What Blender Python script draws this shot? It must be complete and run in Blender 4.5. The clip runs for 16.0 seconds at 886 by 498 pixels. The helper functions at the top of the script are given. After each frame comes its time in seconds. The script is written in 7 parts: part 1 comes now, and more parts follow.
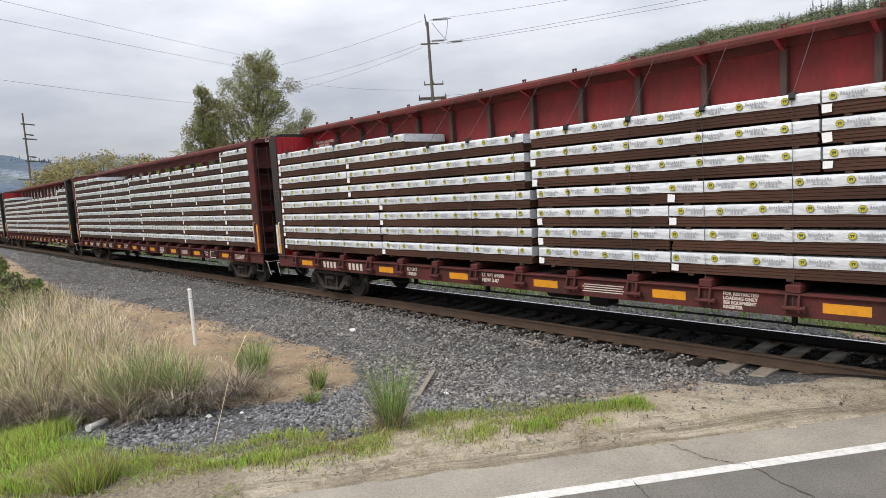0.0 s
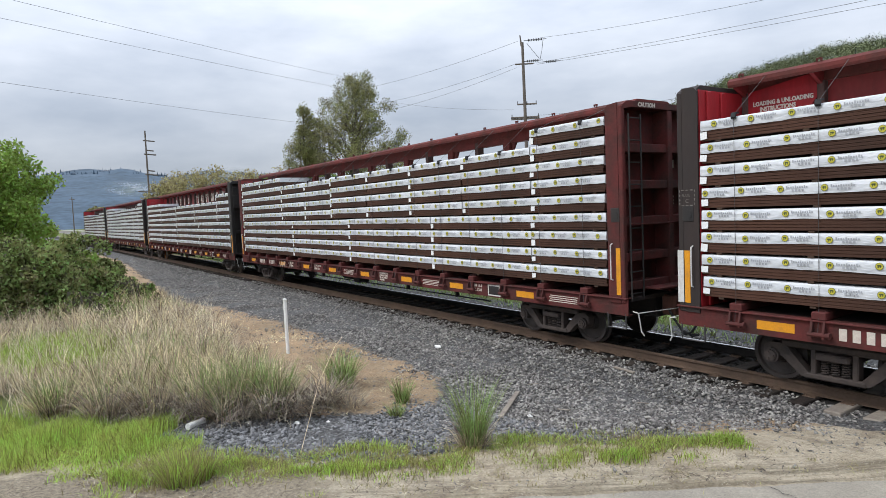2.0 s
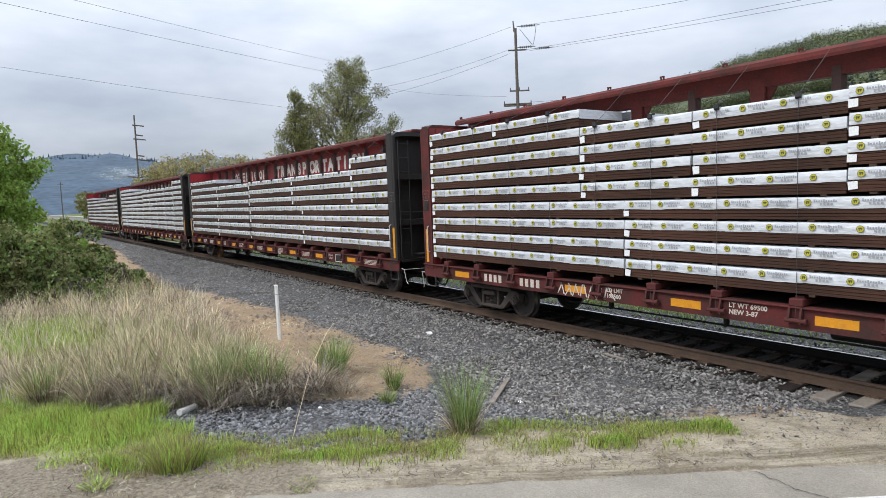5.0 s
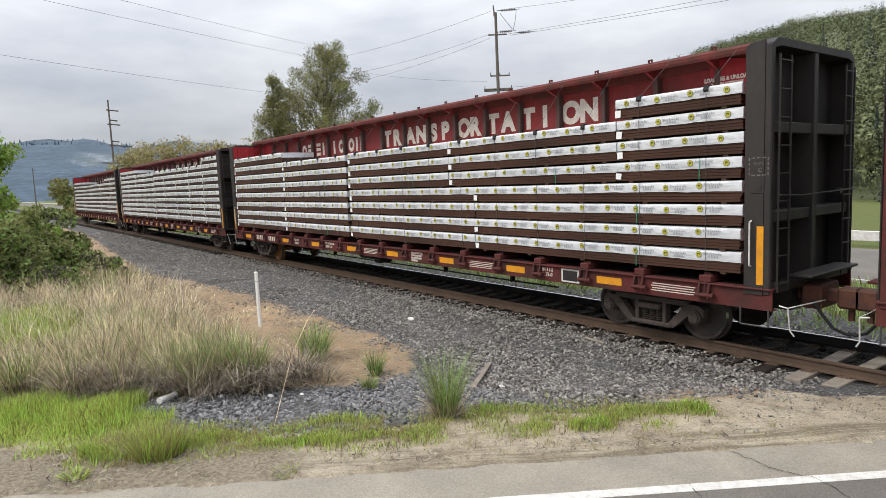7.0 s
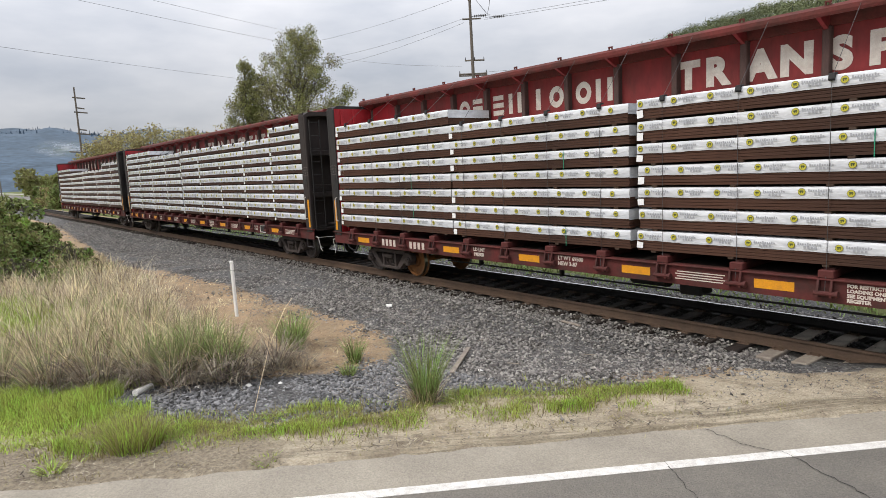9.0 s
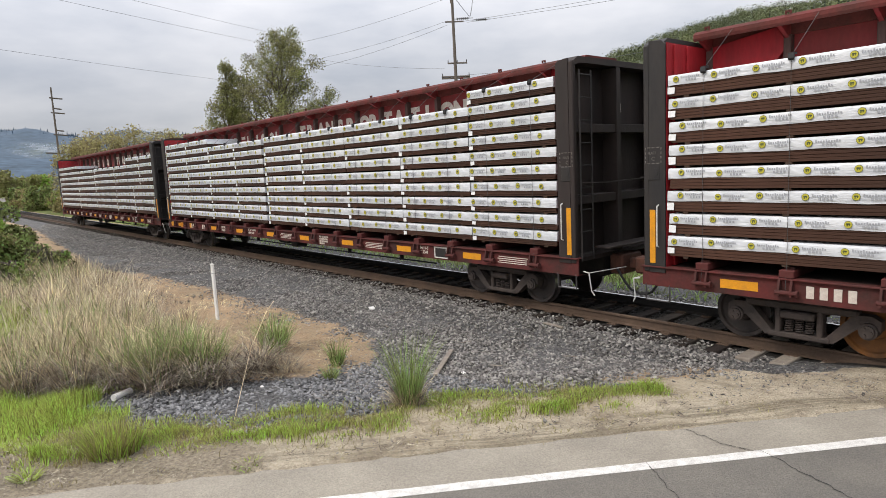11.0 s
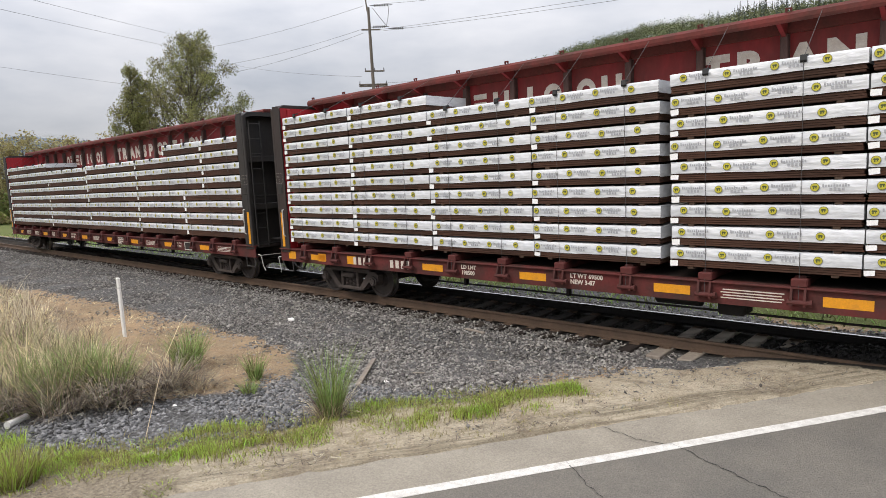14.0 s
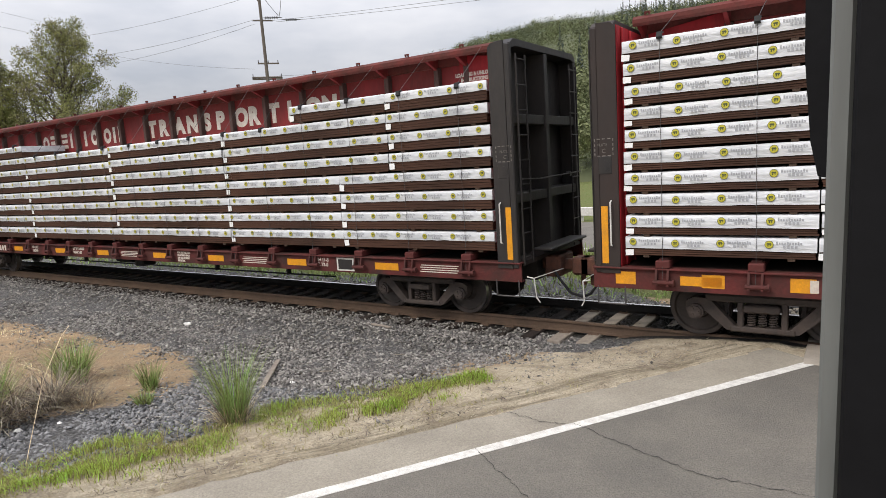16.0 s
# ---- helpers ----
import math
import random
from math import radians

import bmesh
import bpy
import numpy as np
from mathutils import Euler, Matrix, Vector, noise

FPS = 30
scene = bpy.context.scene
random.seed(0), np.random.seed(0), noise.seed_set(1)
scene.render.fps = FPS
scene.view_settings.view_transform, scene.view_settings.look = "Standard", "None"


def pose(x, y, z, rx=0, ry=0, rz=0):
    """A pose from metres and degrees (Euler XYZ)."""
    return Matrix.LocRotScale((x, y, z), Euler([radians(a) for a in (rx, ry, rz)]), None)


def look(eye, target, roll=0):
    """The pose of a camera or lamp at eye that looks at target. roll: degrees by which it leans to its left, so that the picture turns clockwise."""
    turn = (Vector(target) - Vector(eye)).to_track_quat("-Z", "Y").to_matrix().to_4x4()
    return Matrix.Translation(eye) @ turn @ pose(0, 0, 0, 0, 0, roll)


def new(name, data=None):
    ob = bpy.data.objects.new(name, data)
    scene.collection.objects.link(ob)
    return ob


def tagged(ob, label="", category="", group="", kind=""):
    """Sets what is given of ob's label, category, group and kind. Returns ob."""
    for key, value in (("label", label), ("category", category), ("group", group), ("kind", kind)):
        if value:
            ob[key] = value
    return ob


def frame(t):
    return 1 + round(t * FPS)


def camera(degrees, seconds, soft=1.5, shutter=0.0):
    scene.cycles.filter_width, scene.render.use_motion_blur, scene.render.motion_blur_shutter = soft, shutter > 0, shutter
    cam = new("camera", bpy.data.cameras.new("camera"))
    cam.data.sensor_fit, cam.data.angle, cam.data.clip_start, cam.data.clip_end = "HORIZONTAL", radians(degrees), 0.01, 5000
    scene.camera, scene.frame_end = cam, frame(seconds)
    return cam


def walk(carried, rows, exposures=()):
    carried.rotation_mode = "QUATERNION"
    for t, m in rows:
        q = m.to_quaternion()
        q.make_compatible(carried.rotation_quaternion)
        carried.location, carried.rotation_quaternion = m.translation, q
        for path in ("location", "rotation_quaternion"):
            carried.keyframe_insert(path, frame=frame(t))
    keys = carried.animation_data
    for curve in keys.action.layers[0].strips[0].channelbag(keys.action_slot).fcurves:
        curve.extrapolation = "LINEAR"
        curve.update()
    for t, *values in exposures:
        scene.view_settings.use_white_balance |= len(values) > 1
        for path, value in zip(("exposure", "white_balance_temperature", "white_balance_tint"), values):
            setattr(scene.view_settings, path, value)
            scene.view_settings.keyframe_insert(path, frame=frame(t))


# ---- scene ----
# ---- camera ----
cam = camera(70.0, 16.0, soft=0.75)
EYE = (0.0, -10.69, 2.87)
TURNS = [
    (0, 84.30, 3.65, 47.19),
    (0.5, 85.56, 3.69, 50.23),
    (1, 85.97, 2.41, 54.35),
    (1.5, 86.29, 2.25, 54.66),
    (2, 86.42, 2.40, 55.28),
    (2.5, 86.56, 1.41, 55.50),
    (3, 86.38, 1.02, 56.43),
    (3.5, 86.17, 1.94, 56.50),
    (4, 85.94, 2.20, 55.67),
    (6.5, 84.16, 2.02, 53.46),
    (7, 83.84, 2.29, 52.82),
    (7.5, 83.17, 2.92, 52.03),
    (8, 82.44, 2.54, 51.29),
    (8.5, 81.72, 2.55, 50.70),
    (9, 82.48, 2.87, 50.67),
    (11.3, 82.68, 2.64, 48.39),
    (11.5, 82.89, 2.73, 47.60),
    (12, 82.95, 3.25, 46.42),
    (12.5, 83.18, 2.70, 46.29),
    (13, 83.05, 4.80, 44.89),
    (13.5, 83.13, 4.09, 42.98),
    (14, 82.97, 2.86, 41.87),
    (14.5, 82.96, 3.39, 41.32),
    (15, 82.21, 3.59, 42.36),
    (15.5, 82.09, 2.73, 40.76),
    (15.9, 82.25, 3.25, 34.72),
    (16, 81.93, 3.65, 32.97),
]
WALK_ROWS = [(t, pose(*EYE, rx, ry, rz)) for t, rx, ry, rz in TURNS]
EXPOSURES = [(0.0, 0.40, 6850, 11), (0.4, 0.41, 6800, 11), (1.0, 0.37, 6500, 9), (2.6, 0.37, 6380, 9), (4.2, 0.37, 6350, 9), (6.3, 0.43, 6600, 10), (7.0, 0.43, 6900, 10), (8.3, 0.40, 6950, 11), (16.0, 0.40, 7000, 12)]
walk(cam, WALK_ROWS, EXPOSURES)

# ---- world and sun: overcast spring day ----
world = bpy.data.worlds.new("overcast_sky")
scene.world = world
world.use_nodes = True
wn, wl = world.node_tree.nodes, world.node_tree.links
wn.clear()
w_out = wn.new("ShaderNodeOutputWorld")
w_bg = wn.new("ShaderNodeBackground")
w_sky = wn.new("ShaderNodeTexSky")
w_sky.sky_type, w_sky.sun_disc = "NISHITA", False
w_sky.sun_elevation, w_sky.sun_rotation = radians(48), radians(200)
w_geo = wn.new("ShaderNodeTexCoord")
w_map = wn.new("ShaderNodeMapping")
w_map.inputs["Scale"].default_value = (1.0, 1.0, 3.2)
w_noise = wn.new("ShaderNodeTexNoise")
w_noise.inputs["Scale"].default_value, w_noise.inputs["Detail"].default_value = 3.4, 8.0
w_noise.inputs["Roughness"].default_value = 0.52
w_ramp = wn.new("ShaderNodeValToRGB")
w_ramp.color_ramp.elements[0].position, w_ramp.color_ramp.elements[0].color = 0.32, (2.75, 3.05, 3.62, 1)
w_ramp.color_ramp.elements[1].position, w_ramp.color_ramp.elements[1].color = 0.68, (4.35, 4.56, 5.02, 1)
w_mix = wn.new("ShaderNodeMixRGB")
w_mix.inputs["Fac"].default_value = 0.93
w_bg.inputs["Strength"].default_value = 0.1
wl.new(w_geo.outputs["Generated"], w_map.inputs["Vector"])
wl.new(w_map.outputs["Vector"], w_noise.inputs["Vector"])
wl.new(w_noise.outputs["Fac"], w_ramp.inputs["Fac"])
wl.new(w_sky.outputs["Color"], w_mix.inputs["Color1"])
wl.new(w_ramp.outputs["Color"], w_mix.inputs["Color2"])
# an overcast sky is about three times as bright overhead as at the horizon
w_sep = wn.new("ShaderNodeSeparateXYZ")
w_lum = wn.new("ShaderNodeMapRange")
w_lum.inputs["From Min"].default_value, w_lum.inputs["From Max"].default_value = 0.0, 1.0
w_lum.inputs["To Min"].default_value, w_lum.inputs["To Max"].default_value = 0.88, 4.1
w_mul = wn.new("ShaderNodeMixRGB")
w_mul.blend_type, w_mul.inputs["Fac"].default_value = "MULTIPLY", 1.0
wl.new(w_geo.outputs["Generated"], w_sep.inputs["Vector"])
wl.new(w_sep.outputs["Z"], w_lum.inputs["Value"])
wl.new(w_mix.outputs["Color"], w_mul.inputs["Color1"])
wl.new(w_lum.outputs["Result"], w_mul.inputs["Color2"])
wl.new(w_mul.outputs["Color"], w_bg.inputs["Color"])
wl.new(w_bg.outputs["Background"], w_out.inputs["Surface"])
sun = new("sun", bpy.data.lights.new("sun", "SUN"))
sun.data.energy, sun.data.angle, sun.data.color = 1.5, radians(25), (1.0, 0.97, 0.92)
sun.matrix_basis = look((-8, -22, 28), (0, 0, 0))


# ---- materials ----
def material(name, base, rough=0.7, metal=0.0, dark=None, scale=6.0, amount=0.5, bump=0.0, bump_scale=60.0,
             grain=None, island=0.0, stretch=(1, 1, 1), spec=0.4, per_object=0.0, translucent=0.0, speckle=0.25):
    """Principled surface: broad stains (dark), fine grain, relief, and piece-to-piece change."""
    m = bpy.data.materials.new(name)
    m.use_nodes = True
    nt = m.node_tree
    n, l = nt.nodes, nt.links
    b = n["Principled BSDF"]
    b.inputs["Roughness"].default_value, b.inputs["Metallic"].default_value = rough, metal
    b.inputs["Specular IOR Level"].default_value = spec
    tc = n.new("ShaderNodeTexCoord")
    mp = n.new("ShaderNodeMapping")
    mp.inputs["Scale"].default_value = stretch
    l.new(tc.outputs["Object"], mp.inputs["Vector"])
    broad = n.new("ShaderNodeTexNoise")
    broad.inputs["Scale"].default_value, broad.inputs["Detail"].default_value = scale, 6.0
    broad.inputs["Roughness"].default_value = 0.62
    l.new(mp.outputs["Vector"], broad.inputs["Vector"])
    ramp = n.new("ShaderNodeValToRGB")
    ramp.color_ramp.elements[0].position, ramp.color_ramp.elements[1].position = 0.36, 0.66
    l.new(broad.outputs["Fac"], ramp.inputs["Fac"])
    k = n.new("ShaderNodeMath")
    k.operation, k.inputs[1].default_value = "MULTIPLY", amount
    l.new(ramp.outputs["Color"], k.inputs[0])
    mix = n.new("ShaderNodeMixRGB")
    mix.inputs["Color1"].default_value = (*base, 1)
    mix.inputs["Color2"].default_value = (*(dark or tuple(c * 0.55 for c in base)), 1)
    l.new(k.outputs[0], mix.inputs["Fac"])
    last = mix.outputs["Color"]
    fine = n.new("ShaderNodeTexNoise")
    fine.inputs["Scale"].default_value, fine.inputs["Detail"].default_value = (grain or bump_scale), 4.0
    l.new(mp.outputs["Vector"], fine.inputs["Vector"])
    hsv = n.new("ShaderNodeHueSaturation")
    rng = n.new("ShaderNodeMapRange")
    rng.inputs["To Min"].default_value, rng.inputs["To Max"].default_value = 1 - speckle, 1 + speckle
    l.new(fine.outputs["Fac"], rng.inputs["Value"])
    l.new(rng.outputs["Result"], hsv.inputs["Value"])
    l.new(last, hsv.inputs["Color"])
    last = hsv.outputs["Color"]
    if island or per_object:
        source = n.new("ShaderNodeNewGeometry").outputs["Random Per Island"] if island else n.new("ShaderNodeObjectInfo").outputs["Random"]
        h2 = n.new("ShaderNodeHueSaturation")
        r2 = n.new("ShaderNodeMapRange")
        a = island or per_object
        r2.inputs["To Min"].default_value, r2.inputs["To Max"].default_value = 1 - a, 1 + a
        l.new(source, r2.inputs["Value"])
        l.new(r2.outputs["Result"], h2.inputs["Value"])
        r3 = n.new("ShaderNodeMapRange")
        r3.inputs["To Min"].default_value, r3.inputs["To Max"].default_value = 0.5 - a * 0.05, 0.5 + a * 0.05
        l.new(source, r3.inputs["Value"])
        l.new(r3.outputs["Result"], h2.inputs["Hue"])
        l.new(last, h2.inputs["Color"])
        last = h2.outputs["Color"]
    l.new(last, b.inputs["Base Color"])
    if bump:
        bp = n.new("ShaderNodeBump")
        bp.inputs["Strength"].default_value, bp.inputs["Distance"].default_value = bump, 0.02
        l.new(fine.outputs["Fac"], bp.inputs["Height"])
        l.new(bp.outputs["Normal"], b.inputs["Normal"])
    if translucent:
        tl, mx = n.new("ShaderNodeBsdfTranslucent"), n.new("ShaderNodeMixShader")
        mx.inputs["Fac"].default_value = translucent
        l.new(last, tl.inputs["Color"])
        l.new(b.outputs["BSDF"], mx.inputs[1])
        l.new(tl.outputs["BSDF"], mx.inputs[2])
        l.new(mx.outputs["Shader"], n["Material Output"].inputs["Surface"])
    return m


RED = material("weathered_red_paint", (0.225, 0.024, 0.026), 0.62, dark=(0.105, 0.026, 0.021), scale=1.6, amount=0.75, bump=0.15, bump_scale=18, stretch=(1, 1, 0.35), spec=0.25)
BRIGHT_RED = material("bright_red_paint", (0.32, 0.014, 0.020), 0.55, dark=(0.18, 0.016, 0.018), scale=2.2, amount=0.7, bump=0.1, bump_scale=20, stretch=(1, 1, 0.3), spec=0.25)
CHORD = material("rusty_red_brown_chord", (0.140, 0.030, 0.026), 0.7, dark=(0.062, 0.026, 0.020), scale=2.5, amount=0.85, bump=0.3, bump_scale=24, spec=0.2)
SILL = material("grimy_red_brown_sill", (0.115, 0.026, 0.024), 0.75, dark=(0.046, 0.026, 0.022), scale=2.4, amount=0.9, bump=0.25, bump_scale=22, spec=0.2)
BLACK = material("grimy_black_paint", (0.018, 0.016, 0.016), 0.62, dark=(0.036, 0.029, 0.025), scale=2.0, amount=0.8, bump=0.2, bump_scale=18, stretch=(1, 1, 0.4))
BROWN_BLACK = material("sooty_brown_steel", (0.032, 0.021, 0.018), 0.72, dark=(0.018, 0.015, 0.014), scale=2.0, amount=0.8, bump=0.25, bump_scale=16, stretch=(1, 1, 0.4))
TRUCK = material("dusty_brown_cast_steel", (0.070, 0.052, 0.044), 0.8, dark=(0.035, 0.030, 0.028), scale=5, amount=0.8, bump=0.35, bump_scale=30)
WHEEL = material("dark_rusty_wheel", (0.050, 0.038, 0.033), 0.7, dark=(0.028, 0.024, 0.022), scale=4, amount=0.8, bump=0.2, bump_scale=30)
WHEEL_RUST = material("orange_rust_wheel", (0.22, 0.085, 0.02), 0.75, dark=(0.09, 0.045, 0.02), scale=4, amount=0.8)
TREAD = material("polished_wheel_tread", (0.45, 0.43, 0.42), 0.3, 1.0, amount=0.3)
UNDER = material("black_underframe", (0.012, 0.011, 0.011), 0.85, dark=(0.024, 0.02, 0.018), scale=4, amount=0.7, bump=0.2)
COUPLER = material("rust_brown_coupler", (0.14, 0.055, 0.035), 0.75, dark=(0.05, 0.03, 0.025), scale=6, amount=0.8, bump=0.3)
AMBER = material("amber_reflector_sheet", (0.72, 0.30, 0.012), 0.45, dark=(0.45, 0.19, 0.03), scale=7, amount=0.6)
WHITE_PAINT = material("chalky_white_lettering", (0.62, 0.57, 0.50), 0.7, dark=(0.40, 0.30, 0.26), scale=7, amount=0.55)
WHITE_STEEL = material("white_painted_steel", (0.66, 0.65, 0.62), 0.55, dark=(0.38, 0.34, 0.30), scale=9, amount=0.5)
WRAP = material("white_lumber_wrap", (0.61, 0.62, 0.63), 0.42, dark=(0.42, 0.44, 0.47), scale=3.5, amount=0.6, bump=0.9, bump_scale=9, stretch=(0.8, 1, 2.2), per_object=0.06)
TAG = material("white_paper_tag", (0.80, 0.80, 0.79), 0.6, dark=(0.66, 0.66, 0.65), amount=0.3)
LOGO_YELLOW = material("yellow_print", (0.46, 0.41, 0.045), 0.5, amount=0.25)
LOGO_DARK = material("dark_green_print", (0.07, 0.09, 0.03), 0.5, amount=0.2)
PRINT_GREY = material("grey_print", (0.37, 0.38, 0.40), 0.5, amount=0.3)
WOOD = material("brown_treated_lumber", (0.088, 0.043, 0.027), 0.75, dark=(0.040, 0.022, 0.015), scale=3.0, amount=0.8, bump=0.3, bump_scale=40, stretch=(0.12, 1, 4), island=0.22, spec=0.2)
DUNNAGE = material("dark_wood_sticks", (0.06, 0.035, 0.022), 0.8, amount=0.6)
CABLE = material("grey_steel_cable", (0.085, 0.08, 0.08), 0.55, 0.5, amount=0.4)
RUBBER = material("black_rubber", (0.016, 0.016, 0.017), 0.6, amount=0.4)
RIB_STEEL = material("grimy_grey_brown_rib", (0.095, 0.052, 0.045), 0.75, dark=(0.05, 0.036, 0.032), scale=3, amount=0.8, bump=0.2, stretch=(1, 1, 0.3), spec=0.2)
FADED_PAINT = material("worn_faint_stencil_paint", (0.20, 0.18, 0.165), 0.8, dark=(0.06, 0.05, 0.045), scale=14, amount=0.9)
GREEN_STRAP = material("green_plastic_strap", (0.02, 0.28, 0.16), 0.4, amount=0.2)
RAIL = material("rusty_brown_rail", (0.118, 0.078, 0.054), 0.75, dark=(0.072, 0.050, 0.037), scale=3, amount=0.7, bump=0.25, bump_scale=30, spec=0.2)
# black far rail: the train's shade is put into its colour
RAIL_SHADED = material("shade_black_rail", (0.020, 0.016, 0.014), 0.75, dark=(0.012, 0.011, 0.010), scale=3, amount=0.6, bump=0.2)
RAIL_TOP = material("polished_railhead", (0.80, 0.79, 0.78), 0.2, 1.0, dark=(0.62, 0.60, 0.58), scale=3, amount=0.5, stretch=(0.2, 1, 1))
# tie wood is darkened as well, to deepen the shade under the train
TIE = material("weathered_wood_tie", (0.046, 0.036, 0.030), 0.9, dark=(0.020, 0.017, 0.015), scale=4, amount=0.85, bump=0.5, bump_scale=30, stretch=(3, 0.5, 1), per_object=0.4, spec=0.15)
TIE_PALE = material("pale_sandy_tie", (0.30, 0.26, 0.21), 0.9, dark=(0.17, 0.14, 0.115), scale=4, amount=0.8, bump=0.4, bump_scale=30, per_object=0.15)
PANEL = material("concrete_crossing_panel", (0.34, 0.30, 0.25), 0.85, dark=(0.22, 0.19, 0.16), scale=2.5, amount=0.7, bump=0.3)
ASPHALT = material("grey_asphalt", (0.120, 0.110, 0.095), 0.85, dark=(0.172, 0.155, 0.130), scale=0.8, amount=0.8, bump=0.8, bump_scale=60, grain=60, speckle=0.55)
SHOULDER = material("pale_dusty_asphalt_shoulder", (0.300, 0.268, 0.215), 0.9, dark=(0.22, 0.195, 0.158), scale=1.2, amount=0.8, bump=0.7, bump_scale=55, grain=55, speckle=0.45)
PAINT_LINE = material("white_road_paint", (0.64, 0.62, 0.58), 0.75, dark=(0.40, 0.375, 0.345), scale=9, amount=0.75, bump=0.3, bump_scale=70, grain=70, speckle=0.5)
CRACK = material("dark_crack_filler", (0.02, 0.019, 0.018), 0.9, amount=0.3)
SLATE = material("blue_grey_crushed_stone", (0.205, 0.203, 0.202), 0.8, dark=(0.078, 0.078, 0.080), scale=6, amount=0.8, island=0.65, bump=0.2, bump_scale=80)
STONE = material("grey_ballast_stone", (0.285, 0.264, 0.242), 0.85, dark=(0.11, 0.102, 0.094), scale=4.5, amount=0.85, island=0.62, bump=0.2, bump_scale=80)
# stones between the rails, coloured black for the shade under the train
BALLAST_SHADED = material("shade_black_ballast", (0.018, 0.016, 0.015), 0.8, dark=(0.010, 0.009, 0.009), scale=8, amount=0.7, island=0.5, bump=0.2)
STRAW = material("pale_straw_stalks", (0.78, 0.68, 0.50), 0.75, dark=(0.60, 0.50, 0.34), scale=2, amount=0.5, island=0.3, translucent=0.3)
POST = material("white_plastic_post", (0.78, 0.77, 0.74), 0.5, dark=(0.62, 0.59, 0.55), amount=0.5)
POLE = material("grey_weathered_pole", (0.15, 0.125, 0.105), 0.85, dark=(0.09, 0.075, 0.065), scale=3, amount=0.7, stretch=(2, 2, 0.3))
WIRE = material("dark_wire", (0.14, 0.14, 0.15), 0.5, amount=0.2)
INSULATOR = material("dark_insulator", (0.05, 0.045, 0.045), 0.35, amount=0.2)
BARK = material("grey_brown_bark", (0.115, 0.095, 0.075), 0.9, dark=(0.055, 0.048, 0.04), scale=5, amount=0.8, bump=0.5, stretch=(2, 2, 0.5))
LEAF_OLIVE = material("olive_spring_leaves", (0.245, 0.265, 0.090), 0.75, dark=(0.215, 0.18, 0.09), scale=0.45, amount=0.85, island=0.32, translucent=0.42)
LEAF_FRESH = material("fresh_green_leaves", (0.25, 0.36, 0.065), 0.65, dark=(0.17, 0.23, 0.05), scale=0.8, amount=0.6, island=0.45, translucent=0.38)
LEAF_BRAMBLE = material("dull_green_bramble_leaves", (0.145, 0.200, 0.050), 0.7, dark=(0.225, 0.215, 0.085), scale=0.9, amount=0.8, island=0.85, translucent=0.36)
LEAF_RUST = material("rusty_yellow_leaves", (0.33, 0.28, 0.13), 0.75, dark=(0.26, 0.23, 0.11), scale=0.8, amount=0.6, island=0.45, translucent=0.38)
LEAF_FAR = material("hazy_hill_foliage", (0.068, 0.084, 0.045), 0.9, dark=(0.165, 0.18, 0.078), scale=0.05, amount=0.95, island=0.3)
LEAF_CONIFER = material("dark_conifer_needles", (0.052, 0.068, 0.054), 0.9, amount=0.5, island=0.25)
GRASS_DRY = material("dry_straw_grass", (0.68, 0.54, 0.37), 0.8, dark=(0.27, 0.185, 0.125), scale=1.1, amount=1.0, island=0.92, translucent=0.25)
GRASS_GREY = material("dead_grey_grass", (0.37, 0.31, 0.25), 0.9, dark=(0.15, 0.12, 0.092), scale=1.5, amount=0.85, island=0.9, translucent=0.2)
GRASS_GREEN = material("bright_green_grass", (0.31, 0.43, 0.070), 0.7, dark=(0.42, 0.38, 0.11), scale=2.2, amount=0.7, island=0.75, translucent=0.36)
GRASS_TUFT = material("sedge_green_grass", (0.185, 0.265, 0.070), 0.7, dark=(0.33, 0.32, 0.14), scale=3, amount=0.6, island=0.8, translucent=0.33)
# distance haze is painted in as the blue of this forest colour
HILL_FAR = material("forest_hill_haze_tint", (0.066, 0.100, 0.140), 1.0, dark=(0.036, 0.058, 0.080), scale=0.02, amount=0.9, grain=0.12, speckle=0.7)
HILL_NEAR = material("wooded_hillside_floor", (0.060, 0.074, 0.038), 1.0, dark=(0.105, 0.115, 0.055), scale=0.02, amount=0.9, grain=0.3, speckle=0.6)
BLACK_TRIM = material("black_vehicle_trim", (0.008, 0.008, 0.009), 0.6, amount=0.3, spec=0.1)
GREY_TRIM = material("grey_aluminium_trim", (0.17, 0.178, 0.170), 0.5, dark=(0.09, 0.095, 0.09), scale=3, amount=0.6, stretch=(1, 1, 0.1))


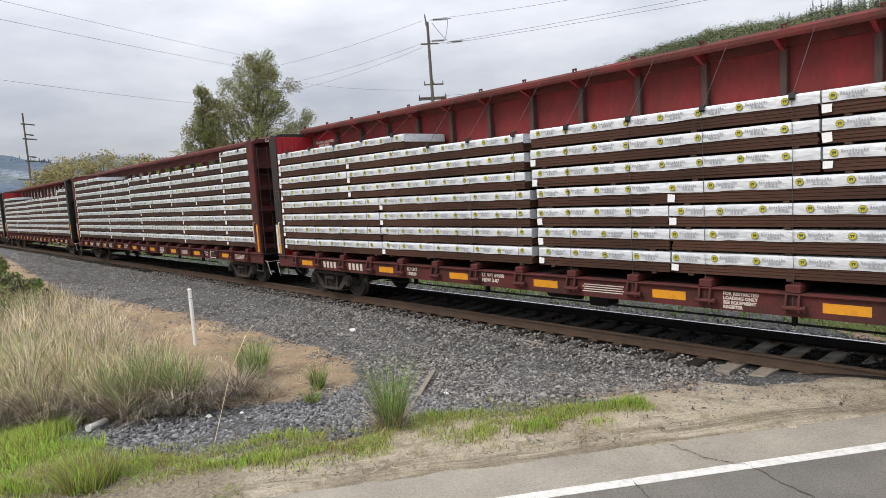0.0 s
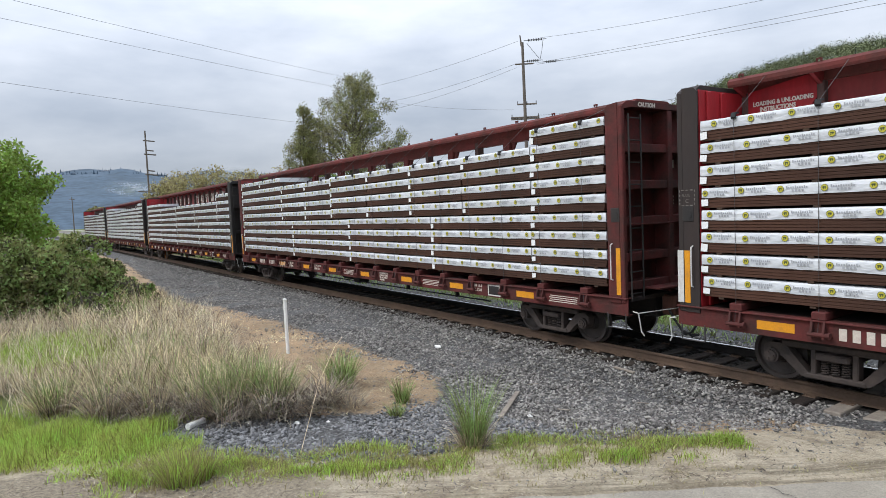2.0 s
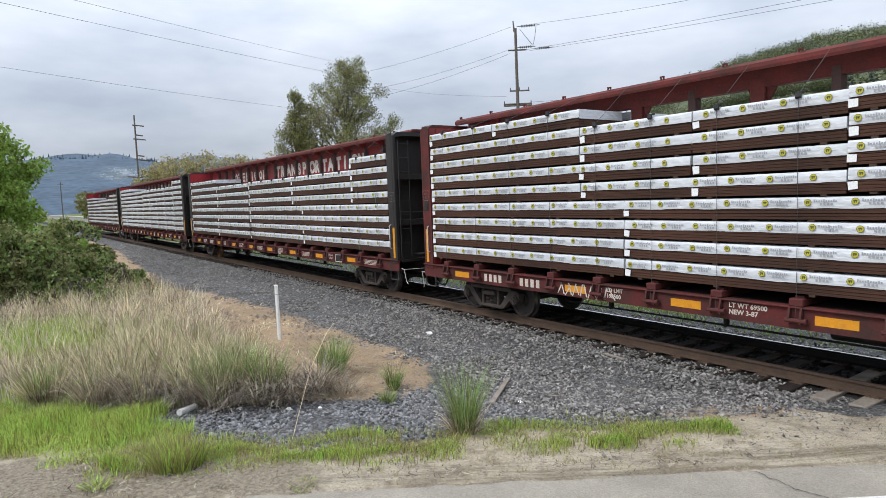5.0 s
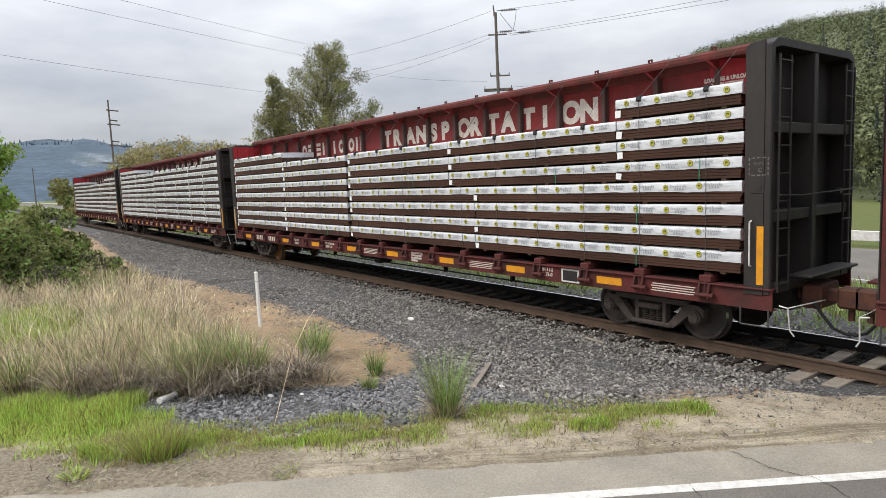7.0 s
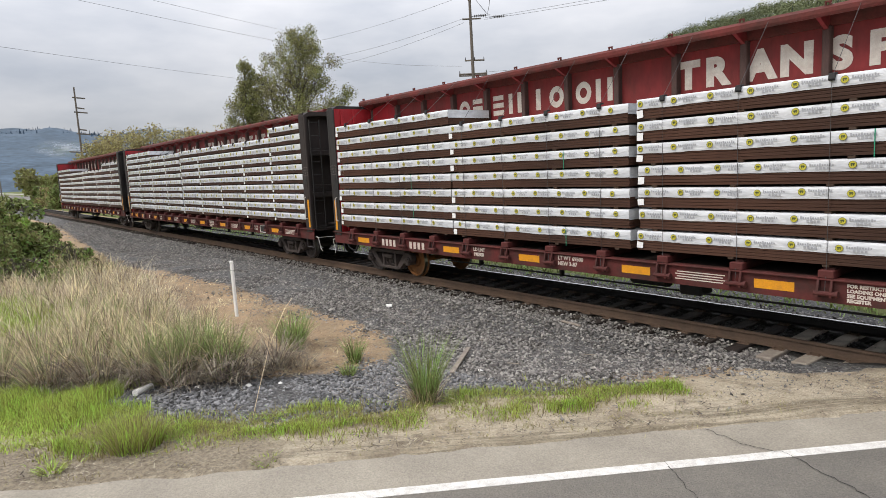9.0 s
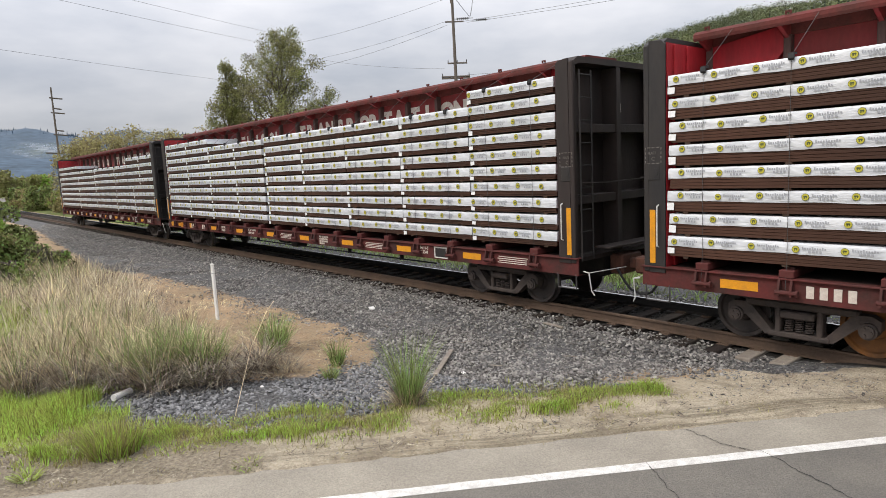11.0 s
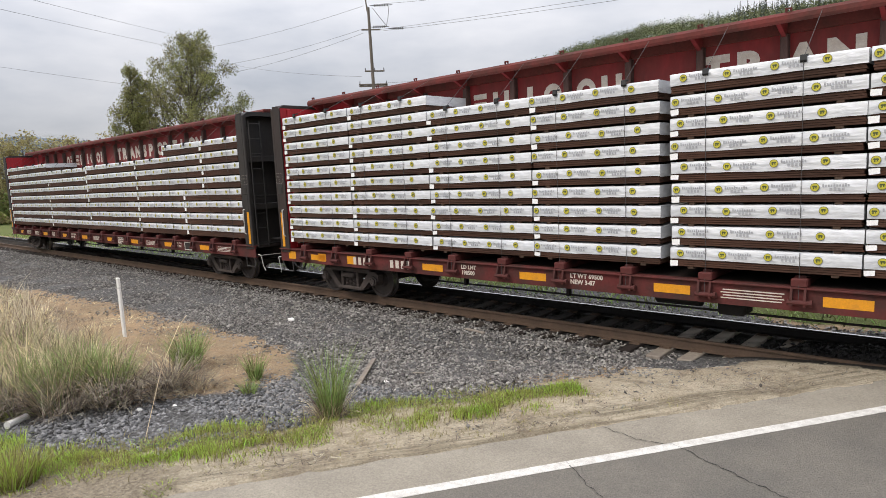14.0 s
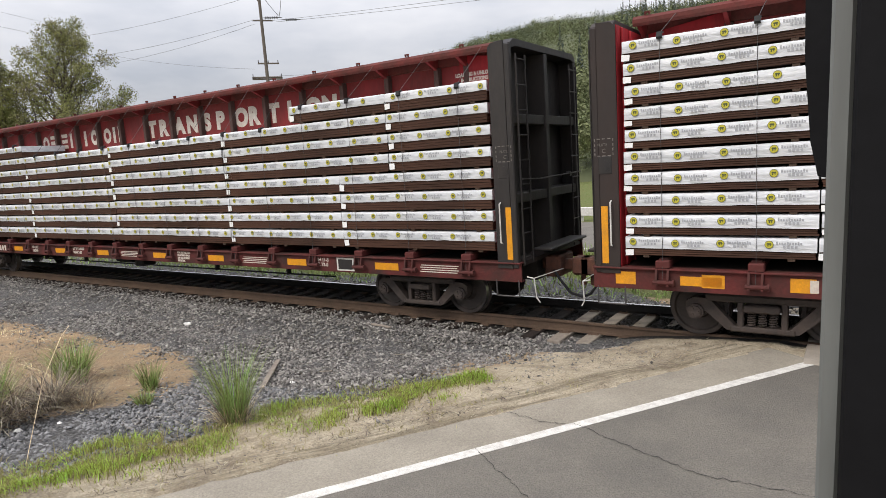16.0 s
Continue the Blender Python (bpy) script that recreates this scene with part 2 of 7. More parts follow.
# ---- mesh building ----
class Mesh:
    """Collects vertices and faces for one mesh."""

    def __init__(self):
        self.v, self.f, self.m = [], [], []

    def add(self, verts, faces, m=0):
        o = len(self.v)
        self.v.extend(tuple(p) for p in verts)
        self.f.extend(tuple(i + o for i in f) for f in faces)
        self.m.extend([m] * len(faces))
        return self

    def box(self, x0, x1, y0, y1, z0, z1, m=0, mat=None):
        p = [(x, y, z) for x in (x0, x1) for y in (y0, y1) for z in (z0, z1)]
        if mat is not None:
            p = [mat @ Vector(q) for q in p]
        return self.add(p, [(0, 1, 3, 2), (4, 6, 7, 5), (0, 4, 5, 1), (2, 3, 7, 6), (0, 2, 6, 4), (1, 5, 7, 3)], m)

    def cbox(self, x0, x1, y0, y1, z0, z1, b=0.01, m=0, mat=None):
        """A box with chamfered edges."""
        c, h = Vector(((x0 + x1) / 2, (y0 + y1) / 2, (z0 + z1) / 2)), ((x1 - x0) / 2, (y1 - y0) / 2, (z1 - z0) / 2)
        b = min(b, min(h) * 0.9)
        verts, idx = [], {}
        for sx in (-1, 1):
            for sy in (-1, 1):
                for sz in (-1, 1):
                    for a in range(3):
                        q = [h[0] - b, h[1] - b, h[2] - b]
                        q[a] = h[a]
                        idx[sx, sy, sz, a] = len(verts)
                        p = c + Vector((sx * q[0], sy * q[1], sz * q[2]))
                        verts.append(mat @ p if mat is not None else p)
        faces = []
        for a in range(3):
            o = [i for i in range(3) if i != a]
            for s in (-1, 1):
                ring = []
                for s1, s2 in ((-1, -1), (1, -1), (1, 1), (-1, 1)):
                    k = [0, 0, 0]
                    k[a], k[o[0]], k[o[1]] = s, s1, s2
                    ring.append(idx[(*k, a)])
                faces.append(ring)
        for a in range(3):
            o = [i for i in range(3) if i != a]
            for s1 in (-1, 1):
                for s2 in (-1, 1):
                    k0, k1 = [0, 0, 0], [0, 0, 0]
                    k0[a], k1[a] = -1, 1
                    k0[o[0]] = k1[o[0]] = s1
                    k0[o[1]] = k1[o[1]] = s2
                    faces.append([idx[(*k0, o[0])], idx[(*k1, o[0])], idx[(*k1, o[1])], idx[(*k0, o[1])]])
        for sx in (-1, 1):
            for sy in (-1, 1):
                for sz in (-1, 1):
                    faces.append([idx[sx, sy, sz, a] for a in range(3)])
        return self.add(verts, faces, m)

    def cyl(self, p0, p1, r0, r1=None, n=10, m=0, caps=True):
        p0, p1 = Vector(p0), Vector(p1)
        r1 = r0 if r1 is None else r1
        d = (p1 - p0).normalized()
        u = d.orthogonal().normalized()
        w = d.cross(u)
        vs = []
        for p, r in ((p0, r0), (p1, r1)):
            vs += [p + (u * math.cos(2 * math.pi * i / n) + w * math.sin(2 * math.pi * i / n)) * r for i in range(n)]
        fs = [(i, (i + 1) % n, n + (i + 1) % n, n + i) for i in range(n)]
        if caps:
            fs += [tuple(range(n - 1, -1, -1)), tuple(range(n, 2 * n))]
        return self.add(vs, fs, m)

    def tube(self, pts, r, n=6, m=0):
        for a, b in zip(pts, pts[1:]):
            self.cyl(a, b, r, n=n, m=m)
        return self

    def prism(self, profile, axis, a, b, m=0):
        """A closed profile of 2D points pushed along an axis (x: points are y, z; y: points are x, z; z: points are x, y)."""
        def at(p, s):
            return (s, p[0], p[1]) if axis == "x" else (p[0], s, p[1]) if axis == "y" else (p[0], p[1], s)
        n = len(profile)
        vs = [at(p, a) for p in profile] + [at(p, b) for p in profile]
        fs = [(i, (i + 1) % n, n + (i + 1) % n, n + i) for i in range(n)] + [tuple(range(n)), tuple(range(2 * n - 1, n - 1, -1))]
        return self.add(vs, fs, m)

    def data(self, name, mats, smooth=False, fix=True):
        me = bpy.data.meshes.new(name)
        me.from_pydata([tuple(p) for p in self.v], [], self.f)
        for mt in mats if isinstance(mats, (list, tuple)) else [mats]:
            me.materials.append(mt)
        me.polygons.foreach_set("material_index", self.m)
        if fix:
            bm = bmesh.new()
            bm.from_mesh(me)
            bmesh.ops.recalc_face_normals(bm, faces=bm.faces)
            bm.to_mesh(me)
            bm.free()
        if smooth:
            me.polygons.foreach_set("use_smooth", [True] * len(me.polygons))
        me.update()
        return me


def part(name, mesh, mats, parent, label="", at=None, smooth=False, fix=True):
    """One mesh object under a thing or a part; mesh is a Mesh or finished mesh data."""
    data = mesh.data(name, mats, smooth, fix) if isinstance(mesh, Mesh) else mesh
    ob = new(name, data)
    ob.parent = parent
    if at is not None:
        ob.matrix_basis = at
    if label:
        tagged(ob, label)
    return ob


def thing(name, label, category, group="", kind="", at=None):
    ob = new(name)
    if at is not None:
        ob.matrix_basis = at
    return tagged(ob, label, category, group, kind)


def lettering(name, text, size, mat, parent, at, label="", squeeze=1.0, bold=0.0):
    """Words in the built-in font, as a thin mesh standing in the x-z plane, facing -y."""
    cu = bpy.data.curves.new(name, "FONT")
    cu.body, cu.size, cu.extrude, cu.offset = text, size, 0.002, bold
    cu.resolution_u = 6 if size > 0.3 else 2
    tmp = bpy.data.objects.new(name, cu)
    scene.collection.objects.link(tmp)
    me = bpy.data.meshes.new_from_object(tmp)
    bpy.data.objects.remove(tmp)
    me.transform(Matrix.Rotation(radians(90), 4, "X") @ Matrix.Diagonal((squeeze, 1, 1, 1)))
    me.materials.clear()
    me.materials.append(mat)
    ob = new(name, me)
    ob.parent = parent
    ob.matrix_basis = at
    return tagged(ob, label) if label else ob


# ---- ground heights ----
ROAD_P, ROAD_D, ROAD_N = (-0.236, -1.36), (0.5539, 0.8326), (-0.8326, 0.5539)   # fog line: a point, its way, its left side


def ease(a, b, x):
    t = np.clip((x - a) / (b - a), 0, 1)
    return t * t * (3 - 2 * t)


def road_left(x, y):
    """Metres to the left of the road's fog line."""
    return (x - ROAD_P[0]) * ROAD_N[0] + (y - ROAD_P[1]) * ROAD_N[1]


def ground_z(x, y):
    """Height of soil and ballast; the railhead is at 0."""
    d = road_left(x, y)
    near = -0.45 * ease(0.7, 5.5, d)
    right = -0.35 * ease(8.2, 13.0, -d)
    soil = np.where(y < 2, near + right, -0.5 * ease(0.7, 3.0, d) - 0.5 * ease(7.5, 10, -d) - 0.25 * ease(6, 10, y))
    bank = np.maximum(-0.22 - 0.45 * np.maximum(0, np.abs(y) - 1.75), -0.9)
    return np.maximum(soil, bank)


def grid_object(name, xs, ys, height, mats, pick=None, smooth=True):
    """A sheet over a grid of x and y values."""
    X, Y = np.meshgrid(xs, ys, indexing="ij")
    Z = height(X, Y)
    nx, ny = len(xs), len(ys)
    me = bpy.data.meshes.new(name)
    v = np.stack([X, Y, Z], -1).reshape(-1, 3)
    i = np.arange(nx * ny).reshape(nx, ny)
    q = np.stack([i[:-1, :-1], i[1:, :-1], i[1:, 1:], i[:-1, 1:]], -1).reshape(-1, 4)
    me.from_pydata(v.tolist(), [], q.tolist())
    for m in mats:
        me.materials.append(m)
    if smooth:
        me.polygons.foreach_set("use_smooth", [True] * len(q))
    return new(name, me), v


# ---- soil material: dirt, gravel and turf by place ----
def soil_material():
    m = bpy.data.materials.new("soil_and_gravel")
    m.use_nodes = True
    n, l = m.node_tree.nodes, m.node_tree.links
    b = n["Principled BSDF"]
    b.inputs["Roughness"].default_value, b.inputs["Specular IOR Level"].default_value = 0.95, 0.2
    geo = n.new("ShaderNodeTexCoord").outputs["Object"]

    def noise_tex(scale, detail=6.0, rough=0.6):
        t = n.new("ShaderNodeTexNoise")
        t.inputs["Scale"].default_value, t.inputs["Detail"].default_value, t.inputs["Roughness"].default_value = scale, detail, rough
        l.new(geo, t.inputs["Vector"])
        return t.outputs["Fac"]

    def ramp(src, p0, c0, p1, c1):
        r = n.new("ShaderNodeValToRGB")
        r.color_ramp.elements[0].position, r.color_ramp.elements[0].color = p0, (*c0, 1)
        r.color_ramp.elements[1].position, r.color_ramp.elements[1].color = p1, (*c1, 1)
        l.new(src, r.inputs["Fac"])
        return r.outputs["Color"]

    def mix(fac, a, c, kind="MIX"):
        x = n.new("ShaderNodeMixRGB")
        x.blend_type = kind
        if isinstance(fac, float):
            x.inputs["Fac"].default_value = fac
        else:
            l.new(fac, x.inputs["Fac"])
        l.new(a, x.inputs["Color1"])
        l.new(c, x.inputs["Color2"])
        return x.outputs["Color"]

    def mask(attr, wobble=0.35, scale=2.2):
        a = n.new("ShaderNodeAttribute")
        a.attribute_name = attr
        s = n.new("ShaderNodeMath")
        s.operation = "ADD"
        l.new(a.outputs["Fac"], s.inputs[0])
        w = n.new("ShaderNodeMapRange")
        w.inputs["To Min"].default_value, w.inputs["To Max"].default_value = -wobble * 1.6, wobble * 1.6
        l.new(noise_tex(scale, 8.0, 0.7), w.inputs["Value"])
        l.new(w.outputs["Result"], s.inputs[1])
        return ramp(s.outputs[0], 0.42, (0, 0, 0), 0.58, (1, 1, 1))

    dirt = mix(noise_tex(9.0, 8.0, 0.7), ramp(noise_tex(1.1), 0.38, (0.62, 0.415, 0.235), 0.62, (0.36, 0.25, 0.15)), ramp(noise_tex(30, 8.0, 0.75), 0.38, (0.12, 0.085, 0.06), 0.62, (0.40, 0.30, 0.20)))
    dusty = mix(noise_tex(7.0, 8.0, 0.7), ramp(noise_tex(1.3), 0.40, (0.72, 0.62, 0.46), 0.62, (0.50, 0.41, 0.28)), ramp(noise_tex(38), 0.36, (0.20, 0.165, 0.12), 0.64, (0.58, 0.49, 0.37)))
    vor = n.new("ShaderNodeTexVoronoi")
    vor.inputs["Scale"].default_value = 22.0
    l.new(geo, vor.inputs["Vector"])
    stones = mix(0.5, ramp(vor.outputs["Distance"], 0.05, (0.24, 0.228, 0.212), 0.6, (0.030, 0.028, 0.027)), ramp(vor.outputs["Color"], 0.1, (0.06, 0.058, 0.057), 0.9, (0.26, 0.255, 0.25)))
    turf = mix(noise_tex(14, 8.0, 0.7), ramp(noise_tex(1.2), 0.35, (0.075, 0.095, 0.030), 0.65, (0.13, 0.10, 0.055)), ramp(noise_tex(30), 0.3, (0.07, 0.10, 0.025), 0.7, (0.19, 0.24, 0.06)))
    turn = n.new("ShaderNodeMapping")
    turn.vector_type = "TEXTURE"
    turn.inputs["Rotation"].default_value, turn.inputs["Scale"].default_value = (0, 0, radians(56.4)), (6.0, 0.30, 1.0)
    l.new(geo, turn.inputs["Vector"])
    streak = n.new("ShaderNodeTexNoise")
    streak.inputs["Scale"].default_value, streak.inputs["Detail"].default_value, streak.inputs["Roughness"].default_value = 2.2, 8.0, 0.68
    l.new(turn.outputs["Vector"], streak.inputs["Vector"])
    tracks = mix(mask("rut", 0.25, 1.6), ramp(streak.outputs["Fac"], 0.54, (0, 0, 0), 0.66, (0.35, 0.35, 0.35)), ramp(streak.outputs["Fac"], 0.44, (0.05, 0.05, 0.05), 0.58, (0.85, 0.85, 0.85)))
    mud = ramp(noise_tex(18, 8.0, 0.75), 0.35, (0.12, 0.098, 0.066), 0.65, (0.30, 0.25, 0.17))
    dusty = mix(tracks, dusty, mud)
    grime = ramp(noise_tex(2.6, 8.0, 0.7), 0.52, (0, 0, 0), 0.64, (0.75, 0.75, 0.75))
    dusty = mix(grime, dusty, ramp(noise_tex(24, 8.0, 0.75), 0.35, (0.13, 0.105, 0.080), 0.65, (0.36, 0.29, 0.21)))
    dusty = mix(mask("wet", 0.55, 1.6), dusty, ramp(noise_tex(20, 8.0, 0.75), 0.35, (0.17, 0.14, 0.105), 0.65, (0.42, 0.35, 0.25)))
    litter = ramp(noise_tex(48, 3.0, 0.5), 0.58, (0, 0, 0), 0.64, (0.8, 0.8, 0.8))
    dusty = mix(litter, dusty, ramp(noise_tex(5), 0.4, (0.09, 0.07, 0.05), 0.6, (0.55, 0.49, 0.39)))
    dirt = mix(ramp(noise_tex(2.4, 8.0, 0.72), 0.48, (0, 0, 0), 0.62, (0.8, 0.8, 0.8)), dirt, ramp(noise_tex(26, 8.0, 0.75), 0.36, (0.15, 0.115, 0.08), 0.64, (0.47, 0.37, 0.24)))
    dirt = mix(litter, dirt, ramp(noise_tex(5), 0.4, (0.50, 0.40, 0.27), 0.6, (0.08, 0.06, 0.045)))
    c = mix(mask("dusty"), dirt, dusty)
    c = mix(mask("turf"), c, turf)
    c = mix(mask("gravel", 0.3, 3.0), c, stones)
    # painted shade: soil turns near black between the rails, under the train
    c = mix(mask("under_train_shade", 0.25, 4.0), c, ramp(noise_tex(30), 0.3, (0.016, 0.015, 0.014), 0.7, (0.05, 0.045, 0.04)))
    l.new(c, b.inputs["Base Color"])
    bp = n.new("ShaderNodeBump")
    bp.inputs["Strength"].default_value, bp.inputs["Distance"].default_value = 1.0, 0.06
    l.new(noise_tex(26, 8.0, 0.7), bp.inputs["Height"])
    l.new(bp.outputs["Normal"], b.inputs["Normal"])
    return m


SOIL = soil_material()


def spaced(lo, fine_lo, fine_hi, hi, step, grow=1.25):
    """Grid values: even between fine_lo and fine_hi, wider and wider beyond."""
    mid = list(np.arange(fine_lo, fine_hi + 1e-6, step))
    a, s = [], step
    x = fine_lo
    while x > lo:
        s *= grow
        x -= s
        a.append(max(x, lo))
    c, s = [], step
    x = fine_hi
    while x < hi:
        s *= grow
        x += s
        c.append(min(x, hi))
    return np.array(a[::-1] + mid + c)


def build_ground():
    def height(X, Y):
        z = ground_z(X, Y)
        d = road_left(X, Y)
        rough = np.array([noise.noise(Vector((x * 0.8, y * 0.8, 0))) * 0.05 + noise.noise(Vector((x * 3.1, y * 3.1, 4))) * 0.015
                          for x, y in zip(X.ravel(), Y.ravel())]).reshape(X.shape)
        on_road = (d < 0.75) & (d > -8.3)
        off = np.where((np.abs(Y) < 1.9) | on_road, 0.0, rough)
        z = z + off
        z = np.where(on_road, np.minimum(z, -0.03), z)
        z = np.where((Y > 10.8) & (Y < 20.2) & (np.abs(X) < 600), -0.85, z)
        return z
    xs = spaced(-2600, -34, 6, 2600, 0.22, 1.22)
    ys = spaced(-2600, -12, 6, 2600, 0.22, 1.22)
    ob, v = grid_object("ground", xs, ys, height, [SOIL])
    tagged(ob, "gravelly soil with dust, ballast and patchy turf", "ground", kind="structure")
    X, Y = v[:, 0], v[:, 1]
    d = road_left(X, Y)
    reach = np.interp(X, [-60, -37, -27, -24, -19, -13, -10.4, -9.1, -7.8, -4.5, -2.5], [2.5, 4.2, 5.1, 4.1, 3.7, 3.6, 3.75, 4.5, 6.0, 3.6, 2.2])
    gravel = np.clip(0.5 + (reach + 0.1 - np.abs(Y)) * 0.9, 0, 1) * np.clip(0.5 + (d - 2.6 - 1.3 * np.clip((X + 6.5) / 3.0, 0, 1)) * 0.8, 0, 1)
    gravel = np.maximum(gravel, np.where((Y > -2.0) & (Y < 2.9) & ((d > 2.2) | (d < -8.5)), 1.0, 0))
    patch = np.clip(0.5 + (1.3 - np.abs(d - 3.6)) * 0.9, 0, 1) * np.clip(0.5 + (X + 11.0) * 0.8, 0, 1) * np.clip(0.5 + (Y + 8.9) * 1.2, 0, 1) * (Y < -3.5)
    gravel = np.maximum(gravel, patch)
    dusty = np.clip(0.5 + (2.6 - d) * 0.7, 0, 1) * (Y < 3)
    turf = np.maximum(np.clip((-Y - 6.6) * 0.6, 0, 1) * np.clip((d - 4.6) * 0.8, 0, 1) * 0.75, np.clip((Y - 2.7) * 0.8, 0, 1))
    turf = np.maximum(turf, np.clip((np.abs(X + 10) - 40) * 0.05, 0, 1) * (np.abs(Y) > 3))
    edge = np.interp(X, [-34, -26, -20, -15, -12, -10, -9], [-4.9, -5.0, -5.3, -6.0, -6.6, -6.9, -7.0])
    turf = np.maximum(turf, np.clip(0.5 + (edge - 0.2 - Y) * 1.2, 0, 1) * np.clip(0.5 + (d - 5.2) * 1.5, 0, 1) * (X > -40) * 0.9)
    rut = np.clip(0.5 + (0.26 - np.abs(d - 0.98)) * 2.0, 0, 1) * (Y < -1)
    wet = np.clip(0.5 + (0.75 - np.abs(d - 1.4)) * 1.0, 0, 1) * np.clip((-7.2 - Y) * 0.6, 0, 1)
    # mask of the shade painted on the soil under the train
    under_train_shade = np.clip(0.5 + (0.95 - np.abs(Y)) * 2.0, 0, 1)
    for name, arr in (("gravel", gravel), ("dusty", dusty), ("turf", turf), ("under_train_shade", under_train_shade), ("rut", rut), ("wet", wet)):
        a = ob.data.attributes.new(name, "FLOAT", "POINT")
        a.data.foreach_set("value", arr.astype(np.float32))
    return ob


build_ground()


# ---- road ----
def along(s, d, z):
    """A point s metres along the fog line and d metres to its left."""
    return (ROAD_P[0] + ROAD_D[0] * s + ROAD_N[0] * d, ROAD_P[1] + ROAD_D[1] * s + ROAD_N[1] * d, z)


def strip(name, s0, s1, d0, d1, z0, z1, mat, step=0.5, ragged=0.0, seed=1):
    """A slab along the road; ragged frays its left edge."""
    rnd = random.Random(seed)
    n = max(1, int((s1 - s0) / step))
    m = Mesh()
    ring = []
    for i in range(n + 1):
        s = s0 + (s1 - s0) * i / n
        w = ragged * (noise.noise(Vector((s * 1.7, seed, 0))) + 0.5 * noise.noise(Vector((s * 6, seed, 3)))) if ragged else 0
        ring.append([along(s, d0, z0), along(s, d0, z1), along(s, d1 + w, z1), along(s, d1 + w, z0)])
    for i, r in enumerate(ring):
        m.v.extend(r)
    for i in range(n):
        a, b = i * 4, i * 4 + 4
        for k in range(4):
            m.f.append((a + k, a + (k + 1) % 4, b + (k + 1) % 4, b + k))
            m.m.append(0)
    m.f += [(0, 1, 2, 3), (n * 4 + 3, n * 4 + 2, n * 4 + 1, n * 4)]
    m.m += [0, 0]
    return m.data(name, mat)


def build_road():
    # the track bed of 3.1 m is left open for the crossing panels
    road = new("road", strip("road", -60, 0.35 - 0.6, -7.6, 0.0, -0.20, -0.005, ASPHALT))
    tagged(road, "worn grey asphalt road with fine cracks", "road", kind="structure")
    edge = new("road_shoulder", strip("road_shoulder", -60, -0.25, 0.0, 0.72, -0.20, -0.009, SHOULDER, 0.12, 0.10))
    tagged(edge, "pale dusty asphalt shoulder along the road", "shoulder", kind="structure")
    far = new("road_beyond", strip("road_beyond", 4.3, 14.0, -7.6, 0.5, -0.9, -0.005, ASPHALT))
    tagged(far, "asphalt road beyond the railway crossing", "road", kind="structure")
    line = new("road_line", strip("road_line", -60, 0.25, -0.066, 0.066, -0.012, -0.001, PAINT_LINE, 0.1, 0.012))
    tagged(line, "white painted edge line, worn and cracked", "road marking", kind="structure")
    rnd = random.Random(5)
    for path in (((-4.2, 0.66), (-4.0, 0.24), (-3.74, 0.0), (-3.64, -0.55), (-3.54, -1.0), (-3.45, -1.4), (-3.1, -1.9), (-2.6, -2.6)), ((-4.9, 0.07), (-4.95, -0.41), (-4.93, -0.7), (-5.0, -1.6))):
        m = Mesh()
        pts = []
        for (a, b), (c, e) in zip(path, path[1:]):
            a, c = a - 0.22, c - 0.22
            k = max(2, int(math.hypot(c - a, e - b) / 0.05))
            pts += [(a + (c - a) * i / k + rnd.uniform(-0.02, 0.02), b + (e - b) * i / k + rnd.uniform(-0.02, 0.02)) for i in range(k)]
        for (a, b), (c, e) in zip(pts, pts[1:]):
            w = rnd.uniform(0.001, 0.0045)
            m.add([along(a - w, b - w, 0.0012), along(a + w, b + w, 0.0012), along(c + w, e + w, 0.0012), along(c - w, e - w, 0.0012)], [(0, 1, 2, 3)])
        tagged(new("road_crack", m.data("road_crack", CRACK)), "thin dark crack across the asphalt", "crack", kind="structure")
    # concrete panels between and beside the rails
    for y0, y1 in ((-1.75, -0.82), (-0.66, 0.66), (0.82, 1.75)):
        for i in range(4):
            m = Mesh()
            yc = (y0 + y1) / 2
            x0 = -0.55 + i * 2.44
            m.cbox(x0 + 0.01, x0 + 2.43, y0, y1, -0.18, 0.0, 0.012)
            tagged(new("crossing_panel", m.data("crossing_panel", PANEL)), "dusty concrete panel of the level crossing", "crossing panel", "crossing panels", "structure")
    hw = Mesh()
    hw.box(-600, 600, 11, 20, -1.2, -0.75)
    tagged(new("highway", hw.data("highway", ASPHALT)), "grey highway running behind the railway", "road", kind="structure")
    ln = Mesh()
    ln.box(-600, 600, 11.5, 11.62, -0.76, -0.745)
    tagged(new("highway_line", ln.data("highway_line", PAINT_LINE)), "white edge line of the highway", "road marking", kind="structure")


build_road()


# ---- track ----
TRACK_A, TRACK_B = -150.0, 60.0


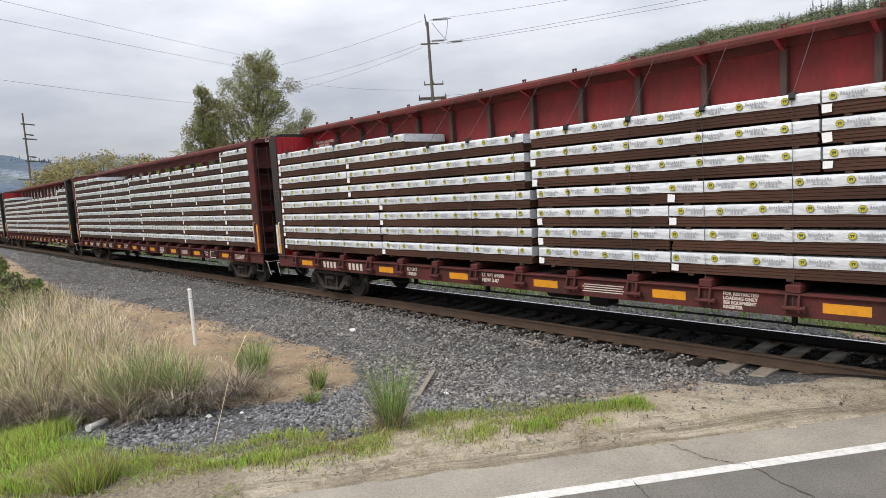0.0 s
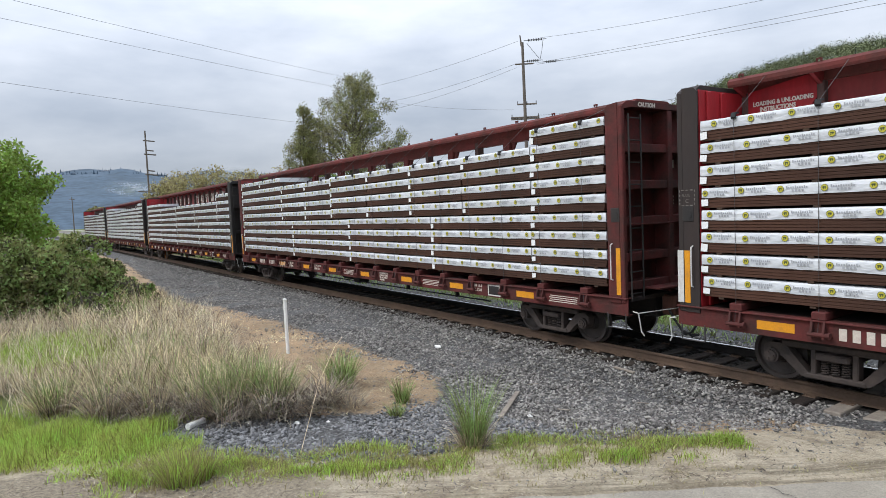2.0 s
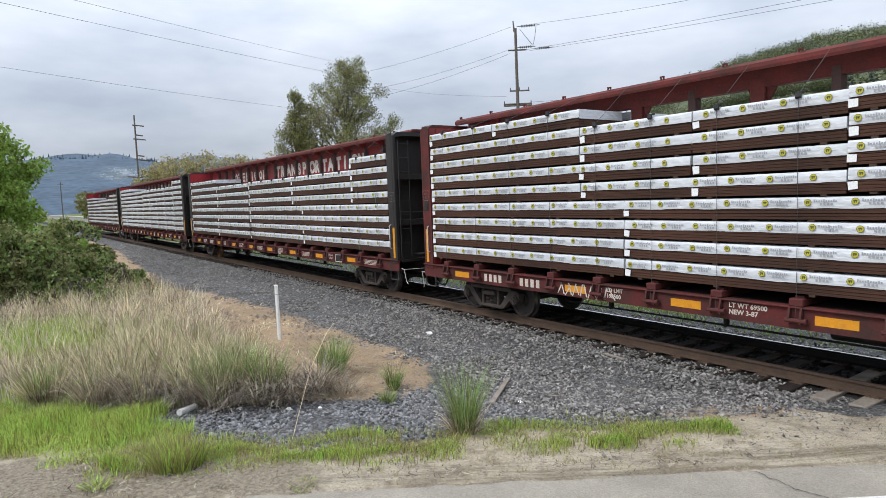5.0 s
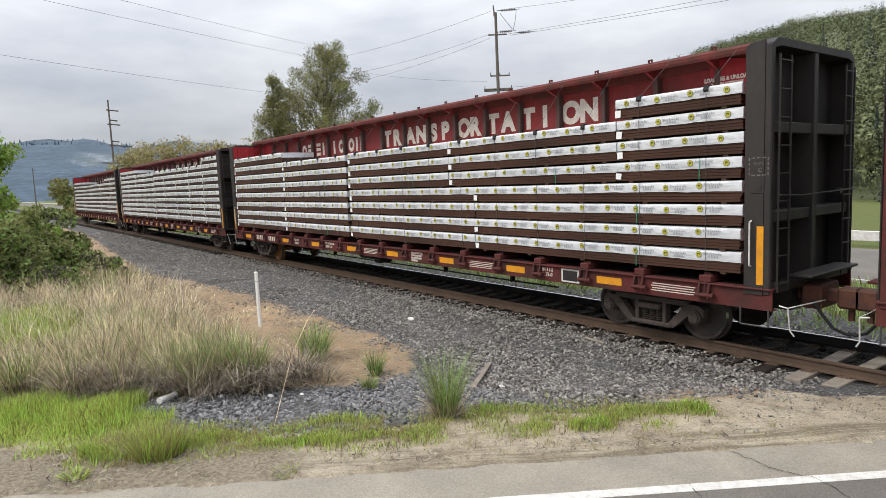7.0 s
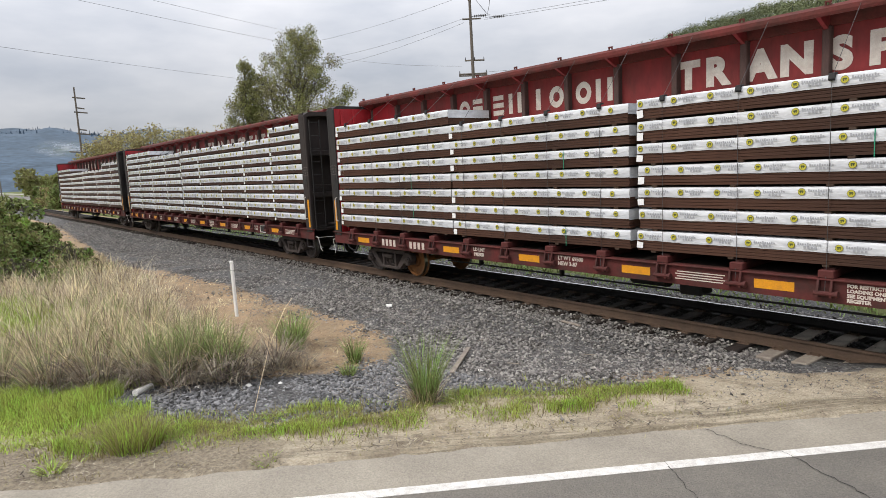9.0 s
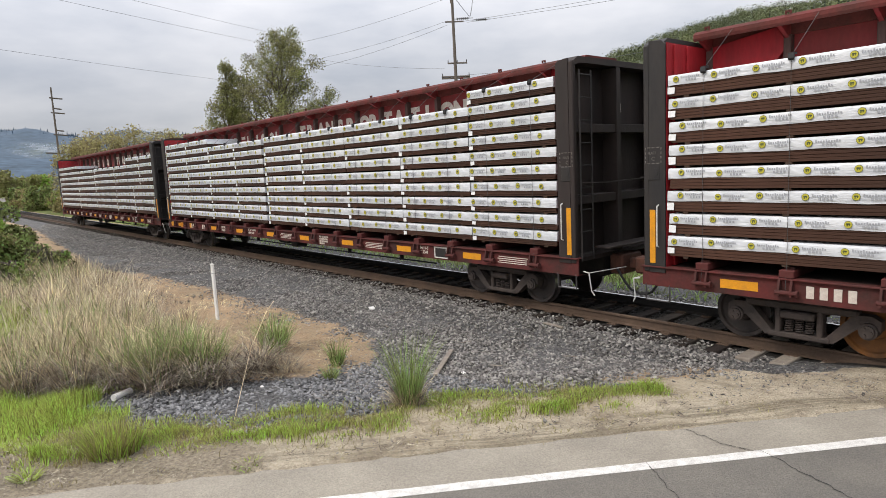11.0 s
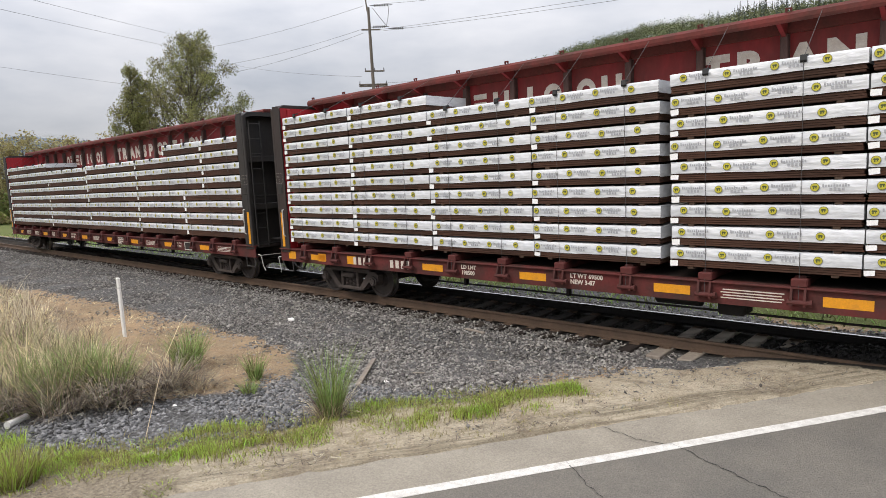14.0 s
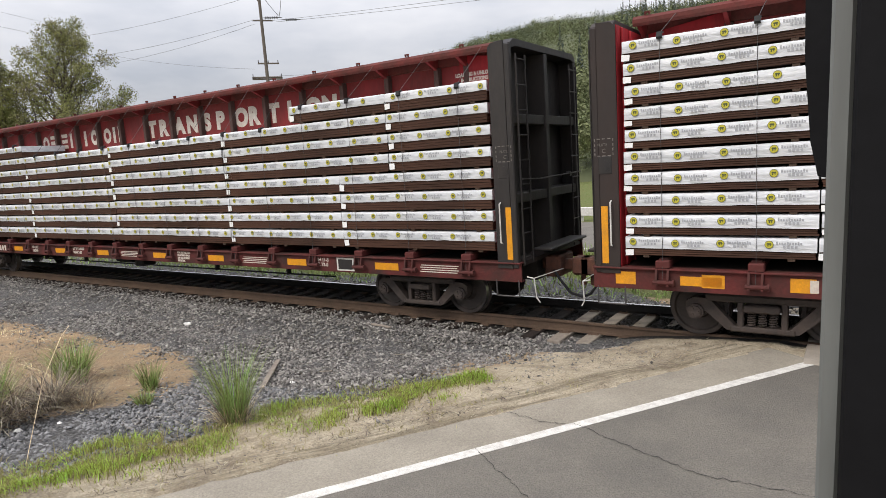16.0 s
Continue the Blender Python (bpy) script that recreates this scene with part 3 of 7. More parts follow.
def build_track():
    track = thing("railway_track", "single railway track on wooden ties in ballast", "railway track", kind="structure")
    prof = [(-0.07, -0.172), (0.07, -0.172), (0.07, -0.160), (0.012, -0.140), (0.010, -0.045), (0.035, -0.035), (0.036, -0.004), (0.03, 0.0),
            (-0.03, 0.0), (-0.036, -0.004), (-0.035, -0.035), (-0.010, -0.045), (-0.012, -0.140), (-0.07, -0.160)]
    for y in (-0.754, 0.754):
        m = Mesh()
        m.prism([(p[0] + y, p[1]) for p in prof], "x", TRACK_A, TRACK_B)
        for i, f in enumerate(m.f):
            if all(abs(m.v[k][2]) < 0.0045 for k in f) and len(f) == 4:
                m.m[i] = 1
        # the far rail's sides get the shade-black colour, the near rail plain rust
        part("rail", m, [RAIL, RAIL] if y < 0 else [RAIL_SHADED, RAIL_TOP], track, "rusty steel rail with a worn bright head")
    tie = Mesh()
    tie.cbox(-0.115, 0.115, -1.30, 1.30, -0.36, -0.172, 0.012)
    tie_data = tie.data("tie", TIE)
    pale = Mesh()
    pale.cbox(-0.115, 0.115, -1.38, 1.30, -0.36, -0.168, 0.012)
    pale_data = pale.data("tie", TIE_PALE)
    plate = Mesh()
    for y in (-0.754, 0.754):
        plate.box(-0.09, 0.09, y - 0.17, y + 0.17, -0.178, -0.160)
        for sx in (-0.06, 0.06):
            for sy in (-0.1, 0.1):
                plate.cyl((sx, y + sy, -0.165), (sx, y + sy, -0.143), 0.014, n=6)
    plate_data = plate.data("tie_plate", RAIL)
    rnd = random.Random(3)
    rest = Mesh()
    i = 0
    x = -118.0
    while x < 32:
        if -0.6 < x < 9.2:
            x += 0.52
            continue
        near = x > -44
        if near:
            data = pale_data if -4.6 < x < -0.6 else tie_data
            ob = part("tie", data, None, track, at=pose(x, rnd.uniform(-0.04, 0.04), rnd.uniform(-0.012, 0.006), 0, 0, rnd.uniform(-1, 1)))
            part("tie_plate", plate_data, None, ob)
        else:
            rest.box(x - 0.115, x + 0.115, -1.3, 1.3, -0.36, -0.175)
        x += 0.52
    tagged(part("ties", rest, TIE, track, "dark wooden ties in the distance"), kind="stuff")


build_track()


# ---- train ----
PITCH, HALF = 24.2, 11.02
TIMES = (0, 0.5, 1.0, 1.5, 2.0, 2.5, 3.0, 3.5, 4.0, 6.5, 7.0, 7.5, 8.0, 8.5, 9.0, 11.5, 12.0, 12.5, 13.5, 14.5, 15.0, 16.0)
FRONT = (-43.27, -40.56, -37.96, -35.03, -32.20, -29.38, -26.80, -24.20, -21.32, -7.62, -4.82, -2.18, 0.32, 3.12, 5.90, 19.33, 21.97, 24.70, 29.93, 35.21, 37.92, 43.28)   # front inner face of the third car


def car_x(i, t):
    """Middle of car i (0 to 4, the last is the tail) at t seconds."""
    return float(np.interp(t, TIMES, FRONT)) - HALF + (2 - i) * PITCH - (0.26, 0.0, 0.0, 0.0, -0.08)[i]


MOVING = []      # (object, car, local pose)
WHEELS = []      # (wheelset, car)
RIB = 1.2235


def make_winch():
    m = Mesh()
    m.cbox(-0.10, 0.10, -0.02, 0.20, 0.0, 0.115, 0.012)
    for sx in (-0.10, 0.065):
        m.prism([(-0.03, 0.0), (0.0, 0.0), (0.0, -0.25), (-0.075, -0.25), (-0.075, -0.17)], "x", sx, sx + 0.03)
    m.cyl((-0.13, -0.05, -0.20), (0.14, -0.05, -0.20), 0.034, n=10)
    m.cyl((0.14, -0.05, -0.20), (0.17, -0.05, -0.20), 0.05, n=8)
    return m.data("winch", SILL)


def make_ladder(n=9, h=3.42):
    m = Mesh()
    for y in (-0.17, 0.17):
        m.cyl((0, y, 0), (0, y, h), 0.017, n=6)
    for k in range(n):
        z = 0.12 + k * (h - 0.2) / (n - 1)
        m.cyl((0, -0.2, z), (0, 0.2, z), 0.012, n=6)
    return m.data("ladder", BLACK)


def make_spring_set():
    m = Mesh()
    for x in (-0.14, 0.0, 0.14):
        turns = 34
        pts = [(x + 0.055 * math.cos(a * 1.1), 0.055 * math.sin(a * 1.1), 0.21 * a / turns) for a in range(turns + 1)]
        m.tube(pts, 0.013, 5)
    return m.data("spring", TRUCK, True)


def make_side_frame():
    m = Mesh()
    m.prism([(-1.02, 0.42), (-1.02, 0.56), (-0.92, 0.62), (-0.70, 0.62), (-0.36, 0.24), (-0.36, 0.17), (-0.46, 0.17), (-0.74, 0.42)], "y", -0.08, 0.08)
    m.prism([(1.02, 0.42), (1.02, 0.56), (0.92, 0.62), (0.70, 0.62), (0.36, 0.24), (0.36, 0.17), (0.46, 0.17), (0.74, 0.42)], "y", -0.08, 0.08)
    m.cbox(-0.42, 0.42, -0.10, 0.10, 0.15, 0.235, 0.02)
    m.cbox(-0.75, 0.75, -0.09, 0.09, 0.575, 0.69, 0.025)
    m.cbox(-0.32, -0.24, -0.09, 0.09, 0.2, 0.6, 0.015)
    m.cbox(0.24, 0.32, -0.09, 0.09, 0.2, 0.6, 0.015)
    m.cbox(-0.23, 0.23, -0.16, 0.1, 0.455, 0.56, 0.02)
    return m.data("side_frame", TRUCK)


def make_bearing():
    m = Mesh()
    m.cyl((0, 0.10, 0), (0, -0.13, 0), 0.115, n=14)
    m.cyl((0, -0.13, 0), (0, -0.16, 0), 0.085, n=14)
    for a in range(3):
        m.cyl((0.05 * math.cos(a * 2.1), -0.155, 0.05 * math.sin(a * 2.1)), (0.05 * math.cos(a * 2.1), -0.18, 0.05 * math.sin(a * 2.1)), 0.016, n=6)
    return m.data("bearing", TRUCK, False)


def make_wheelset(face):
    """Two flanged wheels on an axle, spinning about y, middle at the origin."""
    m = Mesh()
    m.cyl((0, -1.0, 0), (0, 1.0, 0), 0.075, n=10, m=0)
    for s in (-1, 1):
        prof = [(0.075, 0.70), (0.14, 0.70), (0.16, 0.73), (0.34, 0.755), (0.36, 0.725), (0.44, 0.70), (0.457, 0.708), (0.44, 0.735), (0.42, 0.745), (0.415, 0.838), (0.36, 0.838), (0.34, 0.80), (0.17, 0.785), (0.14, 0.86), (0.075, 0.86)]
        n = 28
        base = len(m.v)
        for i in range(n):
            a = 2 * math.pi * i / n
            m.v += [(r * math.cos(a), s * y, r * math.sin(a)) for r, y in prof]
        k = len(prof)
        for i in range(n):
            for j in range(k - 1):
                a, b = base + i * k + j, base + ((i + 1) % n) * k + j
                m.f.append((a, b, b + 1, a + 1))
                m.m.append(1 if j == 8 else 0)
    return m.data("wheelset", [face, TREAD])


WINCH, LADDER, SPRING, SIDE_FRAME, BEARING = make_winch(), make_ladder(), make_spring_set(), make_side_frame(), make_bearing()
WHEELSET, WHEELSET_RUST = make_wheelset(WHEEL), make_wheelset(WHEEL_RUST)


def truck_at(root, x, car, rusty=False):
    tr = part("truck", Mesh().cbox(-0.22, 0.22, -0.95, 0.95, 0.40, 0.66, 0.03).cbox(-0.35, 0.35, -0.35, 0.35, 0.5, 0.76, 0.03), TRUCK, root, "two-axle cast steel truck", pose(x, 0, 0))
    for s in (-1, 1):
        part("side_frame", SIDE_FRAME, None, tr, at=pose(0, s * 0.985, 0, 0, 0, 0 if s < 0 else 180))
        part("spring", SPRING, None, tr, at=pose(0, s * 1.0, 0.235))
        for wx in (-0.88, 0.88):
            part("bearing", BEARING, None, tr, at=pose(wx, s * 0.985, 0.42, 0, 0, 0 if s < 0 else 180))
    for wx in (-0.88, 0.88):
        w = part("wheelset", WHEELSET_RUST if rusty and wx > 0 else WHEELSET, None, tr, "pair of steel wheels on an axle", pose(wx, 0, 0.418))
        WHEELS.append((w, car, wx))


def bulkhead_at(root, s, outer, inner, car):
    """End wall of a car at end s (1 front, -1 rear): a plate with side posts, ribs and a cap."""
    x0, x1 = HALF, HALF + 0.38
    top = 4.68
    flip = pose(0, 0, 0) if s > 0 else Matrix.Diagonal((-1, 1, 1, 1))

    def piece(name, m, parent, label=""):
        m.v = [tuple(flip @ Vector(p)) for p in m.v]
        return part(name, m, outer, parent, label)

    bh = piece("bulkhead", Mesh().box(x0 + 0.008, x0 + 0.04, -1.385, 1.385, 1.05, top - 0.05), root, "tall ribbed steel end bulkhead")
    for y in (-1, 1):
        q = Mesh().prism([(x0, 1.0), (x1 - 0.10, 1.0), (x1 - 0.10, top), (x0 + 0.06, top - 0.02), (x0, top - 0.08)], "y", y * 1.42, y * 1.387)
        q.cbox(x1 - 0.102, x1, y * 1.42 - (0.0 if y < 0 else 0.10), y * 1.42 + (0.10 if y < 0 else 0.0), 1.0, 4.62, 0.015)
        piece("side_post", q, bh)
    piece("centre_rib", Mesh().cbox(x0 + 0.04, x1, -0.07, 0.07, 1.0, top - 0.09, 0.01), bh)
    for z in (3.86, 3.18, 2.50, 1.84, 1.30) if car == 1 and s > 0 else (3.45, 2.15):
        for ya, yb in ((-1.383, -0.072), (0.072, 1.383)):
            piece("shelf", Mesh().cbox(x0 + 0.04, x1 - 0.03, ya, yb, z - 0.08, z + 0.08, 0.01), bh)
    piece("cap", Mesh().prism([(-1.383, 4.63), (-1.25, top + 0.03), (1.25, top + 0.03), (1.383, 4.63), (1.383, 4.55), (1.15, 4.60), (-1.15, 4.60), (-1.383, 4.55)], "x", x0 + 0.045, x1 + 0.005), bh)
    li = Mesh().box(HALF - 0.012, HALF + 0.006, -1.38, 1.38, 1.1, 4.62)
    li.v = [tuple(flip @ Vector(p)) for p in li.v]
    part("lining", li, inner, bh, "red painted inner face")
    for y in (-1.15, -0.75, 0.75, 1.15):
        lr = Mesh().cbox(HALF - 0.05, HALF - 0.012, y - 0.05, y + 0.05, 1.1, 4.6, 0.008)
        lr.v = [tuple(flip @ Vector(p)) for p in lr.v]
        part("lining_rib", lr, inner, bh)
    for y in (-1.12, 1.12):
        part("ladder", LADDER, None, bh, at=pose(s * (x1 + 0.05), y, 1.05))
    for y in (-1.423, 1.423):
        am = Mesh().box(0.19, 0.29, y - 0.0025, y + 0.0025, 1.15, 2.02)
        part("reflector", am, AMBER, bh, "amber reflective strip", pose(s * HALF + (0 if s > 0 else -0.46), 0, 0))
        if car == 0 and s < 0:
            wp = Mesh().box(0.02, 0.13, y - 0.0025, y + 0.0025, 1.15, 2.02)
            part("reflector", wp, WHITE_STEEL, bh, "white reflective strip", pose(-HALF - 0.42, 0, 0))
    gr = Mesh().tube([(s * (HALF + 0.11), -1.425, 1.42), (s * (HALF + 0.11), -1.48, 1.44), (s * (HALF + 0.11), -1.48, 2.08), (s * (HALF + 0.11), -1.425, 2.1)], 0.012)
    part("grab_iron", gr, WHITE_STEEL, bh, "white painted grab iron")
    ho = Mesh().cyl((s * (HALF + 0.19), -1.415, 2.62), (s * (HALF + 0.19), -1.435, 2.62), 0.075, n=14).cbox(s * (HALF + 0.19) - 0.1, s * (HALF + 0.19) + 0.1, -1.428, -1.415, 2.50, 2.76, 0.02)
    part("lift_hole", ho, BLACK, bh)
    if not (car == 1 and s > 0):
        st = Mesh()
        for k in range(4):
            st.box(HALF + 0.06, HALF + 0.075, -1.4235, -1.4205, 2.98 - k * 0.07, 3.02 - k * 0.07)
            st.box(HALF + 0.335, HALF + 0.35, -1.4235, -1.4205, 2.98 - k * 0.07, 3.02 - k * 0.07)
        for k in range(3):
            st.box(HALF + 0.10 + k * 0.08, HALF + 0.15 + k * 0.08, -1.4235, -1.4205, 3.01, 3.025)
            st.box(HALF + 0.10 + k * 0.08, HALF + 0.15 + k * 0.08, -1.4235, -1.4205, 2.76, 2.775)
        st.v = [tuple(flip @ Vector(p)) for p in st.v]
        part("stencil_box", st, FADED_PAINT, bh, "faint dashed stencil")
        xs = HALF + 0.135 if s > 0 else -HALF - 0.30
        lettering("stencil", "PLATE", 0.062, FADED_PAINT, bh, pose(xs, -1.4215, 2.91), squeeze=0.85)
        lettering("stencil", "C", 0.09, FADED_PAINT, bh, pose(xs + 0.06, -1.4215, 2.81))
    if s > 0 and car == 1:
        lettering("stencil", "CAUTION", 0.11, WHITE_PAINT, bh, pose(x1 + 0.008, -0.95, 4.615, 0, 0, 90), bold=0.004)
    pl = Mesh().cbox(x1, x1 + 0.34, -0.85, 0.85, 1.22, 1.26, 0.01)
    pl.v = [tuple(flip @ Vector(p)) for p in pl.v]
    part("platform", pl, outer, bh)
    if s > 0:
        bw = Mesh().cyl((x1 + 0.02, 0.75, 2.45), (x1 + 0.10, 0.75, 2.45), 0.05, n=10)
        bw.tube([(x1 + 0.08, -1.3, 2.47), (x1 + 0.09, -0.6, 2.44), (x1 + 0.08, 1.3, 2.47)], 0.012)
        part("end_rail", bw, outer, bh)
        nb = Mesh()
        for k in range(4):
            nb.box(x1 + 0.001, x1 + 0.004, 0.16 + k * 0.11, 0.24 + k * 0.11, 3.80, 3.96)
        nb.v = [(p[0] - 0.335, p[1], p[2]) for p in nb.v]
        if car == 1:
            for k in range(3):
                nb.box(x1 + 0.001, x1 + 0.004, 0.12, 0.55, 2.92 - k * 0.07, 2.95 - k * 0.07)
            for k in range(2):
                nb.box(x1 + 0.001, x1 + 0.004, 0.16, 0.40, 2.16 - k * 0.08, 2.19 - k * 0.08)
            nb.v = [(p[0] - (0.0 if p[2] > 3.7 else 0.335), p[1], p[2] - (0.28 if p[2] > 3.7 else 0.0)) for p in nb.v]
        part("stencil_bar", nb, WHITE_PAINT, bh)
    # drawgear
    cp = Mesh().cbox(HALF + 0.2, HALF + 0.85, -0.10, 0.10, 0.76, 0.95, 0.02).cbox(HALF + 0.80, HALF + 1.13, -0.17, 0.14, 0.68, 1.0, 0.035).cbox(HALF + 1.0, HALF + 1.2, -0.16, -0.02, 0.70, 0.98, 0.04)
    cp.cbox(HALF + 0.35, HALF + 0.65, -0.33, 0.33, 0.66, 1.05, 0.03)
    cp.cyl((HALF + 0.95, 0.02, 0.68), (HALF + 0.95, 0.02, 0.48), 0.05, n=8)
    cp.v = [tuple(flip @ Vector(p)) for p in cp.v]
    part("coupler", cp, COUPLER, root, "rust-brown knuckle coupler")
    hose = Mesh()
    pts = [(HALF + 0.55, -0.38, 0.80), (HALF + 0.70, -0.42, 0.62), (HALF + 0.85, -0.40, 0.42), (HALF + 1.02, -0.34, 0.34), (HALF + 1.13, -0.3, 0.36)]
    hose.tube([flip @ Vector(p) for p in pts], 0.024, 7)
    part("air_hose", hose, RUBBER, root, "black rubber air hose")
    lv = Mesh()
    pts = [(HALF + 0.5, -1.36, 0.86), (HALF + 0.62, -1.36, 0.84), (HALF + 0.63, -1.30, 0.50), (HALF + 0.68, -1.28, 0.42)]
    lv.tube([flip @ Vector(p) for p in pts], 0.011, 6)
    pts = [(HALF + 0.62, -1.36, 0.84), (HALF + 0.70, -0.3, 0.82)]
    lv.tube([flip @ Vector(p) for p in pts], 0.009, 6)
    part("uncoupling_lever", lv, WHITE_STEEL, root, "pale bent uncoupling lever")
    for y in (-1.39, 1.39):
        sp = Mesh()
        pts = [(HALF + 0.36, y, 0.80), (HALF + 0.36, y, 0.52), (HALF - 0.06, y, 0.52), (HALF - 0.06, y, 0.80)]
        sp.tube([flip @ Vector(p) for p in pts], 0.014, 6)
        part("step", sp, CABLE, root, "bent steel sill step")



def railcar(car, label, outer, inner, beam, truss, letters, tops, seed, rusty=False):
    """A bulkhead centre-beam flatcar. tops: list of (from, to, load top) along the car."""
    rnd = random.Random(seed)
    root = thing("centerbeam_railcar", label, "railcar", "freight cars of the train")
    MOVING.append((root, car, pose(0, 0, 0)))
    for s in (-1, 1):
        m = Mesh().prism([(s * 1.40, 0.77), (s * 1.40, 1.10), (s * 1.27, 1.10), (s * 1.27, 1.08), (s * 1.375, 1.08), (s * 1.375, 0.79), (s * 1.27, 0.79), (s * 1.27, 0.77)], "x", -HALF - 0.42, HALF + 0.42)
        m.cbox(-HALF - 0.42, HALF + 0.42, s * 1.43 - 0.02, s * 1.43 + 0.02, 1.075, 1.10, 0.005)
        part("side_sill", m, SILL, root, "red-brown steel side sill")
    part("deck", Mesh().box(-HALF - 0.4, HALF + 0.4, -1.27, 1.27, 1.02, 1.09), BROWN_BLACK, root)
    part("centre_sill", Mesh().cbox(-HALF - 0.2, HALF + 0.2, -0.30, 0.30, 0.58, 1.02, 0.02), UNDER, root)
    un = Mesh().prism([(-1.3, 0.82), (-0.3, 0.62), (0.3, 0.62), (1.3, 0.82), (1.3, 1.02), (-1.3, 1.02)], "x", -0.03, 0.03).data("cross_bearer", UNDER)
    for k in range(9):
        part("cross_bearer", un, None, root, at=pose(-8.0 + k * 2.0, 0, 0))
    part("brake_cylinder", Mesh().cyl((-1.6, -0.75, 0.72), (-0.9, -0.75, 0.72), 0.17, n=14).cbox(-0.6, -0.2, -0.95, -0.55, 0.5, 0.85, 0.03), UNDER, root)
    rod = Mesh().cyl((-6.8, -0.9, 0.55), (6.8, -0.9, 0.55), 0.02, n=6)
    for x in (-5.6, -3.2, 2.9, 5.4):
        rod.box(x - 0.025, x + 0.025, -0.95, -0.85, 0.53, 0.95)
    part("brake_rod", rod, UNDER, root)
    for x, r in ((-9.14, rusty), (9.14, False)):
        truck_at(root, x, car, r)
    # risers, winches, cables with corner guards
    riser = Mesh().cbox(-0.07, 0.07, -1.33, 1.33, 1.09, 1.248, 0.01).data("riser", SILL)
    n = 18
    for k in range(n):
        x = -10.4 + k * (20.8 / (n - 1))
        part("riser", riser, None, root, at=pose(x, 0, 0))
        for s in (-1, 1):
            part("winch", WINCH, None, root, at=pose(x, s * 1.42, 1.10, 0, 0, 0 if s < 0 else 180))
            top = next((h for a, b, h in tops if a <= x < b), tops[-1][2])
            zt = top + 0.012
            cb = Mesh()
            cb.tube([(x, s * 1.46, 0.92), (x, s * 1.418, 1.3), (x, s * 1.418, zt - 0.03), (x, s * 1.39, zt), (x + 0.02, s * 0.52, 4.80)], 0.004, 5)
            part("tie_down_cable", cb, CABLE, root)
            cg = Mesh().prism([(s * 1.425, zt - 0.075), (s * 1.44, zt - 0.05), (s * 1.43, zt + 0.02), (s * 1.33, zt + 0.035), (s * 1.33, zt + 0.005), (s * 1.405, zt - 0.005), (s * 1.41, zt - 0.075)], "x", x - 0.038, x + 0.038)
            part("corner_guard", cg, RUBBER, root, "black corner guard")
    # centre beam
    if truss:
        x = -HALF + 0.55
        part("web_panel", Mesh().box(-HALF, HALF, -0.03, 0.03, 1.09, 3.35), RED, root, "red lower web plate")
        post = Mesh().cbox(-0.13, 0.13, -0.10, 0.10, 3.35, 4.62, 0.015)
        post.prism([(-0.13, 4.47), (-0.20, 4.47), (-0.13, 4.33)], "y", -0.03, 0.03).prism([(0.13, 4.47), (0.29, 4.47), (0.13, 4.19)], "y", -0.03, 0.03)
        post.prism([(-0.13, 3.35), (-0.34, 3.35), (-0.13, 3.7)], "y", -0.03, 0.03).prism([(0.13, 3.35), (0.34, 3.35), (0.13, 3.7)], "y", -0.03, 0.03)
        post = post.data("post", beam)
        slim = Mesh().cbox(-0.075, 0.075, -0.10, 0.10, 3.35, 4.62, 0.012).data("post", RIB_STEEL)
        part("upper_web", Mesh().cbox(-HALF, HALF, -0.095, 0.095, 4.47, 4.64, 0.01), beam, root, "rusty straight-edged beam under the top chord")
        k = 0
        while x < HALF - 0.3:
            part("post", slim if k % 2 else post, None, root, at=pose(x, 0, 0))
            x += RIB
            k += 1
    else:
        part("web_panel", Mesh().box(-HALF, HALF, -0.03, 0.03, 1.09, 4.66), beam, root, "solid red centre web plate")
        rib = Mesh().cbox(-0.055, 0.055, -0.16, 0.16, 1.09, 4.62, 0.012).data("rib", RIB_STEEL)
        for k in range(-9, 9):
            part("rib", rib, None, root, at=pose(k * RIB + 0.07 + (0.55 if car == 4 and k < 8 else 0.0), 0, 0))
    cm = Mesh().prism([(-0.52, 4.70), (-0.54, 4.74), (-0.54, 4.80), (-0.48, 4.85), (0.48, 4.85), (0.54, 4.80), (0.54, 4.74), (0.52, 4.70), (0.49, 4.70), (0.49, 4.79), (0.10, 4.79), (0.10, 4.62), (-0.10, 4.62), (-0.10, 4.79), (-0.49, 4.79), (-0.49, 4.70)], "x", -HALF, HALF)
    part("top_chord", cm, CHORD, root, "rusty overhanging top chord")
    br = Mesh()
    br.prism([(0.05, 4.52), (0.14, 4.56), (0.52, 4.73), (0.52, 4.78), (0.10, 4.78), (0.05, 4.6)], "x", -0.025, 0.025)
    br.prism([(-0.05, 4.52), (-0.14, 4.56), (-0.52, 4.73), (-0.52, 4.78), (-0.10, 4.78), (-0.05, 4.5)], "x", -0.03, 0.03)
    br = br.data("bracket", beam)
    for k in range(-9, 9):
        if not truss:
            part("bracket", br, None, root, at=pose(k * RIB + 0.07 + (0.55 if car == 4 and k < 8 else 0.0), 0, 0))
        part("cable_anchor", ANCHOR, None, root, at=pose(k * RIB + 0.21, -0.5, 4.85))
    for s in (1, -1):
        bulkhead_at(root, s, outer, inner, car)
        # gusset wall between end and beam
        part("end_gusset", Mesh().prism([(s * HALF, 4.60), (s * (HALF - 1.3), 4.78), (s * (HALF - 1.3), 4.45), (s * HALF, 2.9)], "y", -0.14, 0.14), inner, root)
    # plates and stencils on the sill
    plate = Mesh().box(-0.28, 0.28, -1.4035, -1.400, 0.86, 0.995).data("reflector", AMBER)
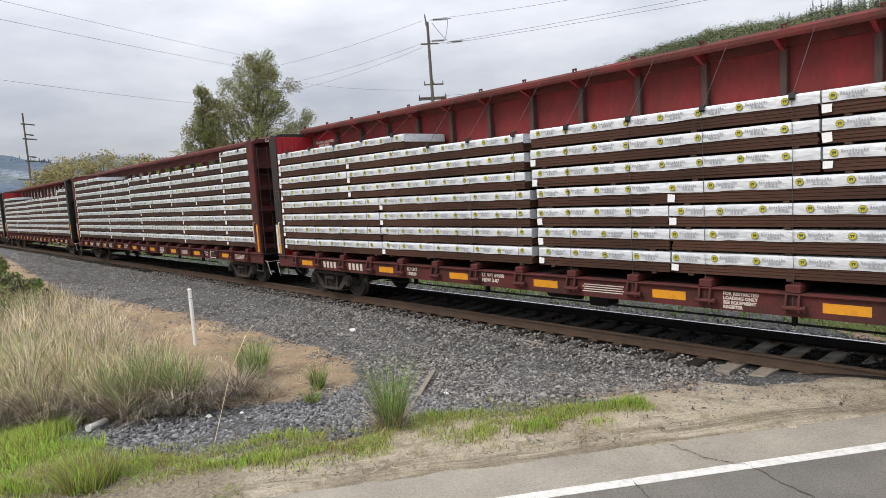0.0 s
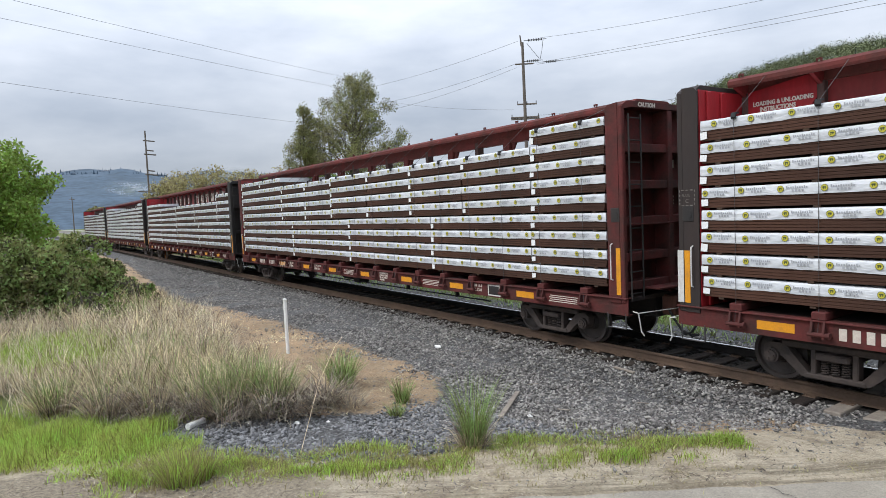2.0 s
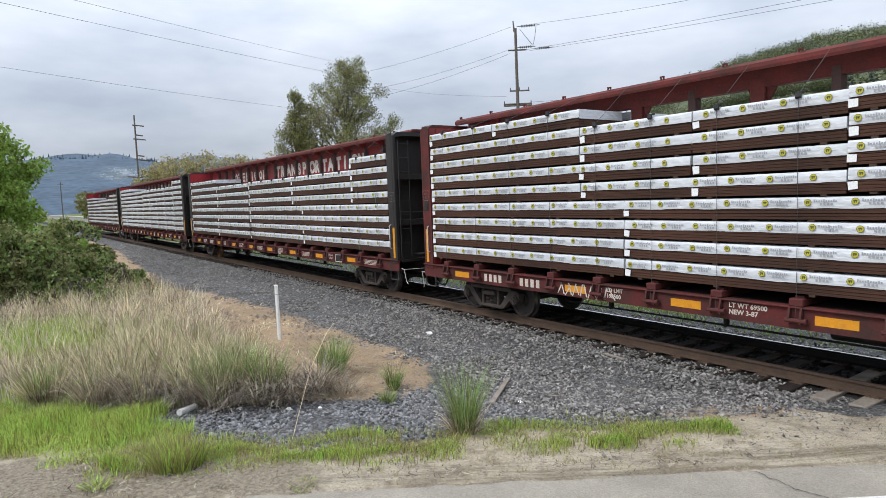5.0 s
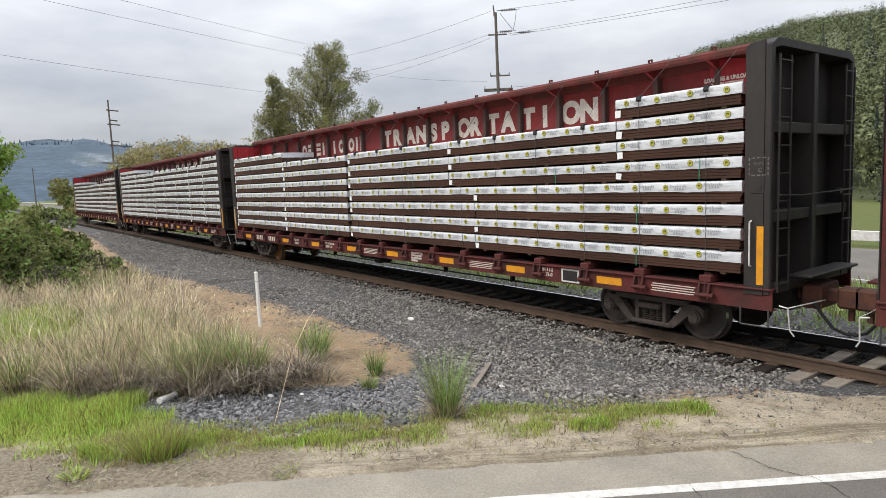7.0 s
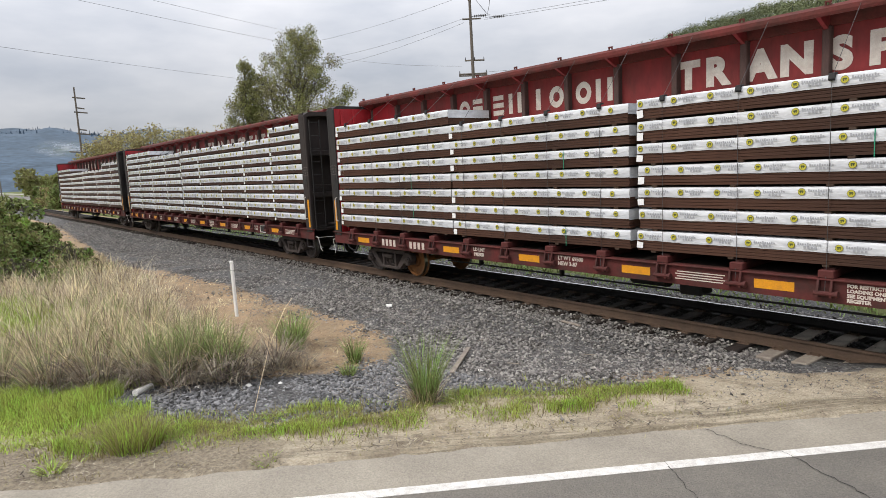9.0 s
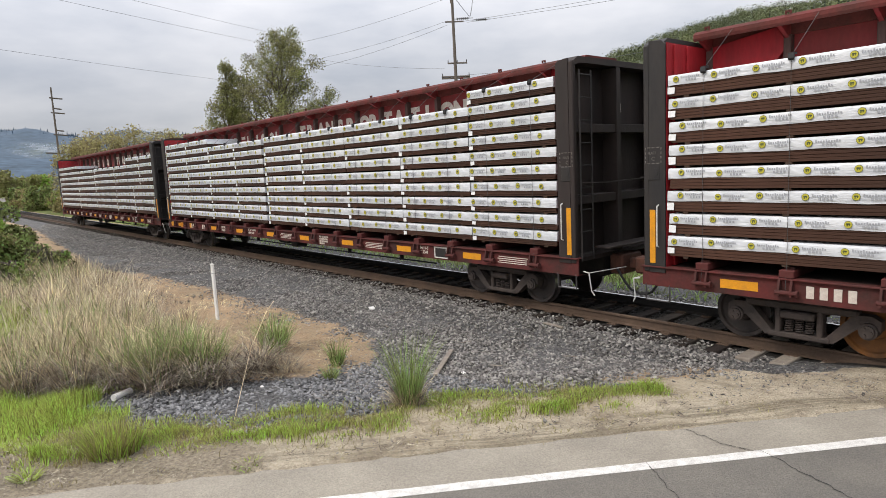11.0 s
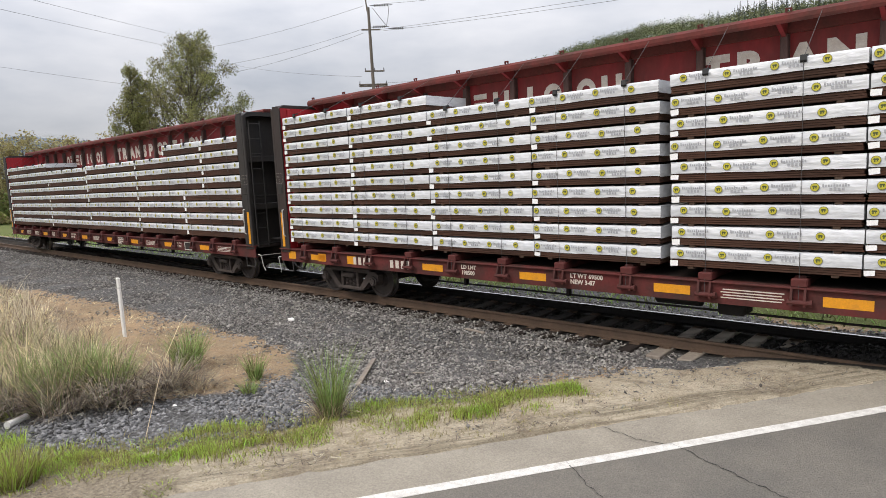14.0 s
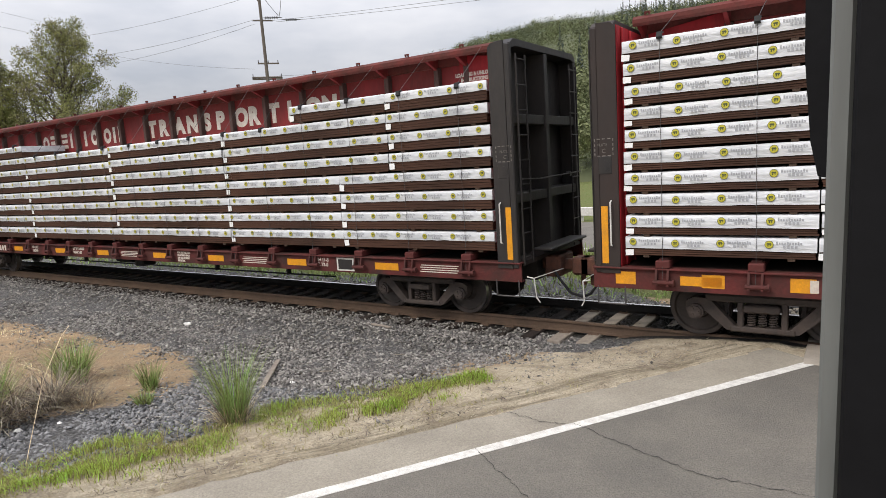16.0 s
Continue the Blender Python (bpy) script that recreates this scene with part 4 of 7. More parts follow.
    for k in (0, 3, 5, 7, 9, 11, 13, 15):
        part("reflector", plate, None, root, "amber reflector plate", pose(-10.4 + (k + 0.5) * 20.8 / (n - 1) + rnd.uniform(-0.12, 0.12), 0, 0))
    bay = 20.8 / (n - 1)
    mid = lambda k: -10.4 + (k + 0.5) * bay
    bar = Mesh().box(0, 0.10, -1.4065, -1.4042, 0.845, 1.015).data("number_bar", WHITE_PAINT)
    for k in (1, 2):
        for j in range(4):
            part("number_bar", bar, None, root, "white painted bar", pose(mid(k) + (0.02 if car == 3 else -0.36) + j * 0.17, 0, 0))
    if car == 3:
        small = Mesh().box(-0.15, 0.15, -1.4035, -1.400, 0.84, 1.03).data("reflector", AMBER)
        for x in (-10.95, -9.72, -8.62):
            part("reflector", small, None, root, "amber reflector plate", pose(x, 0, 0))
    for txt, k, dx, z, sz in (("LD LMT\n198500", 4, -0.40, 0.96, 0.11), ("LT WT 69500\nNEW 3-87", 6, -0.42, 0.97, 0.105), ("FOR RESTRICTED\nLOADING ONLY\nSEE EQUIPMENT\nREGISTER", 10, -0.36, 1.0, 0.066), ("IH 11-5\nIL 73-0", 14, -0.52, 0.97, 0.10)):
        lettering("stencil", txt, sz, WHITE_PAINT, root, pose(mid(k) + dx, -1.4035, z), bold=0.003)
    for k in (8, 12, 16):
        ln = Mesh().box(mid(k) - 0.4, mid(k) + 0.4, -1.4035, -1.401, 0.0, 0.016).data("stencil_line", WHITE_PAINT)
        for j in range(4):
            part("stencil_line", ln, None, root, at=pose(0.03 * (j % 2), 0, 0.86 + j * 0.04))
    if truss:
        g = Mesh()
        x = mid(3) - 0.45
        for k in range(14):
            a, b = (x + k * 0.1, 0.80 + 0.22 * (k % 2) + rnd.uniform(-0.03, 0.03)), (x + (k + 1) * 0.1 + rnd.uniform(-0.04, 0.06), 0.80 + 0.22 * ((k + 1) % 2) + rnd.uniform(-0.03, 0.03))
            g.add([(a[0], -1.406, a[1]), (a[0] + 0.03, -1.406, a[1]), (b[0] + 0.03, -1.406, b[1]), (b[0], -1.406, b[1])], [(0, 1, 2, 3)])
        part("scrawl", g, WHITE_PAINT, root, "white sprayed scrawl")
    sq = Mesh().box(7.35, 7.80, -1.409, -1.401, 0.80, 1.06)
    sq2 = Mesh().box(7.39, 7.76, -1.412, -1.4095, 0.83, 1.03)
    part("inspection_panel", sq, WHITE_STEEL, root, "white edged inspection panel")
    part("panel_field", sq2, BLACK, root)
    lettering("stencil", "LOADING & UNLOADING\n     INSTRUCTIONS", 0.098, WHITE_PAINT, root, pose(9.62 if letters else -10.80, -0.145, 4.38), squeeze=0.85, bold=0.004)
    if letters:
        # words on the web, two letters a panel
        shift = 0.55 if car == 4 else 0.0      # the tail car has its panels further on and lacks one of them
        for j, two in enumerate(("TR", "AN", "SP", "OR", "TI", "ON") if car == 4 else ("TR", "AN", "SP", "OR", "TA", "TI", "ON")):
            for q, ch in enumerate(two):
                lettering("letter", ch, 0.57 if car == 4 else 0.62, WHITE_PAINT, root, pose(-1.14 + shift + j * RIB + q * 0.51 + (0.13 if ch == "I" else 0), -0.035, 4.01), squeeze=1.03, bold=0.036)
        # the maker's name as plain shapes: rings, stacked bars, single bars
        for j, kind in enumerate("obbsioos"):
            nm = Mesh()
            x, z0, h, w = -7.12 + shift + (j // 2) * RIB + (j % 2) * 0.51, 3.97, 0.45, 0.40
            if kind == "i":
                nm.box(x + 0.13, x + 0.26, -0.036, -0.032, z0, z0 + h)
            elif kind == "s":
                for q in (0.0, w - 0.12):
                    nm.box(x + q, x + q + 0.12, -0.036, -0.032, z0, z0 + h)
            elif kind == "b":
                for q in (0.0, 0.17, 0.34):
                    nm.box(x, x + w - 0.06, -0.036, -0.032, z0 + q, z0 + q + 0.11)
            else:
                n = 16
                ring = [(x + w / 2 + r * w / 2 * math.cos(a * math.pi / 8), -0.034, z0 + h / 2 + r * (h / 2) * math.sin(a * math.pi / 8)) for r in (1.0, 0.45) for a in range(n)]
                nm.add(ring, [(a, (a + 1) % n, n + (a + 1) % n, n + a) for a in range(n)])
            part("name_block", nm, WHITE_PAINT, root, "plain white painted shape of a name")
    return root


ANCHOR = Mesh().cyl((-0.03, 0, 0), (-0.03, 0, 0.05), 0.018, n=6).cyl((0.03, 0, 0), (0.03, 0, 0.05), 0.018, n=6).box(-0.04, 0.04, -0.02, 0.02, 0.03, 0.05).data("cable_anchor", CHORD)


# ---- lumber bundles ----
DEPTH = 1.26
TEMPLATES = {}


def bundle_meshes(length, height, variant):
    """Meshes of one wrapped bundle: boards below, white wrap over the upper half, print, flap."""
    key = (round(length, 2), height, variant)
    if key in TEMPLATES:
        return TEMPLATES[key]
    rnd = random.Random(int(length * 1000 + height * 777 + variant * 31))
    L, D = length / 2 - 0.012, DEPTH / 2
    split = height * (0.55 if height > 0.33 else 0.44)
    t = (split + 0.02 - 0.035) / 4
    a = rnd.uniform(0, 0.02)
    board = Mesh().cbox(-L + a, L - a, -D, -D + 0.16, 0.0, t - 0.004, 0.003)
    core = Mesh().box(-L + 0.02, L - 0.02, -D + 0.16, D, 0.035, height - 0.02)
    sticks = Mesh().cbox(-0.045, 0.045, -D + 0.01, D - 0.01, 0.0, 0.035, 0.004)
    # wrap: a wavy shell
    wrap = Mesh()
    n = max(6, int(length / 0.13))
    prof_n = 6
    for i in range(n + 1):
        x = -L - 0.004 + (2 * L + 0.008) * i / n
        sag = 0.014 * noise.noise(Vector((x * 1.9, variant * 7.3, length))) + 0.007 * noise.noise(Vector((x * 7, variant, 5)))
        puff = [0.012 * noise.noise(Vector((x * 4.5, k * 0.9, variant * 3.1 + length))) for k in range(4)]
        zz = [split + sag, split + (height - split) * 0.4, height - 0.03, height]
        yy = [-D - 0.004 - abs(puff[0]), -D - 0.006 - abs(puff[1]), -D - 0.004 - abs(puff[2]) * 0.6, -D + 0.012]
        wrap.v += [(x, y, z) for y, z in zip(yy, zz)] + [(x, 0, height + 0.4 * puff[3]), (x, D, height)]
    for i in range(n):
        for k in range(prof_n - 1):
            a, b = i * prof_n + k, (i + 1) * prof_n + k
            wrap.f.append((a, b, b + 1, a + 1))
            wrap.m.append(0)
    for s in (-1, 1):
        x = s * (L + 0.005)
        wrap.add([(x, -D - 0.004, split * 0.9), (x, D, split * 0.9), (x, D, height), (x, -D - 0.004, height)], [(0, 1, 2, 3)])
    # print: a round badge and two bars of text, again and again
    pr = Mesh()
    step = 0.60
    x = -L + rnd.uniform(0.05, 0.25)
    wh = height - split
    zc = split + wh * 0.52
    y = -D - 0.020
    while x < L - 0.1:
        r = wh * 0.31
        zz = zc + rnd.uniform(-0.012, 0.012)
        for rad, mi, yy in ((r, 1, y), (r * 0.90, 0, y - 0.0015)):
            pts = [(x + rad * math.cos(a * math.pi / 7), yy, zz + rad * math.sin(a * math.pi / 7)) for a in range(14)]
            pr.add(pts, [tuple(range(14))], mi)
        for xa, xb, za, zb in ((-0.55, 0.55, 0.02, 0.38), (-0.40, -0.12, -0.42, 0.10), (0.15, 0.40, -0.30, 0.10)):
            pr.add([(x + xa * r, y - 0.003, zz + za * r), (x + xb * r, y - 0.003, zz + za * r), (x + xb * r * 0.8, y - 0.003, zz + zb * r), (x + xa * r * 0.8, y - 0.003, zz + zb * r)], [(0, 1, 2, 3)], 1)
        if x + 0.5 < L:
            for row, (xa, cells, za, zb, cw) in enumerate(((x + r + 0.03, 10, zz + wh * 0.02, zz + wh * 0.18, 0.031), (x + r + 0.11, 4, zz - wh * 0.26, zz - wh * 0.06, 0.046))):
                for c in range(cells):
                    up = wh * 0.07 if (c * 7 + row) % 4 == 0 else 0
                    pr.add([(xa + c * cw, y, za), (xa + c * cw + cw * 0.62, y, za), (xa + c * cw + cw * 0.62, y, zb + up), (xa + c * cw, y, zb + up)], [(0, 1, 2, 3)], 2)
        x += step
    flap = Mesh().add([(-L - 0.006, -D - 0.016, split * 0.28), (-L + 0.11, -D - 0.016, split * 0.30), (-L + 0.115, -D - 0.016, split * 0.88), (-L - 0.006, -D - 0.016, split * 0.9), (-L - 0.006, -D + 0.2, split * 0.28), (-L - 0.006, -D + 0.2, split * 0.9)], [(0, 1, 2, 3), (4, 0, 3, 5)])
    out = ((board.data("board", WOOD), t), core.data("boards", WOOD), sticks.data("stick", DUNNAGE), wrap.data("wrap", WRAP, True, False), pr.data("print", [LOGO_YELLOW, LOGO_DARK, PRINT_GREY]), flap.data("flap", TAG))
    TEMPLATES[key] = out
    return out


def bundle(car, x0, x1, z, height, rnd, strap=False):
    """A bundle on the road's side of the beam."""
    length = x1 - x0
    (bd, t), core, st, wr, pr, fl = bundle_meshes(length, height, rnd.randrange(3))
    b = thing("lumber_bundle", "bundle of brown treated lumber half wrapped in printed white plastic", "lumber", "lumber bundles on the railcars")
    part("core", core, None, b)
    for k in range(4):
        part("board", bd, None, b, at=pose(rnd.uniform(-0.012, 0.012), rnd.uniform(0, 0.010), 0.035 + k * t))
    n = max(2, round(length / 1.2))
    for k in range(n):
        part("stick", st, None, b, at=pose(-length / 2 + 0.3 + k * (length - 0.6) / (n - 1), 0, 0))
    part("wrap", wr, None, b, "white plastic wrap")
    tagged(part("print", pr, None, b, "yellow badges and grey text bars"), kind="stuff")
    if rnd.random() < 0.85:
        c = Vector((-length / 2 + 0.05, 0, height * 0.45))
        part("flap", fl, None, b, "folded white flap", Matrix.Translation(c) @ Matrix.Rotation(rnd.uniform(-0.12, 0.10), 4, "Y") @ Matrix.Scale(rnd.uniform(0.8, 1.1), 4, Vector((0, 0, 1))) @ Matrix.Translation(-c))
    if strap:
        g = Mesh().box(-0.006 + length * 0.2, 0.006 + length * 0.2, -DEPTH / 2 - 0.022, -DEPTH / 2 - 0.02, 0, height)
        part("strap", g, GREEN_STRAP, b, "green strap")
    MOVING.append((b, car, pose((x0 + x1) / 2 + rnd.uniform(-0.015, 0.015), -(1.405 - DEPTH / 2 - rnd.uniform(0, 0.022)), z)))


def far_load(car, pitch, tiers):
    """The load on the other side of the beam, joined."""
    wood, wrap = Mesh(), Mesh()
    for k, seams in enumerate(tiers):
        for a, b in seams:
            z = 1.25 + k * pitch
            wood.box(a + 0.03, b - 0.03, 0.15, 1.39, z, z + pitch * 0.54)
            wrap.box(a + 0.015, b - 0.015, 0.145, 1.40, z + pitch * 0.54, z + pitch - 0.006)
    ob = thing("lumber_stack", "stacked brown lumber bundles under white wrap on a railcar", "lumber", "lumber stacks", "stuff")
    part("boards", wood, WOOD, ob)
    part("wrap", wrap, WRAP, ob)
    MOVING.append((ob, car, pose(0, 0, 0)))


def load(car, pitch, tiers, seed, straps=False):
    """tiers: list of seam positions, bottom tier first."""
    rnd = random.Random(seed)
    for k, seams in enumerate(tiers):
        for a, b in seams:
            if car != 1 and abs(b + 1.2) < 0.3:      # the two halves of the load stand a hand's width apart
                b -= 0.15
            tier = pitch * (1.007 if a > -1.6 else 0.993)      # the front half of a load stands a little taller
            bundle(car, a, b, 1.25 + k * tier, tier - 0.004, rnd, straps and k < 5 and rnd.random() < 0.5)
    far_load(car, pitch, tiers)


def pairs(*xs):
    return list(zip(xs, xs[1:]))


E1, E2 = -10.98, 10.98
low_a, high_a = pairs(E1, -6.2, -1.35, 1.27, 6.1, E2), pairs(E1, -7.46, -1.43, 3.4, 8.6, E2)
low_b, high_b = pairs(E1, -4.87, 0.1, 5.0, 8.9, E2), pairs(E1, -5.9, -3.5, -1.2, 1.44, 3.97, 6.45, 8.94, E2)
low_c, high_c = pairs(E1, -5.95, -1.09, 4.74, E2), pairs(E1, -5.95, -1.09, 3.82, 8.69, E2)
all_d = pairs(-10.93, -8.45, -6.02, -3.58, -1.13, 1.32, 3.77, 6.22, 8.66, E2)
low_e, high_e = pairs(E1, -5.0, -0.4, 4.2, 7.6, E2), pairs(E1, -5.0, -0.4, 4.2, 8.85, E2)


def tops_of(mid, end, a, b):
    return [(-12, a, end), (a, b, mid), (b, 12, end)]


def build_train():
    p, q, w, r = 0.360, 0.314, 0.356, 0.355
    railcar(0, "red centre-beam flatcar with dark end posts loaded with lumber", BROWN_BLACK, BRIGHT_RED, RED, False, False, tops_of(1.25 + 7 * p, 1.25 + 8 * p, -5.07, 8.6), 11)
    load(0, p, [low_a] * 4 + [high_a] * 3 + [[(E1, -5.07), (8.6, E2)]], 21)
    railcar(1, "faded red open-truss centre-beam flatcar loaded with lumber", SILL, RED, CHORD, True, False, tops_of(1.25 + 8 * w, 1.25 + 9 * w, -5.9, 8.94), 12)
    load(1, w, [low_b] * 4 + [high_b] * 4 + [[(E1, -8.5), (-8.5, -5.9), (8.94, E2)]], 22)
    railcar(2, "red centre-beam flatcar with black ends and white lettering loaded with lumber", BLACK, BRIGHT_RED, RED, False, True, tops_of(1.25 + 7 * p, 1.25 + 8 * p, -5.95, 8.69), 13, True)
    load(2, p, [low_c] * 4 + [high_c] * 3 + [[(E1, -5.95), (8.69, E2)]], 23, True)
    railcar(3, "red centre-beam flatcar with black ends fully loaded with short lumber bundles", BROWN_BLACK, BRIGHT_RED, RED, False, True, tops_of(1.25 + 9 * q, 1.25 + 10 * q, -6.02, 8.66), 14)
    load(3, q, [all_d] * 9 + [[(-10.93, -8.45), (-8.45, -6.02), (8.66, E2)]], 24)
    railcar(4, "red centre-beam flatcar with black ends at the tail of the train", BLACK, BRIGHT_RED, RED, False, True, tops_of(1.25 + 7 * r, 1.25 + 8 * r, -5.0, 6.4), 15)
    load(4, r, [low_e] * 4 + [high_e] * 3 + [[(E1, -5.0), (6.4, 8.85), (8.85, E2)]], 25)


build_train()


# ---- fast meshes for grass, leaves and stones ----
def loose(name, verts, faces, mat, kind_ob=True):
    me = bpy.data.meshes.new(name)
    verts, faces = np.asarray(verts, np.float32), np.asarray(faces, np.int32)
    k = faces.shape[1]
    me.vertices.add(len(verts))
    me.vertices.foreach_set("co", verts.ravel())
    me.loops.add(faces.size)
    me.loops.foreach_set("vertex_index", faces.ravel())
    me.polygons.add(len(faces))
    me.polygons.foreach_set("loop_start", np.arange(0, faces.size, k, dtype=np.int32))
    me.materials.append(mat)
    me.update(calc_edges=True)
    return me


def blades(rs, base, height, lean, width, curl=0.5):
    """Grass blades: base (n,3), height (n,), lean (n,2) sideways reach, width (n,)."""
    n = len(base)
    a = rs.uniform(0, math.pi, n)
    side = np.stack([np.cos(a), np.sin(a), np.zeros(n)], 1) * width[:, None] / 2
    mid = base + np.stack([lean[:, 0] * curl * 0.6, lean[:, 1] * curl * 0.6, height * 0.58], 1)
    tip = base + np.stack([lean[:, 0], lean[:, 1], height * rs.uniform(0.82, 1.0, n)], 1)
    v = np.stack([base - side, base + side, mid - side * 0.75, mid + side * 0.75, tip], 1).reshape(-1, 3)
    o = np.arange(n)[:, None] * 5
    f = np.concatenate([o + np.array([0, 1, 3]), o + np.array([0, 3, 2]), o + np.array([2, 3, 4])], 0)
    return v, f


def arcs(rs, base, length, az, rise, droop, width):
    """Long blades that arch over: base (n,3), length, compass way, first rise and droop in radians, width."""
    n, seg = len(base), 4
    a = az + rs.normal(0, 0.5, n) + math.pi / 2
    side = np.stack([np.cos(a), np.sin(a), np.zeros(n)], 1) * width[:, None] / 2
    p, rows = base.copy(), []
    for i in range(seg):
        rows += [p - side * (1 - 0.2 * i), p + side * (1 - 0.2 * i)]
        e = rise - droop * ((i + 0.5) / seg) ** 1.6
        p = p + np.stack([np.cos(e) * np.cos(az), np.cos(e) * np.sin(az), np.sin(e)], 1) * (length / seg)[:, None]
        p[:, 2] = np.maximum(p[:, 2], base[:, 2] + 0.02 + 0.02 * i)
    rows.append(p)
    v = np.stack(rows, 1).reshape(-1, 3)
    k = 2 * seg + 1
    o = np.arange(n)[:, None] * k
    f = [o + np.array(t) for i in range(seg - 1) for t in ((2 * i, 2 * i + 1, 2 * i + 3), (2 * i, 2 * i + 3, 2 * i + 2))]
    f.append(o + np.array((2 * seg - 2, 2 * seg - 1, 2 * seg)))
    return v, np.concatenate(f, 0)


def arch_clump(rs, x, y, n, length, spread, stiff, width):
    """A sedge clump. stiff 1: upright blades with bent tips; 0: blades that fall to the ground all round."""
    r, a = np.sqrt(rs.uniform(0, 1, n)) * spread, rs.uniform(0, 2 * math.pi, n)
    bx, by = x + r * np.cos(a), y + r * np.sin(a)
    base = np.stack([bx, by, ground_z(bx, by) - 0.02], 1)
    out = (r / spread) * 0.6 + rs.uniform(0, 0.4, n)
    rise = math.pi / 2 - out * (1.15 - 0.92 * stiff) - np.abs(rs.normal(0, 0.13, n))
    droop = (0.30 + 1.5 * (1 - stiff)) * (0.35 + out) * rs.uniform(0.3, 1.0, n) ** 1.5 * 1.9
    return arcs(rs, base, length * rs.uniform(0.6, 1.15, n), a + rs.normal(0, 0.8, n), rise, droop, width * rs.uniform(0.6, 1.3, n))


def join(chunks):
    vs, fs, o = [], [], 0
    for v, f in chunks:
        vs.append(v)
        fs.append(f + o)
        o += len(v)
    return np.concatenate(vs), np.concatenate(fs)


def stones(rs, x, y, size, lift=0.0):
    """Rough eight-faced stones lying on the ground."""
    n = len(x)
    z = ground_z(x, y) + lift + size * rs.uniform(0.05, 0.35, n)
    base = np.array([(1.15, 0.2, 0), (0.2, 0.85, 0.1), (-1.15, -0.1, 0), (-0.2, -0.85, -0.1), (0.25, 0.15, 0.45), (0, -0.2, -0.45)])
    s = base[None] * (size[:, None, None] * rs.uniform(0.55, 1.25, (n, 6, 1)))
    s = s + rs.normal(0, 0.22, (n, 6, 3)) * size[:, None, None]
    a, t = rs.uniform(0, 2 * math.pi, n), rs.normal(0, 0.42, n)
    ca, sa, ct, st = np.cos(a), np.sin(a), np.cos(t), np.sin(t)
    X = s[..., 0] * ct[:, None] + s[..., 2] * st[:, None]
    Z = -s[..., 0] * st[:, None] + s[..., 2] * ct[:, None]
    v = np.stack([X * ca[:, None] - s[..., 1] * sa[:, None] + x[:, None], X * sa[:, None] + s[..., 1] * ca[:, None] + y[:, None], Z + z[:, None]], -1).reshape(-1, 3)
    f = np.array([(0, 1, 4), (1, 2, 4), (2, 3, 4), (3, 0, 4), (1, 0, 5), (2, 1, 5), (3, 2, 5), (0, 3, 5)])
    return v, (np.arange(n)[:, None, None] * 6 + f[None]).reshape(-1, 3)


def toe(x):
    """How far the ballast reaches out from the track on the road's side."""
    return np.interp(x, [-60, -37, -27, -24, -19, -13, -10.4, -9.1, -7.8, -4.5, -2.5], [2.5, 4.2, 5.1, 4.1, 3.7, 3.6, 3.75, 4.5, 6.0, 3.6, 2.2])


